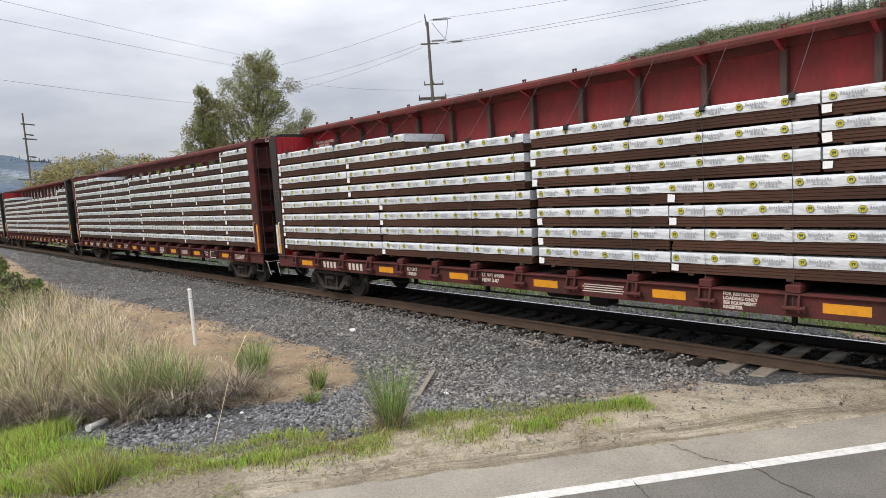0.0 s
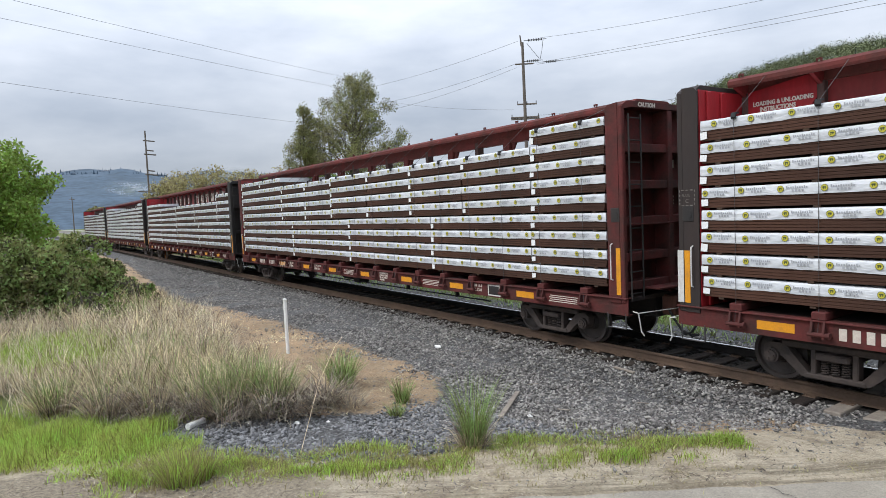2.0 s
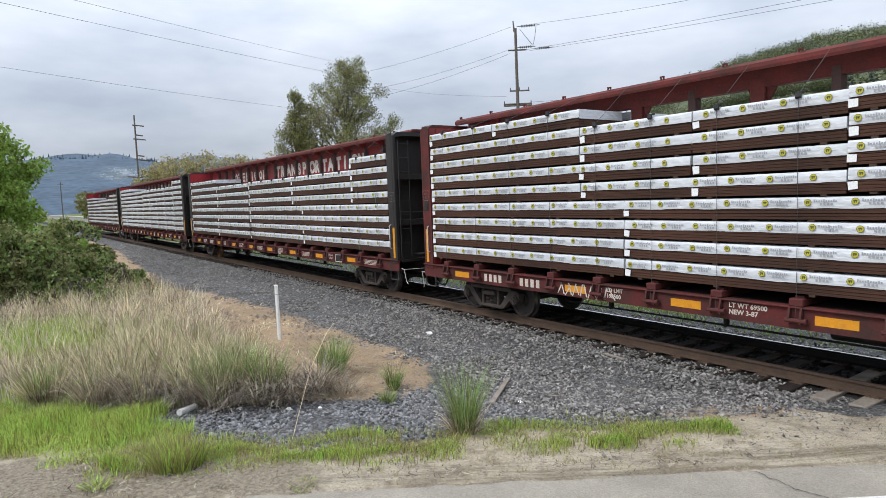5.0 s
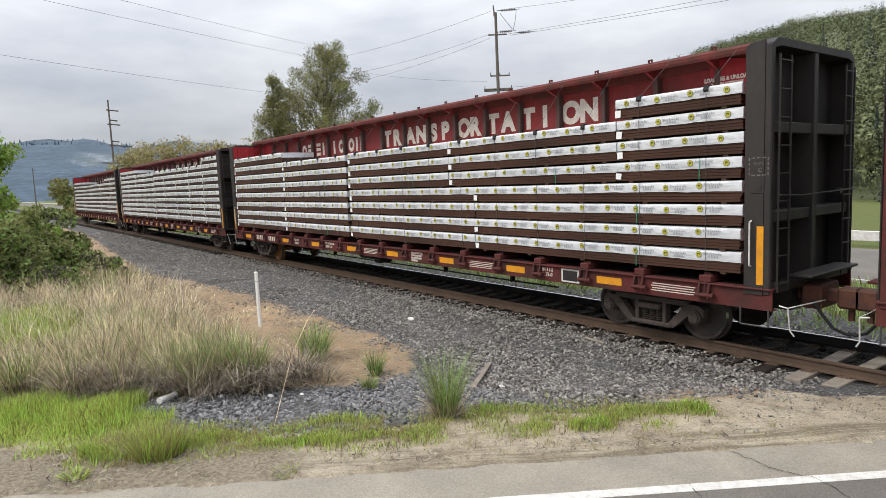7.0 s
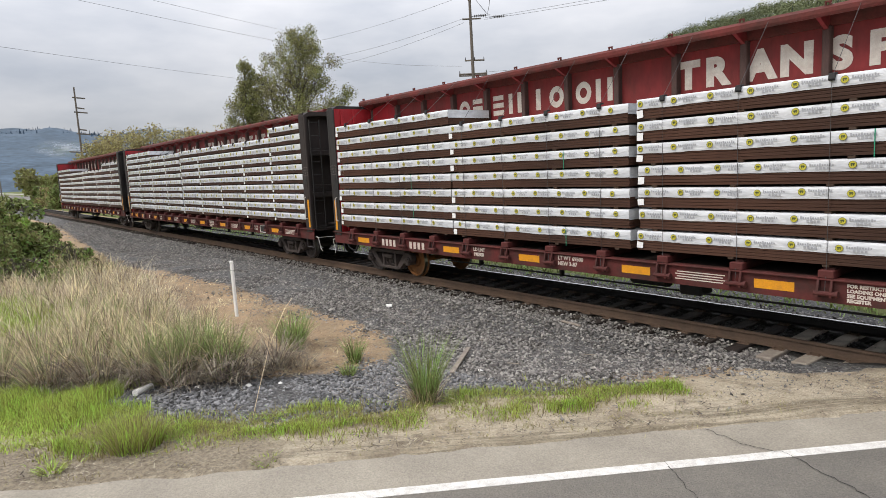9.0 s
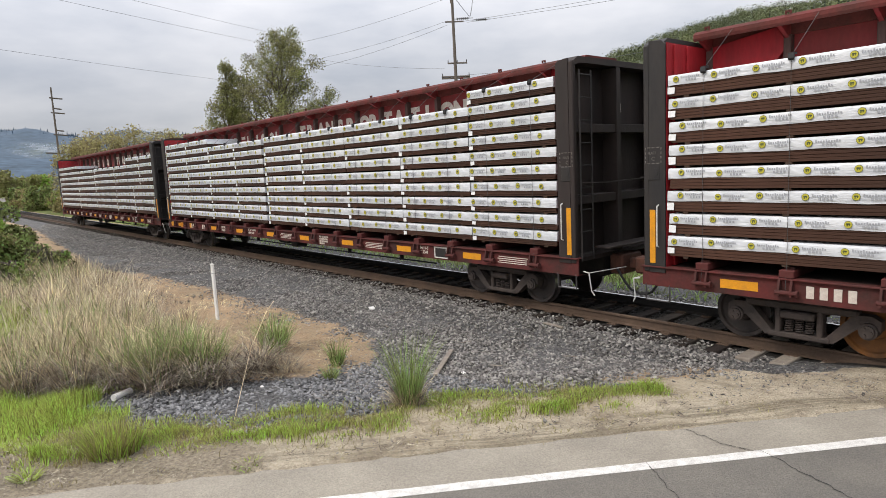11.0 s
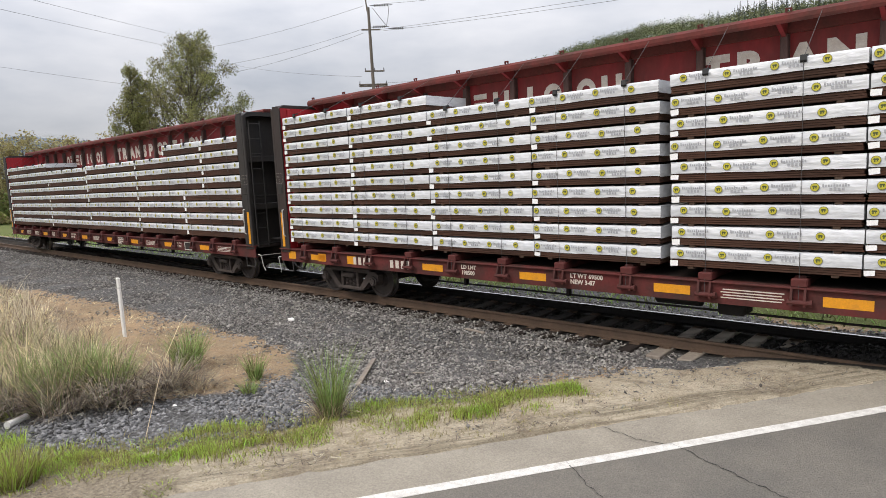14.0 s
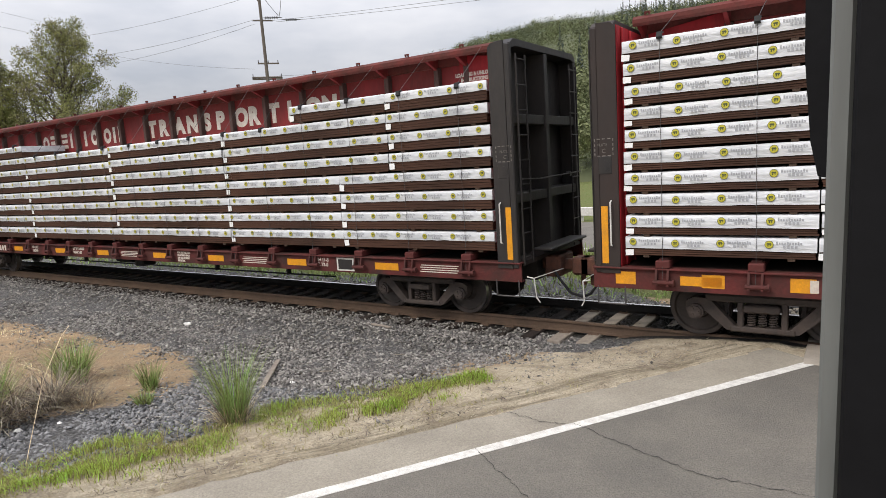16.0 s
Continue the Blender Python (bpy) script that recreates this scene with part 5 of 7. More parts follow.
def build_stones():
    rs = np.random.RandomState(7)
    chunks = []

    def field(n, x0, x1, y0, y1, lo, hi, keep):
        x, y = rs.uniform(x0, x1, n), rs.uniform(y0, y1, n)
        k = keep(x, y)
        x, y = x[k], y[k]
        chunks.append(stones(rs, x, y, rs.uniform(lo, hi, len(x))))

    wob = lambda x, y: 0.25 * np.sin(x * 2.1 + y) + 0.2 * np.sin(y * 3.3 - x * 1.3)
    slope = lambda x, y: (np.abs(y) > 0.95) & (-y < toe(x) + wob(x, y) + rs.normal(0, 0.5, len(x))) & (road_left(x, y) > 2.2 + 0.4 * np.sin(x * 1.7) + 1.3 * np.clip((x + 6.5) / 3.0, 0, 1) + rs.normal(0, 0.45, len(x)))
    field(50000, -16, -2, -6.6, -0.9, 0.015, 0.045, slope)
    field(22000, -38, -16, -5.8, -0.9, 0.022, 0.048, slope)
    field(6500, -60, -38, -4.2, -0.9, 0.03, 0.06, slope)
    field(8000, -30, -7.4, -7.2, -2.6, 0.008, 0.028, lambda x, y: (road_left(x, y) > 3.5) & (np.sin(x * 1.7 + 2 * y) + np.sin(y * 2.9 - x * 0.6) + rs.normal(0, 0.7, len(x)) > 0.2))
    field(5000, -22, -0.8, 0.9, 3.1, 0.025, 0.055, lambda x, y: np.ones(len(x), bool))
    field(4500, -30, -4.8, -1.42, -0.98, 0.020, 0.042, lambda x, y: rs.uniform(0, 1, len(x)) < 0.3)
    chunks[-1][0][:, 2] += 0.055
    field(2500, 9.2, 22, 0.9, 3.1, 0.025, 0.055, lambda x, y: np.ones(len(x), bool))
    field(14000, -16, -0.8, -9.5, -1.2, 0.005, 0.015, lambda x, y: (road_left(x, y) > 0.9 + rs.exponential(0.25, len(x))))
    field(5000, -8, -1.2, -5.6, -1.6, 0.008, 0.030, lambda x, y: (road_left(x, y) > 2.6 - rs.exponential(0.45, len(x))) & (road_left(x, y) > 1.0))
    # these stones carry the train's shade in their colour
    v, f = stones(rs, rs.uniform(-26, -0.8, 6000), rs.uniform(-0.62, 0.62, 6000), rs.uniform(0.025, 0.055, 6000))
    tagged(new("oily_ballast", loose("oily_ballast", v, f, BALLAST_SHADED)), "ballast between the rails, blackened for the train's shade", "ballast", kind="stuff")
    v, f = join(chunks)
    chunks.clear()
    field(17000, -11.4, -5.6, -9.2, -4.6, 0.018, 0.050, lambda x, y: (road_left(x, y) > 2.2 + 0.2 * np.sin(x * 3) + rs.normal(0, 0.2, len(x))) & (road_left(x, y) < 4.85 + wob(x, y) + rs.normal(0, 0.28, len(x))) & (y > -8.95 + 0.3 * np.sin(x * 5)))
    slate = join(chunks)
    tagged(new("crushed_stone", loose("crushed_stone", *slate, SLATE)), "blue-grey crushed stone in the ditch beside the road", "gravel", kind="stuff")
    ob = new("ballast_stones", loose("ballast_stones", v, f, STONE))
    tagged(ob, "loose sharp grey ballast stones", "ballast", kind="stuff")


build_stones()


def stuff(name, chunks, mat, label, category):
    v, f = join(chunks)
    return tagged(new(name, loose(name, v, f, mat)), label, category, kind="stuff")


def meadow_edge(x):
    """The track-side edge of the dry meadow."""
    return np.interp(x, [-34, -26, -20, -15, -12, -10, -9], [-4.9, -5.0, -5.3, -6.0, -6.6, -6.9, -7.0])


def build_grass():
    rs = np.random.RandomState(11)
    dry, grey, sage = [], [], []
    # rough tussocks: straw over a grey thatch, some still green at heart
    n = 0
    while n < 700:
        x, y = rs.uniform(-33, -10.2), rs.uniform(-13.8, -4.9)
        d = road_left(x, y)
        t = float(meadow_edge(x)) + 0.35 * math.sin(x * 1.9) + rs.normal(0, 0.15)
        if y > t or d < 5.1 + (0.9 if y < -9.2 else 0.0):
            continue
        if math.hypot((x + 18.2) / 2.6, (y + 9.8) / 1.5) < 1 and rs.uniform() < 0.85:
            continue
        n += 1
        far = float(np.clip((-x - 10) / 20, 0, 1))
        low = float(np.clip((t - y) / 1.3, 0.45, 1.0))
        h = rs.uniform(0.55, 1.0) * low
        cnt = int(96 - 42 * far)
        w = 0.011 + 0.013 * far
        kind = rs.uniform()
        green = np.clip(0.16 + 0.30 * math.sin(x * 0.9 + 1.0) * math.sin(y * 1.1) + 0.02 * (-y - 8), 0.03, 0.5)
        dry.append(arch_clump(rs, x, y, int(cnt * (0.75 if kind > green else 0.45)), h, rs.uniform(0.12, 0.34), rs.uniform(0.35, 0.9), w))
        grey.append(arch_clump(rs, x, y, int(cnt * 0.4), h * 0.8, rs.uniform(0.2, 0.4), rs.uniform(0.0, 0.4), w))
        if kind < green:
            sage.append(arch_clump(rs, x, y, int(cnt * 0.6), h * 0.9, rs.uniform(0.12, 0.3), rs.uniform(0.6, 0.95), w))
    # a mat of fallen blades under the clumps
    m = 15000
    x, y = rs.uniform(-26, -9.4, m), rs.uniform(-10.8, -4.9, m)
    k = (y < meadow_edge(x) + 0.3 + rs.normal(0, 0.25, m)) & (road_left(x, y) > 5.0 + rs.normal(0, 0.15, m))
    x, y = x[k], y[k]
    a, r = rs.uniform(0, 2 * math.pi, len(x)), rs.uniform(0.15, 0.55, len(x))
    grey.append(blades(rs, np.stack([x, y, ground_z(x, y) + 0.01], 1), rs.uniform(0.02, 0.22, len(x)), np.stack([r * np.cos(a), r * np.sin(a)], 1), rs.uniform(0.006, 0.012, len(x)), 0.8))
    # thin straw over the bare soil
    m = 26000
    x, y = rs.uniform(-30, -8.2, m), rs.uniform(-9, -2.9, m)
    k = (y < -toe(x) - 0.3 + rs.normal(0, 0.2, m)) & (road_left(x, y) > 5.3) & (np.sin(x * 2.3 + y) + np.sin(y * 3.1 - x) + rs.normal(0, 0.6, m) > -0.1)
    x, y = x[k], y[k]
    h = rs.uniform(0.01, 0.16, len(x)) ** 1.3
    dry.append(blades(rs, np.stack([x, y, ground_z(x, y) - 0.005], 1), h, rs.normal(0, 0.17, (len(x), 2)), 0.006 + 0.0006 * np.maximum(0, -x - 8)))
    # stalks fallen forward over the gravel's edge
    m = 2000
    x = rs.uniform(-12.2, -9.6, m)
    y = -6.55 - 1.05 * (x + 9.4) * -1.0 + rs.normal(0, 0.25, m)
    k = (road_left(x, y) > 4.6) & (y < -6.2)
    x, y = x[k], y[k]
    grey.append(arcs(rs, np.stack([x, y, ground_z(x, y) + rs.uniform(0, 0.4, len(x))], 1), rs.uniform(0.5, 1.15, len(x)), rs.uniform(-1.6, 0.6, len(x)), rs.uniform(-0.1, 1.1, len(x)), rs.uniform(0.6, 2.2, len(x)), rs.uniform(0.008, 0.014, len(x))))
    # long pale stalks standing over the rest
    m = 2600
    x, y = rs.uniform(-24, -9.9, m), rs.uniform(-11, -5.2, m)
    k = (y < meadow_edge(x) - 0.3) & (road_left(x, y) > 5.4)
    x, y = x[k], y[k]
    straw = [arcs(rs, np.stack([x, y, ground_z(x, y)], 1), rs.uniform(0.5, 1.25, len(x)), rs.uniform(0, 2 * math.pi, len(x)), rs.uniform(0.9, 1.5, len(x)), rs.uniform(0.1, 1.0, len(x)), np.full(len(x), 0.011))]
    stuff("straw_stalks", straw, STRAW, "long pale straw stalks over the grass", "grass")
    stuff("dry_grass", dry, GRASS_DRY, "tall dry straw-coloured grass", "grass")
    stuff("dead_grass", grey, GRASS_GREY, "dead grey matted grass", "grass")
    stuff("sage_grass", sage, GRASS_TUFT, "green blades among the dry grass", "grass")
    # fresh lawn and the strip beside the road
    green = []
    m = 56000
    x, y = rs.uniform(-15.5, -8.2, m), rs.uniform(-13, -7.9, m)
    d = road_left(x, y)
    k = (d > 1.9 + 0.25 * np.sin(x * 4) + np.abs(rs.normal(0, 0.25, m))) & (d < 5.2 + 0.4 * np.sin(y * 3) + np.abs(rs.normal(0, 0.55, m))) & ((y < -8.9 + 0.25 * np.sin(x * 4)) | (d > 4.8))
    x, y = x[k], y[k]
    h = rs.uniform(0.14, 0.40, len(x)) * (0.75 + 0.4 * np.sin(x * 2.3 + y * 1.1) * np.sin(y * 2.9)) * np.clip((road_left(x, y) - 1.9) * 1.2, 0.3, 1)
    green.append(blades(rs, np.stack([x, y, ground_z(x, y) - 0.01], 1), h, rs.normal(0, 0.09, (len(x), 2)), rs.uniform(0.007, 0.013, len(x))))
    # a green hollow in the dry meadow
    m = 9000
    x, y = rs.normal(-18.2, 1.5, m), rs.normal(-9.7, 0.8, m)
    k = np.hypot((x + 18.2) / 3.0, (y + 9.7) / 1.7) < 1 + rs.normal(0, 0.12, m)
    x, y = x[k], y[k]
    green.append(blades(rs, np.stack([x, y, ground_z(x, y) - 0.01], 1), rs.uniform(0.15, 0.5, len(x)), rs.normal(0, 0.12, (len(x), 2)), rs.uniform(0.010, 0.020, len(x))))
    m = 34000
    s, d = rs.uniform(-11.5, -4.0, m), rs.normal(2.0, 0.30, m)
    clump = np.array([noise.noise(Vector((a * 1.1, b * 2.2, 0))) for a, b in zip(s, d)])
    patch = np.array([noise.noise(Vector((a * 2.6, b * 3.4, 9))) for a, b in zip(s, d)])
    k = (clump + rs.normal(0, 0.16, m) > -0.30 + 0.20 * np.clip(s + 6.6, 0, 3)) & (d > 1.25) & (patch + rs.normal(0, 0.12, m) > -0.12)
    s, d, clump = s[k], d[k], clump[k]
    x = ROAD_P[0] + ROAD_D[0] * s + ROAD_N[0] * d
    y = ROAD_P[1] + ROAD_D[1] * s + ROAD_N[1] * d
    h = rs.uniform(0.03, 0.10, len(x)) + 0.16 * np.clip(clump, 0, 1)
    green.append(blades(rs, np.stack([x, y, ground_z(x, y) - 0.01], 1), h, rs.normal(0, 0.05, (len(x), 2)), rs.uniform(0.006, 0.012, len(x))))
    pick = rs.uniform(0, 1, len(x)) < 0.42
    xs, ys = x[pick] + rs.normal(0, 0.12, pick.sum()), y[pick] + rs.normal(0, 0.12, pick.sum())
    yellow = [blades(rs, np.stack([xs, ys, ground_z(xs, ys) - 0.01], 1), rs.uniform(0.03, 0.16, len(xs)), rs.normal(0, 0.07, (len(xs), 2)), rs.uniform(0.006, 0.012, len(xs)))]
    stuff("yellow_grass", yellow, LEAF_RUST, "short yellowed grass beside the road", "grass")
    m = 4200
    a, r = rs.uniform(0, 2 * math.pi, m), rs.uniform(0, 1, m) ** 0.7
    x, y = -18.2 + 3.0 * r * np.cos(a), -9.9 + 1.9 * r * np.sin(a)
    green.append(blades(rs, np.stack([x, y, ground_z(x, y) - 0.01], 1), rs.uniform(0.2, 0.55, m), rs.normal(0, 0.12, (m, 2)), rs.uniform(0.010, 0.018, m)))
    stuff("green_grass", green, GRASS_GREEN, "bright fresh green grass beside the road", "grass")
    back = []
    m = 26000
    x, y = rs.uniform(-60, 26, m), rs.uniform(2.9, 10.4, m)
    k = ~((road_left(x, y) < 1.0) & (road_left(x, y) > -8.4))
    x, y = x[k], y[k]
    back.append(blades(rs, np.stack([x, y, ground_z(x, y) - 0.02], 1), rs.uniform(0.15, 0.5, len(x)) * np.clip(0.35 + (y - 3) * 0.3, 0.35, 1.2), rs.normal(0, 0.14, (len(x), 2)), rs.uniform(0.025, 0.05, len(x))))
    stuff("verge_grass", back, GRASS_TUFT, "green verge grass behind the railway", "grass")
    # litter and moss on the dusty verge
    m = 5200
    q, d = rs.uniform(-12.5, -0.5, m), 0.85 + rs.exponential(0.5, m)
    x = ROAD_P[0] + ROAD_D[0] * q + ROAD_N[0] * d
    y = ROAD_P[1] + ROAD_D[1] * q + ROAD_N[1] * d
    k = (d < 3.2) & (np.sin(q * 2.1) + np.sin(q * 5.3 + d * 4) + rs.normal(0, 0.8, m) > 0.1)
    x, y = x[k], y[k]
    a, r = rs.uniform(0, 2 * math.pi, len(x)), rs.uniform(0.02, 0.14, len(x))
    stuff("verge_litter", [blades(rs, np.stack([x, y, ground_z(x, y) + 0.012], 1), rs.uniform(0.002, 0.02, len(x)), np.stack([r * np.cos(a), r * np.sin(a)], 1), rs.uniform(0.004, 0.016, len(x)), 0.8)], GRASS_GREY, "brown leaf litter and stalk bits on dust", "litter")
    m = 5000
    q, d = rs.uniform(-12, -3.0, m), rs.normal(1.25, 0.22, m)
    x = ROAD_P[0] + ROAD_D[0] * q + ROAD_N[0] * d
    y = ROAD_P[1] + ROAD_D[1] * q + ROAD_N[1] * d
    k = np.array([noise.noise(Vector((a * 3.2, b * 4.0, 2))) for a, b in zip(q, d)]) > 0.22
    x, y = x[k], y[k]
    stuff("moss_grass", [blades(rs, np.stack([x, y, ground_z(x, y) - 0.005], 1), rs.uniform(0.015, 0.06, len(x)), rs.normal(0, 0.03, (len(x), 2)), rs.uniform(0.005, 0.010, len(x)))], LEAF_RUST, "sparse low yellow-green growth in the dust", "grass")
    # single tufts
    def tuft(x, y, specs, label):
        ob = thing("grass_tuft", label, "grass", "grass tufts in the gravel")
        for name, cnt, length, sp, stiff, w, mat in specs:
            v, f = arch_clump(rs, x, y, int(cnt * 0.8), length, sp, stiff, w * 1.45)
            tagged(part(name, loose(name, v, f, mat), None, ob), kind="stuff")
    tuft(-6.23, -6.06, [("green_foliage", 420, 0.98, 0.10, 0.93, 0.006, GRASS_TUFT), ("dry_foliage", 240, 0.55, 0.16, 0.45, 0.006, GRASS_DRY), ("dead_foliage", 120, 0.45, 0.17, 0.15, 0.006, GRASS_GREY)], "upright green sedge tuft with a dry foot in gravel")
    tuft(-10.97, -5.60, [("green_foliage", 620, 0.80, 0.20, 0.86, 0.008, GRASS_TUFT), ("dry_foliage", 220, 0.7, 0.24, 0.35, 0.008, GRASS_DRY)], "round green sedge tuft beside the white post")
    tuft(-9.31, -5.26, [("green_foliage", 260, 0.52, 0.09, 0.88, 0.007, GRASS_TUFT), ("dry_foliage", 60, 0.32, 0.12, 0.3, 0.007, GRASS_DRY)], "small green tuft on bare brown soil")
    tuft(-8.66, -5.76, [("green_foliage", 150, 0.30, 0.09, 0.8, 0.008, GRASS_TUFT)], "short green tuft at the gravel's edge")
    tuft(-10.06, -6.37, [("dead_foliage", 520, 0.80, 0.14, 0.45, 0.009, GRASS_GREY), ("dry_foliage", 160, 0.75, 0.2, 0.3, 0.007, GRASS_DRY)], "collapsed grey dead grass clump")
    tuft(-9.75, -6.05, [("dead_foliage", 200, 0.5, 0.30, 0.0, 0.007, GRASS_GREY), ("dry_foliage", 200, 0.5, 0.3, 0.0, 0.007, GRASS_DRY)], "flattened grey grass beside a clump")
    for x, y, h, green in ((-10.50, -7.86, 1.0, 0.8), (-10.22, -7.22, 1.05, 1.0), (-10.75, -7.45, 1.05, 0.7), (-11.1, -8.2, 0.95, 0.5), (-11.35, -7.2, 1.0, 0.6), (-11.45, -8.85, 0.9, 0.3), (-11.9, -9.5, 0.85, 0.35),
                           (-11.9, -7.9, 0.95, 0.5), (-12.5, -9.0, 0.95, 0.4), (-12.6, -7.3, 0.95, 0.25), (-13.2, -8.2, 1.0, 0.3), (-12.9, -10.2, 0.9, 0.6), (-13.6, -9.4, 0.95, 0.3), (-14.2, -7.4, 0.95, 0.2), (-14.3, -8.6, 1.0, 0.3)):
        tuft(x, y, [("green_foliage", int(560 * green), h, 0.22, 0.88, 0.008, GRASS_TUFT), ("dry_foliage", int(560 - 200 * green), h * 1.05, 0.27, 0.70, 0.008, GRASS_DRY), ("dead_foliage", 300, h * 0.75, 0.30, 0.12, 0.008, GRASS_GREY)], "large arching clump of mixed green and dry grass")
    tuft(-7.40, -9.22, [("green_foliage", 760, 0.40, 0.26, 0.92, 0.007, GRASS_GREEN), ("dry_foliage", 460, 0.42, 0.26, 0.9, 0.007, LEAF_RUST)], "yellow-green weed clump on the verge")
    tuft(-7.32, -10.03, [("green_foliage", 130, 0.16, 0.10, 0.2, 0.009, GRASS_GREEN)], "flat little weed on the dusty shoulder")
    tuft(-5.9, -8.35, [("green_foliage", 70, 0.11, 0.10, 0.2, 0.007, GRASS_GREEN)], "flat little weed on the dusty shoulder")
    # bent stalks over the gravel
    for x, y, dx, dy, h in ((-7.51, -7.83, -1.9, 1.55, 1.0), (-11.0, -8.0, 1.2, 0.4, 0.5), (-12.2, -7.2, 0.7, -0.8, 0.9), (-10.2, -7.3, 0.4, -0.5, 0.8)):
        z = float(ground_z(x, y))
        m = Mesh().tube([(x, y, z), (x + dx * 0.4, y + dy * 0.4, z + h * 0.65), (x + dx * 0.8, y + dy * 0.8, z + h * 0.95), (x + dx, y + dy, z + h)], 0.004, 5)
        tagged(new("dry_stalk", m.data("dry_stalk", GRASS_DRY)), "long bent straw stalk", "stalk", "bent stalks")


build_grass()


# ---- leaves, shrubs and trees ----
def leaf_cloud(rs, centres, radii, n, size):
    """Small folded leaves scattered in soft balls."""
    w = 0.35 + np.hypot(centres[:, 0], centres[:, 1]) / (np.hypot(centres[:, 0], centres[:, 1]).max() + 1e-6)
    k = rs.choice(len(centres), n, p=w / w.sum())
    u = rs.normal(0, 1, (n, 3))
    u /= np.linalg.norm(u, axis=1)[:, None]
    r = rs.uniform(0.25, 1.0, n) ** 0.5
    p = centres[k] + u * (radii[k] * r)[:, None]
    s = size * rs.uniform(0.5, 1.4, n)
    a = rs.normal(0, 1, (n, 3))
    a /= np.linalg.norm(a, axis=1)[:, None]
    b = np.cross(a, rs.normal(0, 1, (n, 3)))
    b /= np.linalg.norm(b, axis=1)[:, None] + 1e-9
    v = np.stack([p - a * s[:, None] * 0.6, p + b * s[:, None] * 0.38, p + a * s[:, None] * 0.6, p - b * s[:, None] * 0.38], 1).reshape(-1, 3)
    f = np.arange(n)[:, None] * 4 + np.array([0, 1, 2, 3])
    return v, f


def grow(rnd, m, tips, p, d, length, r, depth, up, spread, split):
    """One limb and what grows from it."""
    steps = 3
    for i in range(steps):
        d = (d + Vector((rnd.gauss(0, 0.10), rnd.gauss(0, 0.10), up))).normalized()
        q = p + d * (length / steps)
        r2 = r * (0.86 if depth else 0.7)
        m.cyl(p, q, r, r2, n=7 if r > 0.05 else 4, caps=False)
        p, r = q, r2
        if depth <= 2:
            tips.append(p.copy())
    if depth == 0:
        tips.append(p.copy())
        return
    for i in range(split + (1 if rnd.random() < 0.4 else 0)):
        a = rnd.uniform(0, 2 * math.pi)
        s = d.orthogonal().normalized()
        s = (Matrix.Rotation(a, 3, d) @ s)
        nd = (d * math.cos(spread) + s * math.sin(spread) * rnd.uniform(0.7, 1.3)).normalized()
        grow(rnd, m, tips, p, nd, length * rnd.uniform(0.66, 0.86), r * rnd.uniform(0.55, 0.72), depth - 1, up, spread * rnd.uniform(0.85, 1.15), split)


def tree(x, y, height, radius, seed, leaf_mat, label, leaves, leaf_size, blob, z0=None, trunk_share=0.2, limbs=13, group="trees", depth=2, cone=0.0, steep=0.0, twigs=0.0):
    """A leader with side limbs that shorten towards the top."""
    rnd, rs = random.Random(seed), np.random.RandomState(seed)
    z0 = float(ground_z(np.float64(x), np.float64(y))) - 0.1 if z0 is None else z0
    m, tips = Mesh(), []
    lead, r = [], height * 0.018
    p = Vector((0, 0, 0))
    d = Vector((0, 0, 1))
    n = 16
    for i in range(n):
        d = (d + Vector((rnd.gauss(0, 0.05), rnd.gauss(0, 0.05), 0.15))).normalized()
        q = p + d * (height * 0.97 / n)
        m.cyl(p, q, r * (1 - i / n) + 0.02, r * (1 - (i + 1) / n) + 0.02, n=8, caps=False)
        lead.append((p.copy(), r * (1 - i / n) + 0.02))
        p = q
    tips.append(p)
    for k in range(limbs):
        f = trunk_share + (1 - trunk_share) * (k + rnd.random() * 0.5) / limbs
        b, br = lead[min(n - 1, int(f * n))]
        a = k * 2.4 + rnd.uniform(-0.5, 0.5)
        shape = math.sin(math.pi * min(1, 0.28 + 0.72 * (f - trunk_share) / (1 - trunk_share))) ** 0.8
        shape = (1 - cone) * shape + cone * (1.05 - 0.80 * (f - trunk_share) / (1 - trunk_share))
        el = radians(rnd.uniform(28, 52) + steep)
        L = radius * shape * rnd.uniform(0.55, 0.75)
        grow(rnd, m, tips, b, Vector((math.cos(a) * math.cos(el), math.sin(a) * math.cos(el), math.sin(el))), L * 0.75, br * 0.55, depth, 0.10, 0.55, 2)
    ob = thing("tree", label, "tree", group, at=pose(x, y, z0))
    part("trunk", m, BARK, ob, fix=False)
    c = np.array([tuple(t) for t in tips])
    rs.shuffle(c)
    seen, keep = {}, []
    for i, cell in enumerate(map(tuple, np.floor(c / (blob * 1.1)).astype(int))):
        seen[cell] = seen.get(cell, 0) + 1
        if seen[cell] <= 2:
            keep.append(i)
    c = c[keep]
    if twigs:
        # bare twigs round every leaf clump
        tw = Mesh()
        for q in c:
            for k in range(3):
                e = Vector((rnd.gauss(0, 1), rnd.gauss(0, 1), rnd.gauss(0.7, 0.8))).normalized() * rnd.uniform(0.5, 1.0) * twigs
                tw.cyl(Vector(q), Vector(q) + e, 0.022, 0.008, n=3, caps=False)
        tagged(part("twig_spray", tw, BARK, ob, "thin bare twigs", fix=False), kind="stuff")
    v, f = leaf_cloud(rs, c, np.full(len(c), blob), leaves, leaf_size)
    part("crown", loose("crown", v, f, leaf_mat), None, ob)
    return ob


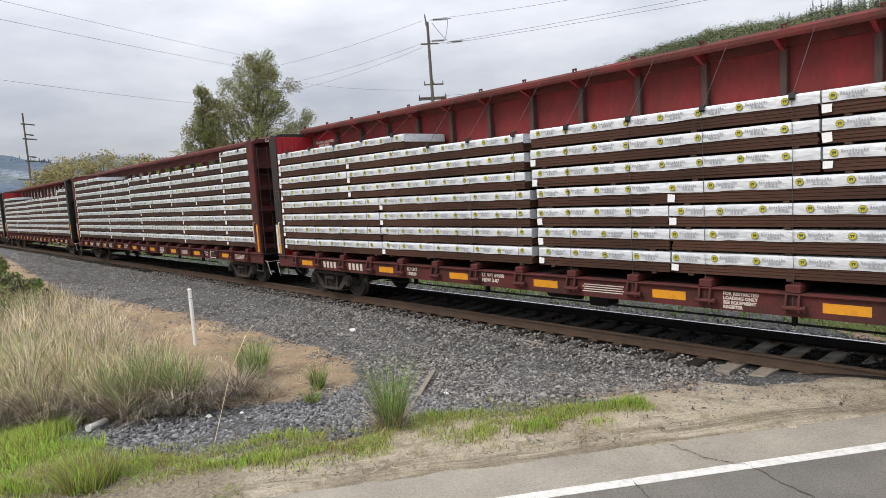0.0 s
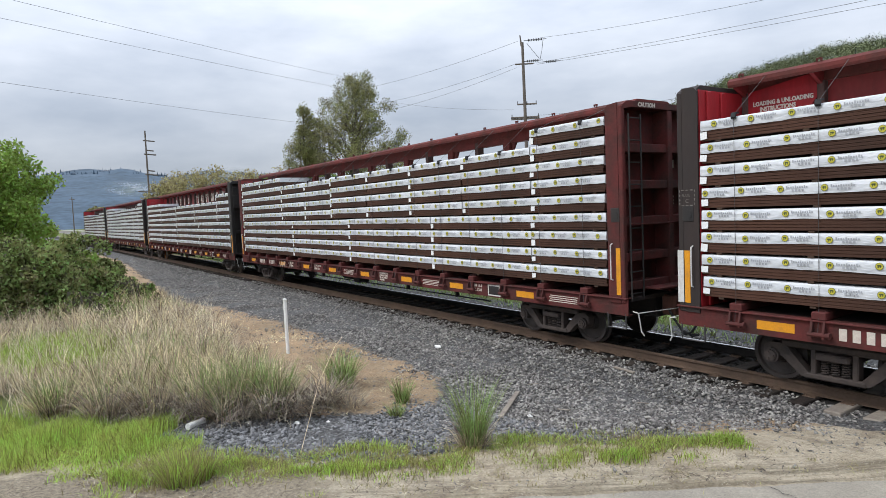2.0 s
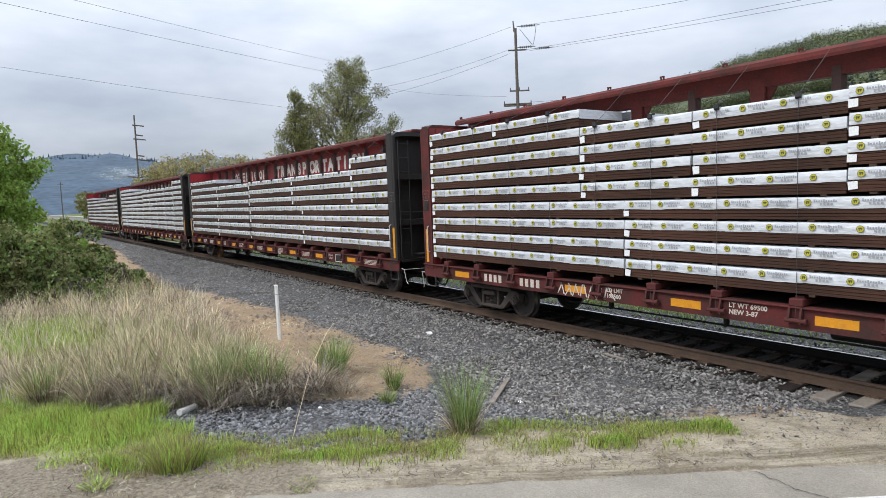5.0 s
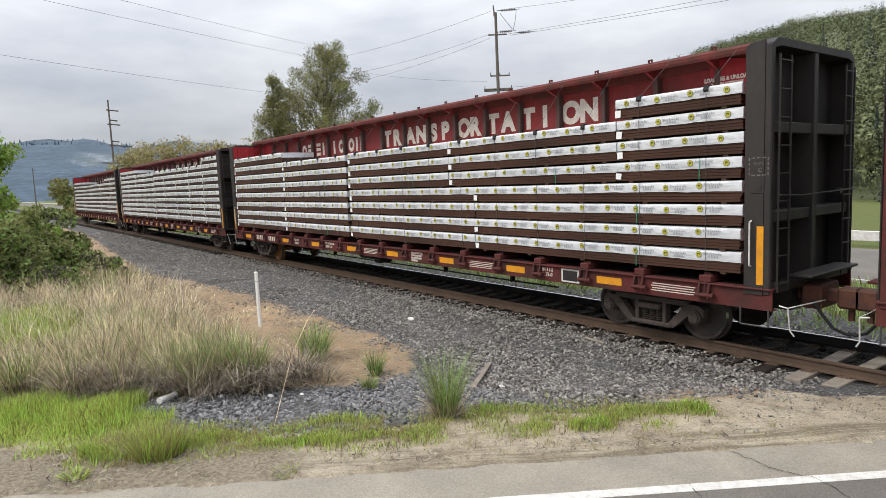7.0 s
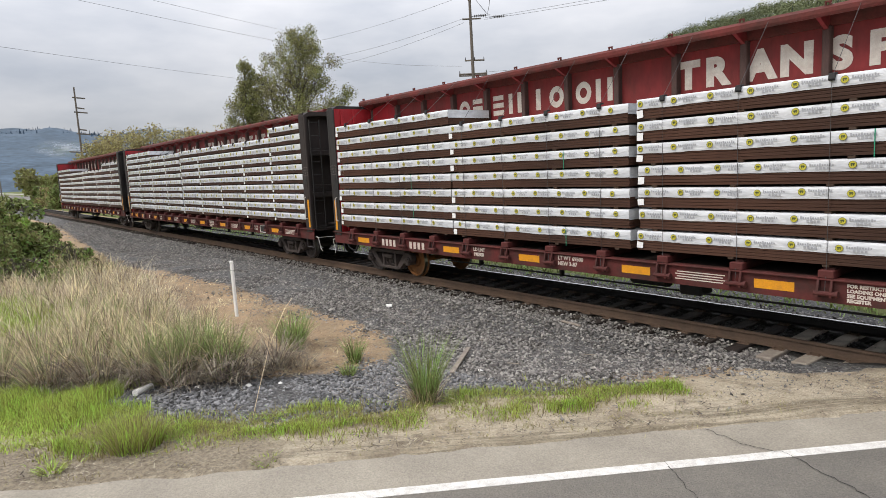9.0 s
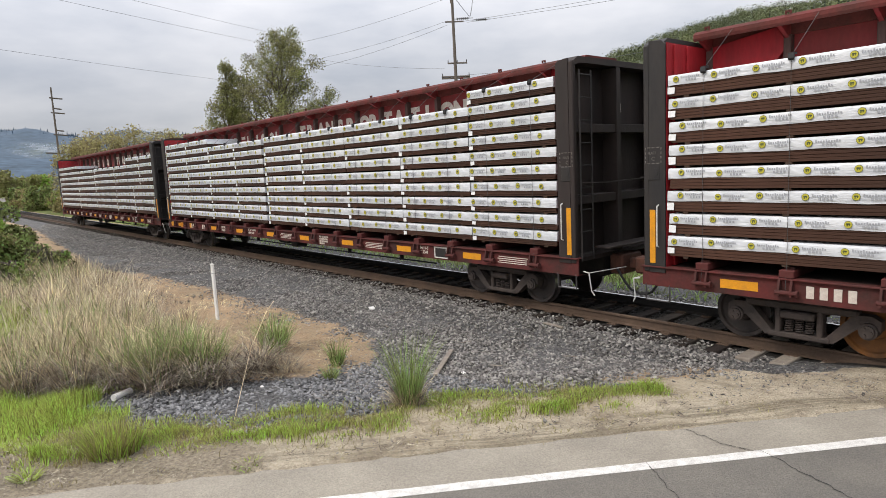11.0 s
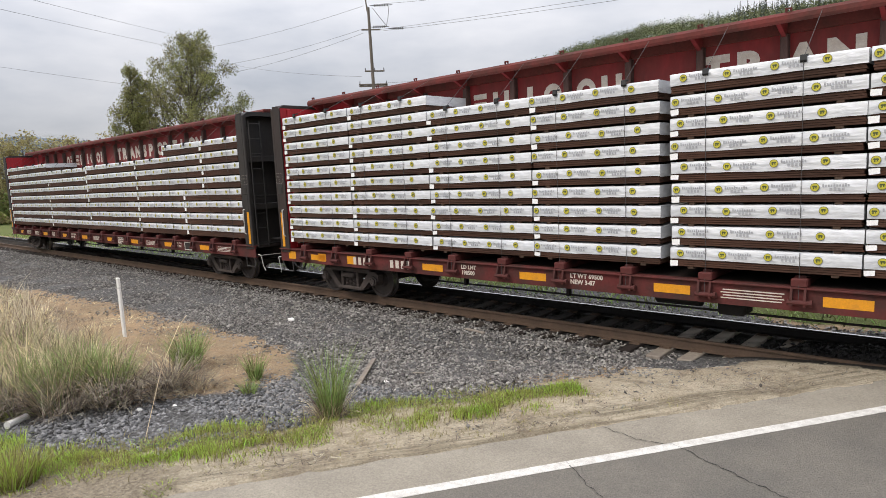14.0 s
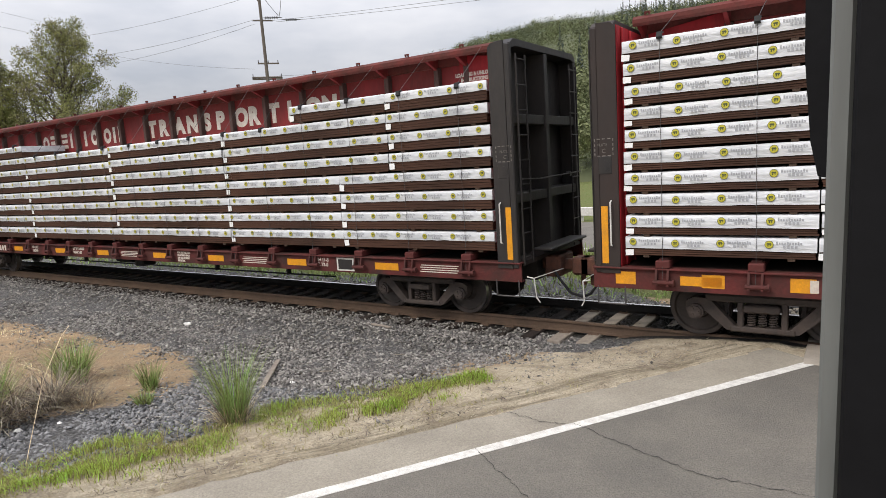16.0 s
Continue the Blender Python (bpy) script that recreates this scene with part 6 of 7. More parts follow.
def shrub(x, y, size, seed, leaf_mat, label, leaves, leaf_size, name="bramble_bush", group="bramble thicket", stems=60, clumps=90):
    """A mound of arching stems covered with leaf clumps."""
    rnd, rs = random.Random(seed), np.random.RandomState(seed)
    z0 = float(ground_z(np.float64(x), np.float64(y))) - 0.05
    m, cs = Mesh(), []
    sx, sy, sz = size
    for i in range(clumps):
        a, e = rnd.uniform(0, 2 * math.pi), rnd.uniform(0.0, 1.0)
        k = rnd.uniform(0.62, 1.0)
        lump = 1 + 0.22 * math.sin(3 * a + seed) + 0.15 * math.sin(5 * a + 2 * seed)
        el = math.asin(e)
        cs.append((sx * k * lump * math.cos(a) * math.cos(el), sy * k * lump * math.sin(a) * math.cos(el), max(0.15, sz * k * math.sin(el) * lump)))
    for i in range(stems):
        c = cs[rnd.randrange(len(cs))]
        b = (c[0] * 0.35 + rnd.gauss(0, 0.3), c[1] * 0.35 + rnd.gauss(0, 0.3), 0)
        mid = ((b[0] + c[0]) / 2, (b[1] + c[1]) / 2, c[2] * 1.05 + 0.15)
        end = (c[0] * 1.12, c[1] * 1.12, c[2] * 0.85)
        m.tube([b, mid, c, end], 0.012, 4)
    ob = thing(name, label, "bush", group, at=pose(x, y, z0))
    part("stem_tangle", m, BARK, ob, fix=False)
    c = np.array(cs)
    v, f = leaf_cloud(rs, c, rs.uniform(0.25, 0.55, len(c)) * (sz / 3 + 0.35), leaves, leaf_size)
    v[:, 2] = np.maximum(v[:, 2], 0.02)
    part("foliage", loose("foliage", v, f, leaf_mat), None, ob)
    c2 = c[rs.uniform(0, 1, len(c)) < 0.45] * 1.05
    v, f = leaf_cloud(rs, c2, rs.uniform(0.15, 0.42, len(c2)) * (sz / 3 + 0.35), int(leaves * 0.22), leaf_size * 0.9)
    v[:, 2] = np.maximum(v[:, 2], 0.02)
    part("young_foliage", loose("young_foliage", v, f, LEAF_RUST if sz < 1.0 else LEAF_OLIVE if leaf_mat is not LEAF_RUST else LEAF_FRESH), None, ob, "lighter young leaves")


def build_plants():
    shrub(-28.5, -10.2, (3.2, 3.4, 2.6), 1, LEAF_BRAMBLE, "dense dull green bramble mound", 26000, 0.115)
    shrub(-32.0, -8.7, (3.4, 2.8, 2.3), 2, LEAF_BRAMBLE, "dense green bramble mound beside the track", 16000, 0.125)
    shrub(-26.0, -12.6, (2.6, 3.0, 2.9), 3, LEAF_BRAMBLE, "tall tangled bramble mound", 22000, 0.115)
    shrub(-37.5, -9.3, (3.5, 2.6, 2.4), 4, LEAF_FRESH, "fresh green thicket along the track", 12000, 0.16)
    shrub(-27.2, -7.0, (1.6, 1.5, 0.95), 5, LEAF_BRAMBLE, "low bramble runners with bare stems", 2600, 0.10, stems=120, clumps=50)
    shrub(-24.6, -8.6, (1.6, 1.3, 0.9), 6, LEAF_BRAMBLE, "low bramble with dry stems", 4200, 0.10, stems=120, clumps=50)
    shrub(-46.0, -9.6, (5, 3, 2.8), 7, LEAF_FRESH, "fresh green thicket along the track", 9000, 0.2)
    tree(-36.2, -11.3, 7.1, 3.3, 21, LEAF_FRESH, "leafy young maple in fresh green leaf", 17000, 0.15, 0.5, limbs=24, group="maples", trunk_share=0.15)
    tree(-40.5, -12.0, 7.2, 3.3, 22, LEAF_FRESH, "leafy young maple in fresh green leaf", 9000, 0.22, 0.8, limbs=16, group="maples", trunk_share=0.15)
    tree(-32.0, -14.7, 6.6, 3.1, 23, LEAF_FRESH, "leafy young maple above the brambles", 12000, 0.17, 0.6, limbs=16, group="maples", trunk_share=0.15)
    tree(-62.9, 20.4, 18.4, 8.4, 31, LEAF_OLIVE, "tall cottonwood in thin olive spring leaf", 46000, 0.125, 0.72, limbs=44, group="cottonwoods", trunk_share=0.14, cone=0.85, steep=6, twigs=0.8)
    tree(-65.0, 16.0, 15.8, 3.0, 32, LEAF_OLIVE, "slender cottonwood in thin olive spring leaf", 20000, 0.125, 0.6, limbs=30, group="cottonwoods", trunk_share=0.14, cone=0.25, steep=22, twigs=0.75)
    tree(-63.0, 17.6, 8.4, 3.4, 33, LEAF_FRESH, "low bushy cottonwood sapling in fresh leaf", 7000, 0.17, 0.6, limbs=15, group="cottonwoods")
    tree(-67.5, 15.6, 7.6, 3.6, 34, LEAF_FRESH, "low bushy tree in yellow-green leaf", 8000, 0.26, 0.8, limbs=14, group="cottonwoods")
    for i, (x, y, h, r) in enumerate(((-99, 12.0, 10.0, 5), (-98, 15.5, 10.6, 5), (-97, 19.5, 9.8, 5), (-96, 23.5, 9.2, 5))):
        tree(x, y, h, r, 41 + i, LEAF_RUST, "small tree in rusty spring leaf", 4200, 0.24, 0.9, limbs=13, group="rusty trees")
    for i in range(16):
        x, y = -150 - 12 * (i % 5), -30 + 5.5 * i
        if abs(y) < 6:
            continue
        tree(x, y, 4.2 + (i * 37 % 5) * 0.6, 4.4, 61 + i, LEAF_OLIVE if i % 3 else LEAF_FRESH, "distant hedgerow tree in spring leaf", 1200, 0.6, 1.2, limbs=10, group="hedgerow trees", depth=1)
    for i, (x, y, sz) in enumerate(((-104.0, 4.9, (4.0, 2.0, 3.4)), (-113.0, 4.6, (4.5, 2.0, 3.0)), (-122.0, 4.8, (5.0, 2.2, 3.2)), (-86.0, 6.6, (3.2, 2.6, 3.6)), (-89.0, 9.4, (3.2, 3.0, 3.0)), (-92.0, 7.2, (3.2, 2.8, 4.6)), (-96.0, 13.0, (4.0, 3.6, 3.4)), (-95.0, 18.0, (4.0, 3.6, 3.2)))):
        shrub(x, y, sz, 120 + i, LEAF_RUST if i % 2 else LEAF_BRAMBLE, "tall brown-green thicket beside the track", 7000, 0.24, "thicket", "trackside thickets", 40, 80)
    for i, (x, y, h) in enumerate(((-87.5, 6.2, 8.6), (-91.0, 8.8, 9.2))):
        tree(x, y, h, 3.0, 140 + i, LEAF_RUST, "slim tree in thin rusty spring leaf", 3600, 0.22, 0.8, limbs=13, group="rusty trees")
    rnd = random.Random(9)
    for i in range(9):
        x = -30 + i * 6.5
        if -7 < x < 14:
            continue
        shrub(x, 8.2 + rnd.uniform(-1, 1), (1.5, 1.0, 0.8), 80 + i, LEAF_FRESH, "low green bush on the verge", 1800, 0.12, "verge_bush", "verge bushes", 20, 30)


build_plants()


# ---- hills ----
def hill(name, az, el, near, far, mat, label, seed, rough):
    """A ridge seen from the crossing: elevation angles over bearings (degrees left of the road's view)."""
    def height(A, R):
        e = np.interp(A, az, el)
        t = np.clip((R - near) / (far - near), 0, 1)
        z = -1 + (3.9 + far * np.tan(np.radians(e))) * (t ** 0.85)
        bumps = np.array([noise.noise(Vector((a * 0.35, r * 0.012, seed))) for a, r in zip(A.ravel(), R.ravel())]).reshape(A.shape)
        z = z + bumps * rough * t
        z = np.where(R > far, z - (R - far) * 0.12, z)
        return z
    angs = np.arange(az[0], az[-1] + 0.01, 0.75)
    rads = np.concatenate([np.linspace(near, far, 16), [far * 1.2, far * 1.6]])
    A, R = np.meshgrid(angs, rads, indexing="ij")
    Z = height(A, R)
    v = np.stack([-R * np.sin(np.radians(A)), -10.69 + R * np.cos(np.radians(A)), Z], -1).reshape(-1, 3)
    i = np.arange(A.size).reshape(A.shape)
    f = np.stack([i[:-1, :-1], i[:-1, 1:], i[1:, 1:], i[1:, :-1]], -1).reshape(-1, 4)
    ob = new(name, loose(name, v, f, mat))
    ob.data.polygons.foreach_set("use_smooth", [True] * len(f))
    tagged(ob, label, "hill", kind="structure")
    return height


def build_hills():
    near_h = hill("hill_near", [-75, -40, -10, 5, 15, 21, 27, 31, 34, 36, 38, 40, 45, 52], [5, 8.6, 10.2, 10.3, 10.3, 10.2, 9.7, 8.8, 7.9, 6.7, 4.6, 2.2, 0.8, 0.3], 75, 430, HILL_NEAR, "steep wooded hillside with oaks and firs", 3, 6)
    # the far ridge takes its haze from its blue material
    hill("hill_far", [52, 58, 64, 70, 75, 78, 82, 86, 92, 100, 115, 135], [1.0, 2.6, 3.2, 3.6, 4.1, 3.7, 4.25, 4.1, 3.4, 3.6, 3.0, 2.0], 600, 1700, HILL_FAR, "distant forested ridge with blue haze put into its colour", 8, 12)
    rs = np.random.RandomState(5)
    cl, cf = [], []
    n = 2500
    A, R = rs.uniform(-8, 41, n), 72 + 362 * rs.uniform(0, 1, n) ** 0.8
    R[:500] = rs.uniform(70, 125, 500)
    R = np.where(A > 22, np.maximum(R, 150), R)
    Z = near_h(A, R)
    x, y = -R * np.sin(np.radians(A)), -10.69 + R * np.cos(np.radians(A))
    fir = rs.uniform(0, 1, n) < np.interp(A, [-24, 8, 16, 20, 24], [0.4, 0.32, 0.22, 0.06, 0.0])
    for k in range(n):
        q = 330 if R[k] < 130 else 230 if R[k] < 210 else 170
        u = rs.normal(0, 1, (q, 3))
        u /= np.linalg.norm(u, axis=1)[:, None]
        if fir[k]:
            h = rs.uniform(7, 12.5)
            t = rs.uniform(0.03, 1, q)
            u[:, 2] = 0.55
            u /= np.linalg.norm(u, axis=1)[:, None]
            r = (1 - t) * h * 0.17 * rs.uniform(0.55, 1, q)
            c = np.stack([x[k] + r * u[:, 0], y[k] + r * u[:, 1], Z[k] + t * h], 1)
            s = 0.30 + 0.06 * h * (1.05 - t)
        else:
            h = rs.uniform(3.5, 8.5) if A[k] < 22 or R[k] > 230 else rs.uniform(2.2, 4.6)
            lump = 1 + 0.3 * np.sin(u[:, 0] * 5 + k) * np.sin(u[:, 1] * 6 + 2 * k) + 0.2 * np.sin(u[:, 2] * 7 + 3 * k)
            c = np.array([x[k], y[k], Z[k] + h * 0.56]) + u * np.array([h * 0.5, h * 0.5, h * 0.42]) * (rs.uniform(0.62, 1.0, q) * lump)[:, None]
            s = rs.uniform(0.06, 0.13, q) * h
        # sprays of leaves lie about square to the crown's surface
        w = u + rs.normal(0, 0.38, (q, 3))
        e = np.cross(w, rs.normal(0, 1, (q, 3)))
        e /= np.linalg.norm(e, axis=1)[:, None] + 1e-6
        g = np.cross(w / np.linalg.norm(w, axis=1)[:, None], e)
        s = s[:, None] * (0.32 if R[k] < 130 else 0.36 if R[k] < 210 else 0.42)
        (cf if fir[k] else cl).append(np.stack([c + e * s, c - e * s * 0.5 + g * s * 0.9, c - e * s * 0.6 - g * s * 0.8], 1).reshape(-1, 3))
    for name, cs, mat, label in (("hill_oaks", cl, LEAF_FAR, "far oak woods covering the hillside"), ("hill_firs", cf, LEAF_CONIFER, "far dark firs on the hillside")):
        v = np.concatenate(cs)
        f = np.arange(len(v)).reshape(-1, 3)
        tagged(new(name, loose(name, v, f, mat)), label, "woods", kind="stuff")
    # jagged treeline on the far ridge, in the same haze-blue colour
    vs = []
    for k in range(1500):
        a, r = rs.uniform(60, 110), rs.uniform(1450, 1750)
        e = np.interp(a, [52, 58, 64, 70, 75, 78, 82, 86, 92, 100, 115], [1.0, 2.6, 3.2, 3.6, 4.1, 3.7, 4.25, 4.1, 3.4, 3.6, 3.0])
        z = 2 + 1700 * math.tan(math.radians(e)) - 6 - (1750 - r) * 0.1
        h = rs.uniform(4, 20)
        x0, y0 = -r * math.sin(math.radians(a)), -10.69 + r * math.cos(math.radians(a))
        px, py = math.cos(math.radians(a)), math.sin(math.radians(a))
        vs.append([(x0 - px * 6, y0 - py * 6, z - 20), (x0 + px * 6, y0 + py * 6, z - 20), (x0, y0, z + h)])
    v = np.array(vs).reshape(-1, 3)
    tagged(new("ridge_trees", loose("ridge_trees", v, np.arange(len(v)).reshape(-1, 3), HILL_FAR)), "far trees along the ridge, coloured blue for haze", "woods", kind="stuff")


build_hills()


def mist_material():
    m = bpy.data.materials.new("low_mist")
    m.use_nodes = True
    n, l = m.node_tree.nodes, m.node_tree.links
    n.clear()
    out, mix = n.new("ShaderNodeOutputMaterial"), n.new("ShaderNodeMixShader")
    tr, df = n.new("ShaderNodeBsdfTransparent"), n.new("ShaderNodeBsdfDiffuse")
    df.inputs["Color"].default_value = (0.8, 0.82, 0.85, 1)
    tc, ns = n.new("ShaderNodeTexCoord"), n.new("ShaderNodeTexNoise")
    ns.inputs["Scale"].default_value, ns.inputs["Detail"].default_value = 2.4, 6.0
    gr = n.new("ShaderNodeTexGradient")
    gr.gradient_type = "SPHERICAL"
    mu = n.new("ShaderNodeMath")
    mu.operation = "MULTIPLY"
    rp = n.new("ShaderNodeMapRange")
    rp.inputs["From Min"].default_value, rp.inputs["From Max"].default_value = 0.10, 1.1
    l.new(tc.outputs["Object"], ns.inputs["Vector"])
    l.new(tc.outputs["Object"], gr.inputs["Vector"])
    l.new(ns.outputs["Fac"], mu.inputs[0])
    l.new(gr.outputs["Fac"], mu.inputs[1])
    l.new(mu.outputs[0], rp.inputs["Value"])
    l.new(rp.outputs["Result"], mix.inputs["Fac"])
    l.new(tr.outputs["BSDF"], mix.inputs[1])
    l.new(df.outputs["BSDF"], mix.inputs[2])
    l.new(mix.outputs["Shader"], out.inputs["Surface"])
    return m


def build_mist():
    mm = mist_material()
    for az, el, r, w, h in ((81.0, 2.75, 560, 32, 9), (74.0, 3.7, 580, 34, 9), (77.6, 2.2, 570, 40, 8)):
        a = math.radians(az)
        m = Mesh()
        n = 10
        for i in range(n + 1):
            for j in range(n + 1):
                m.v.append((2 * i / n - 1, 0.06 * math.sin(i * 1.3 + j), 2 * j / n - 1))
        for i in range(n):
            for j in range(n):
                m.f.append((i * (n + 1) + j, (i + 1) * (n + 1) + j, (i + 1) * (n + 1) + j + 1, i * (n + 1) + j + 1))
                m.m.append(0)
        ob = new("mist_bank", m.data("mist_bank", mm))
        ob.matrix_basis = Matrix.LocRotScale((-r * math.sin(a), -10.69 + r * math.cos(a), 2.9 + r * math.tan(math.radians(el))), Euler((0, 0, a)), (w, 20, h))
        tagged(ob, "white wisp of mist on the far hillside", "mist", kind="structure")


build_mist()


# ---- power line ----
def build_power_line():
    def pole(x, y, top, lean, label):
        ob = thing("utility_pole", label, "utility pole", "wooden power poles", at=pose(x, y, -0.8, lean[0], lean[1], 0))
        part("shaft", Mesh().cyl((0, 0, 0), (0, 0, top + 0.8), 0.20, 0.12, n=12), POLE, ob)
        return ob
    p = pole(-44.35, 29.9, 18.0, (0, -0.6), "weathered wooden power pole with crossarms")
    ax = Vector((0.70, 0.72, 0))
    z = 18.8
    part("top_pin", Mesh().cyl((-0.1, -0.05, z - 0.3), (-0.18, -0.1, z + 0.7), 0.09, 0.05, n=8), POLE, p)
    for h, a, b in ((16.85, -0.75, 0.95), (13.15, -0.7, 1.1), (11.95, -1.3, 1.3), (11.8, -1.3, 1.3)):
        q = Mesh()
        pa, pb = ax * a + Vector((0, 0, h)), ax * b + Vector((0, 0, h - 0.05))
        q.cyl(pa, pb, 0.075, n=6)
        part("crossarm", q, POLE, p)
        for t in (0.03, 0.5, 0.97) if h < 14 else ():
            c = pa.lerp(pb, t)
            part("insulator", Mesh().cyl(c, c + Vector((0, 0, 0.30)), 0.05, 0.03, n=8), INSULATOR, p)
    for a, b, h in ((0.55, 1.9, 18.95), (0.35, 1.5, 17.05), (2.1, 3.1, 16.85)):
        q = Mesh()
        for k in range(6):
            c0, c1 = ax * (a + (b - a) * k / 6), ax * (a + (b - a) * (k + 0.55) / 6)
            q.cyl(c0 + Vector((0, 0, h)), c1 + Vector((0, 0, h)), 0.13, 0.09, n=8)
        q.cyl(ax * (a - 0.4) + Vector((0, 0, h)), ax * (b + 0.3) + Vector((0, 0, h)), 0.03, n=6)
        part("strain_insulator", q, INSULATOR, p, "dark disc insulator string")
    jw = Mesh().tube([ax * 1.9 + Vector((0, 0, 18.9)), ax * 1.75 + Vector((0, 0, 17.9)), ax * 1.55 + Vector((0, 0, 17.1))], 0.025, 5)
    jw.tube([ax * 0.4 + Vector((0, 0, 18.7)), ax * 0.9 + Vector((0, 0, 18.0)), ax * 1.5 + Vector((0, 0, 17.2))], 0.025, 5)
    part("jumper_wire", jw, WIRE, p)
    f = pole(-123.0, 10.9, 19.0, (0, 0), "slim wooden power pole with side arms")
    for h, a, b in ((18.1, -0.4, 1.5), (15.7, -0.4, 1.6), (16.4, 0.0, 1.2), (12.1, -0.4, 1.7), (12.8, 0.0, 1.2), (9.1, -1.8, 0.6)):
        part("side_arm", Mesh().cyl((0, a, h), (0, b, h - 0.15), 0.12, n=6), POLE, f)
    for x, y, t in ((-74.9, 28.1, 17.0), (-205, -12, 11), (-240, 8, 12)):
        g = pole(x, y, t, (0, 0), "weathered wooden power pole far down the line")
        part("crossarm", Mesh().cyl((-0.6, -0.8, t), (0.6, 0.8, t), 0.09, n=6), POLE, g)

    def at(az, el, r):
        a, e = math.radians(az), math.radians(el)
        return Vector((-r * math.sin(a), -10.69 + r * math.cos(a), 2.87 + r * math.tan(e)))
    spans = (((86.73, 10.64, 62), (68.78, 8.26, 84), 1.0, 0.15), ((82.45, 14.5, 56), (64.11, 11.02, 82), 1.2, 0.05), ((77.37, 14.92, 60), (63.81, 11.93, 82), 1.6, 0.05),
             ((45.28, 12.33, 60), (30.82, 13.45, 50), 0.1, 1.8), ((45.6, 12.45, 60), (31.5, 13.75, 50), 0.1, 1.8), ((46.1, 14.37, 60), (42.37, 14.7, 57), 0.1, 5.0),
             ((48.06, 14.22, 60), (60.47, 11.22, 80), 0.0, 0.15), ((48.42, 12.34, 60), (59.57, 9.8, 78), 0.0, 0.15), ((48.24, 12.05, 60), (59.11, 9.18, 78), 0.0, 0.15),
             ((48.6, 8.5, 61), (58.5, 9.6, 90), 0.0, 0.2), ((46.6, 7.9, 60), (40.0, 8.4, 57), 0.0, 1.5))
    for a, b, e0, e1 in spans:
        p0, p1 = at(*a), at(*b)
        q0, q1 = p0 - (p1 - p0) * e0, p1 + (p1 - p0) * e1
        pts = [q0.lerp(q1, k / 12) - Vector((0, 0, 0.35 * 4 * (k / 12) * (1 - k / 12))) for k in range(13)]
        wire = Mesh()
        n = 5
        for p in pts:
            wire.v += [tuple(p + Vector((0.010 * math.cos(k * 1.2566), 0.010 * math.cos(k * 1.2566), 0.014 * math.sin(k * 1.2566)))) for k in range(n)]
        for i in range(len(pts) - 1):
            wire.f += [(i * n + k, i * n + (k + 1) % n, (i + 1) * n + (k + 1) % n, (i + 1) * n + k) for k in range(n)]
            wire.m += [0] * n
        tagged(new("power_wire", wire.data("power_wire", WIRE)), "thin dark overhead power wire", "wire", "overhead wires")


build_power_line()


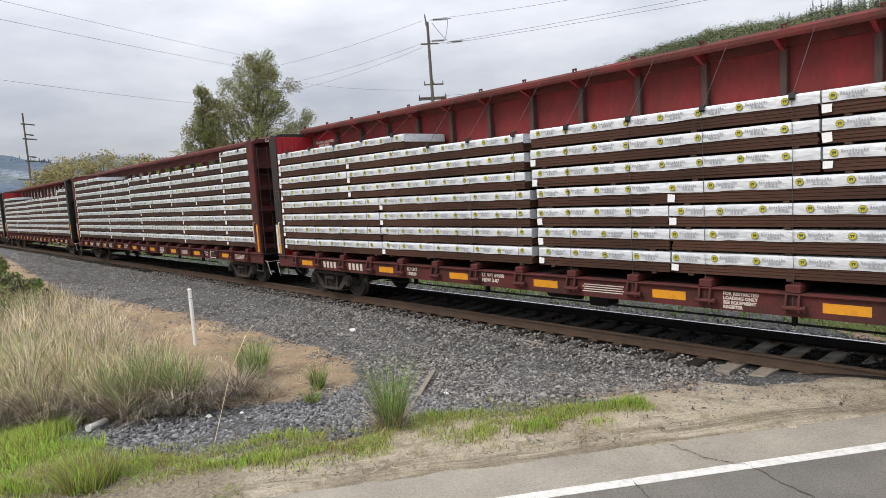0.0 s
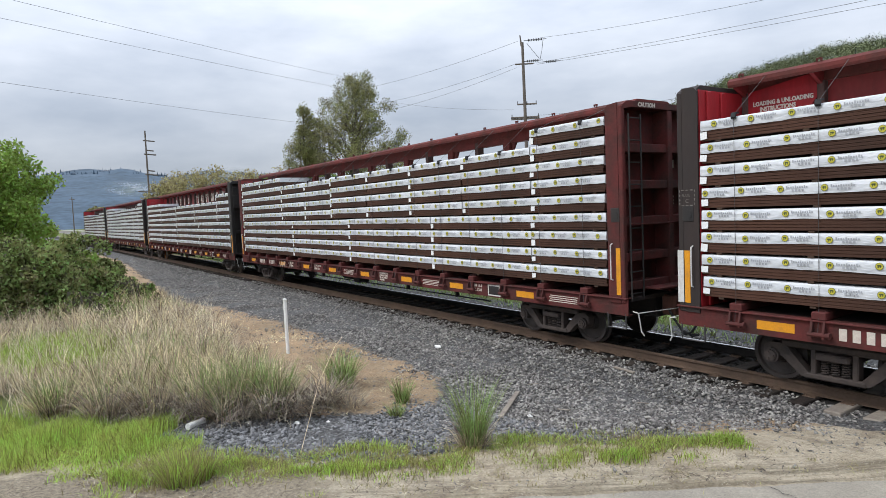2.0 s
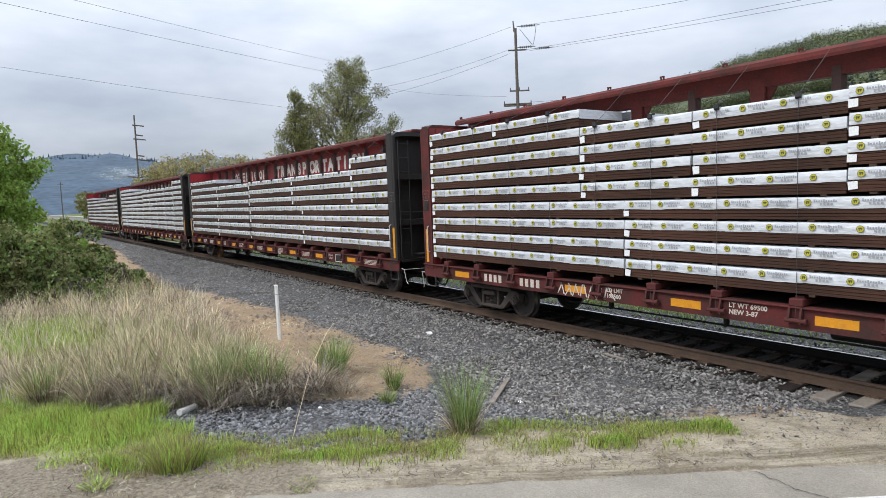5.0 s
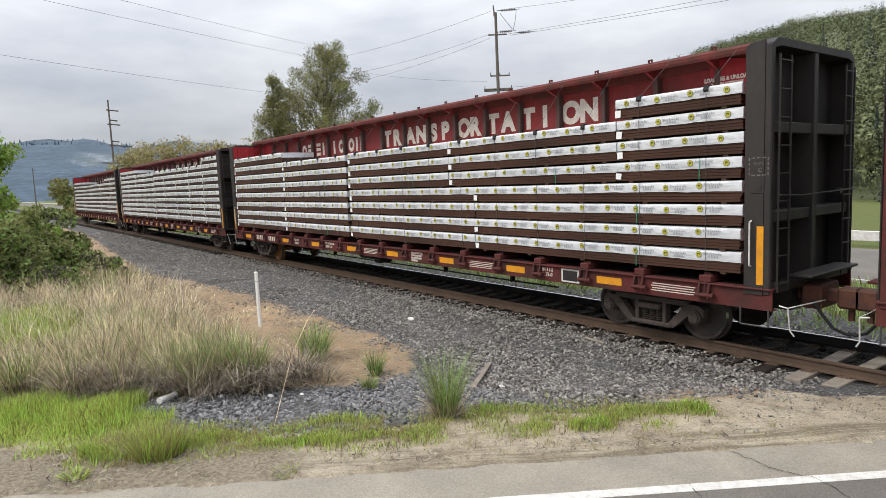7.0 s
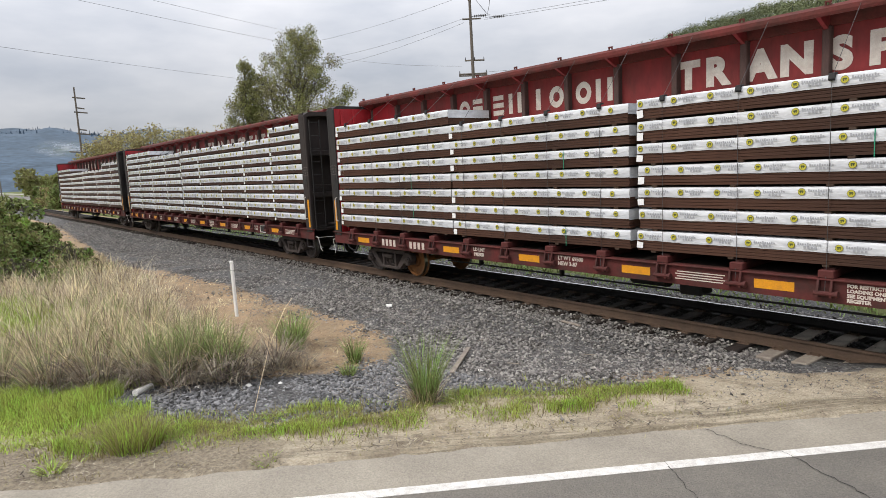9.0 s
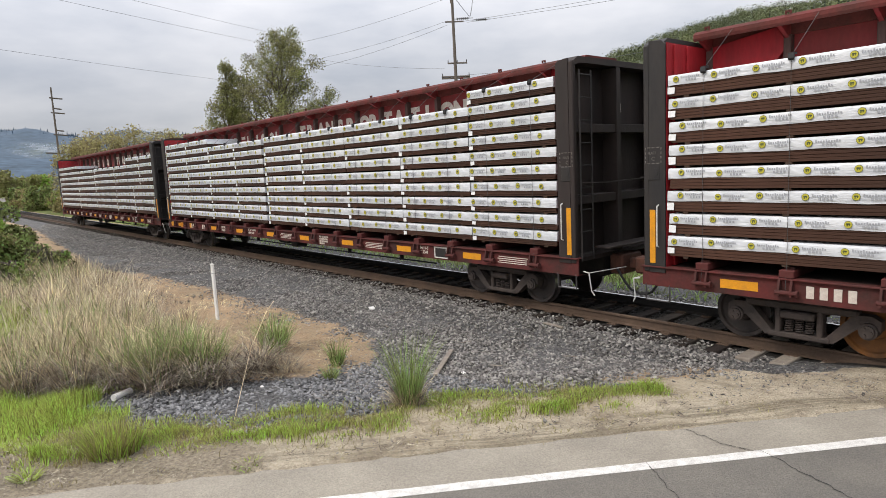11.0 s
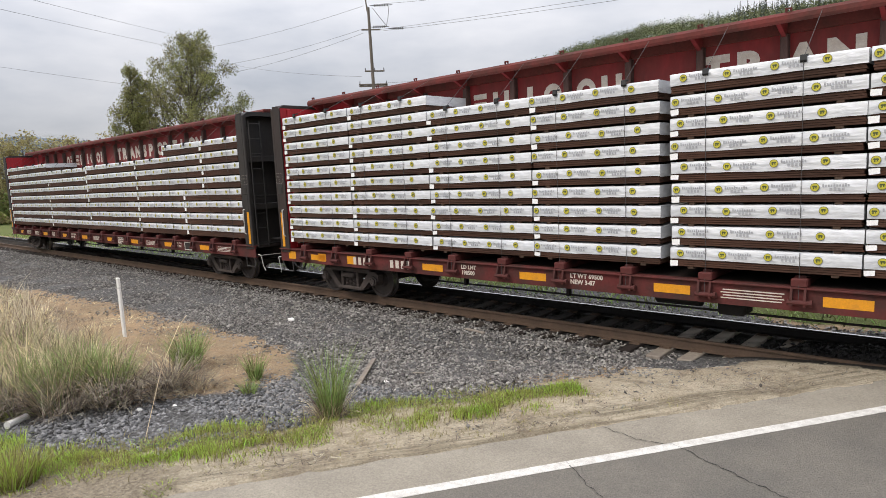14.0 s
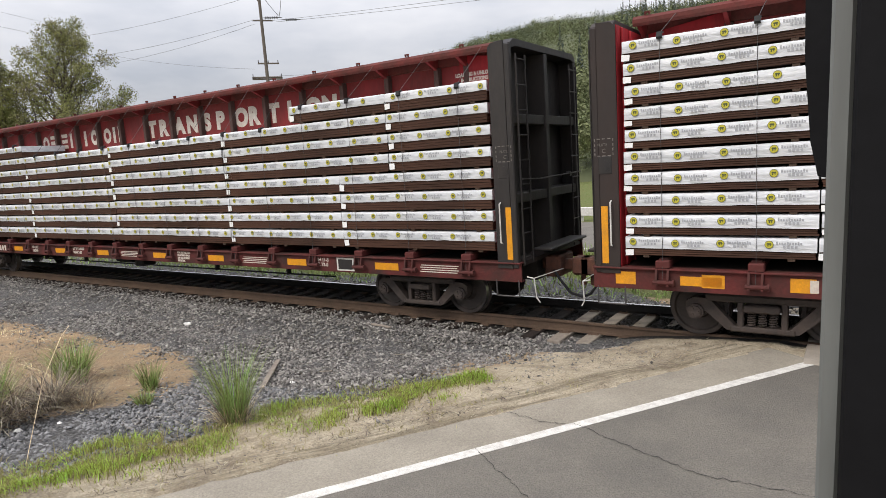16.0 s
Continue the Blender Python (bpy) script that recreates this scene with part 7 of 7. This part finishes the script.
# ---- small things on the ground ----
def build_small():
    z = float(ground_z(-14.63, -5.28))
    po = thing("marker_post", "white plastic marker post in bare soil", "marker post", at=pose(-14.63, -5.28, z - 0.1, 0, -1.0, 0))
    part("shaft", Mesh().cbox(-0.055, 0.055, -0.03, 0.03, 0, 1.41, 0.015), POST, po)
    part("cap", Mesh().cbox(-0.06, 0.06, -0.035, 0.035, 1.38, 1.44, 0.02), POST, po)
    part("band", Mesh().box(-0.057, 0.057, -0.032, 0.032, 1.21, 1.215), BLACK, po)

    def plank(a, b, w, t, mat, name, label):
        a, b = Vector((*a, float(ground_z(*a)) + 0.03)), Vector((*b, float(ground_z(*b)) + 0.03))
        d = (b - a)
        q = d.to_track_quat("X", "Z").to_matrix().to_4x4()
        m = Mesh().cbox(0, d.length, -w / 2, w / 2, -t / 2, t / 2, 0.006)
        ob = new(name, m.data(name, mat))
        ob.matrix_basis = Matrix.Translation(a) @ q
        tagged(ob, label, "debris", "litter beside the track")
    plank((-8.42, -3.41), (-7.36, -4.68), 0.085, 0.03, TIE_PALE, "wood_lath", "weathered grey wooden lath lying on ballast")
    plank((-7.8, -1.55), (-7.3, -1.62), 0.07, 0.03, TIE_PALE, "wood_scrap", "short pale board scrap on ballast")
    za, zb = float(ground_z(-10.22, -8.58)) + 0.06, float(ground_z(-10.48, -8.27)) + 0.07
    tu = Mesh().cyl((-10.22, -8.58, za), (-10.46, -8.29, zb), 0.05, 0.045, n=14).cyl((-10.46, -8.29, zb), (-10.48, -8.27, zb), 0.054, 0.03, n=14)
    tagged(new("white_tube", tu.data("white_tube", POST)), "white plastic tube scrap on gravel", "debris", "litter beside the track")
    rs = np.random.RandomState(3)

    def crumple(x, y, size, label):
        """A crushed scrap: a lumpy, flattened ball."""
        m = Mesh()
        n, k = 7, 5
        vs = []
        for i in range(k + 1):
            for j in range(n):
                e, a = math.pi * (i / k - 0.5), 2 * math.pi * j / n
                r = size * rs.uniform(0.55, 1.15)
                vs.append((x + r * math.cos(e) * math.cos(a) * 1.4, y + r * math.cos(e) * math.sin(a), float(ground_z(x, y)) + size * 0.45 + 0.5 * r * math.sin(e)))
        m.add(vs, [(i * n + j, i * n + (j + 1) % n, (i + 1) * n + (j + 1) % n, (i + 1) * n + j) for i in range(k) for j in range(n)])
        tagged(new("paper_scrap", m.data("paper_scrap", POST)), label, "debris", "litter beside the track")
    crumple(-12.48, -2.36, 0.085, "crumpled white paper scrap on ballast")
    crumple(-9.35, -7.15, 0.055, "small white scrap on gravel")
    crumple(-9.08, -6.74, 0.04, "small white scrap on gravel")
    crumple(-9.96, -7.73, 0.05, "small white scrap on gravel")
    crumple(-7.15, -4.28, 0.04, "small white scrap on ballast")
    crumple(-12.4, -9.85, 0.085, "white scrap in the grass")
    rnd = random.Random(31)
    for k in range(9):
        x, y = rnd.uniform(-14, -4), rnd.uniform(-4, -1.7)
        a = rnd.uniform(0, 3)
        plank((x, y), (x + 0.22 * math.cos(a), y + 0.22 * math.sin(a)), 0.02, 0.012, TIE_PALE, "wood_splinter", "pale wood splinter on ballast")
    m = Mesh().cbox(-500, 500, 20.6, 20.75, -0.5, -0.05, 0.02)
    for k in range(40):
        m.box(-80 + k * 4 - 0.06, -80 + k * 4 + 0.06, 20.75, 20.85, -0.9, -0.1)
    tagged(new("guard_rail", m.data("guard_rail", WHITE_STEEL)), "pale guard rail beside the highway", "guard rail", kind="structure")


build_small()


# ---- the vehicle that the camera sits in: window post and outside mirror ----
def build_vehicle_post():
    v = thing("vehicle_window_post", "grey and black window post of a parked truck", "window post")
    def slab(x0, x1, y0, y1, mat, name, label):
        m = Mesh()
        za, zb = 0.0, 3.6
        sh = lambda z: -0.029 + (z - 2.517) * 0.0124
        prof = [(x0, y0), (x0 + 0.003, y0 - 0.004), (x1 - 0.003, y0 - 0.004), (x1, y0), (x1, y1), (x0, y1)]
        vs = [(p[0] + sh(za), p[1], za) for p in prof] + [(p[0] + sh(zb), p[1], zb) for p in prof]
        n = len(prof)
        m.add(vs, [(i, (i + 1) % n, n + (i + 1) % n, n + i) for i in range(n)] + [tuple(range(n)), tuple(range(2 * n - 1, n - 1, -1))])
        part(name, m, mat, v, label)
    slab(0.0, 0.019, -9.99, -9.95, GREY_TRIM, "trim_strip", "grey aluminium trim strip")
    slab(0.0195, 0.16, -10.02, -9.93, BLACK_TRIM, "seal", "black rubber window seal")
    mi = part("mirror_bracket", Mesh().cyl((-0.03, -9.43, 2.98), (0.08, -9.92, 2.98), 0.012, n=8), BLACK_TRIM, v)
    m = Mesh().prism([(-0.070, 2.86), (-0.058, 2.80), (0.03, 2.78), (0.03, 3.5), (-0.082, 3.5), (-0.080, 3.0)], "y", -9.42, -9.30)
    part("mirror_housing", m, BLACK_TRIM, mi, "black outside mirror housing")


build_vehicle_post()



def motions():
    """The train rolls by; every bundle rides on its car and every wheelset turns."""
    keys = TIMES
    for ob, car, local in MOVING:
        walk(ob, [(t, Matrix.Translation((car_x(car, t), 0, 0)) @ local) for t in keys])
    for ob, car, wx in WHEELS:
        walk(ob, [(k / 10, pose(wx, 0, 0.418, 0, math.degrees((car_x(car, k / 10) - car_x(car, 0)) / 0.418), 0)) for k in range(161)])


motions()
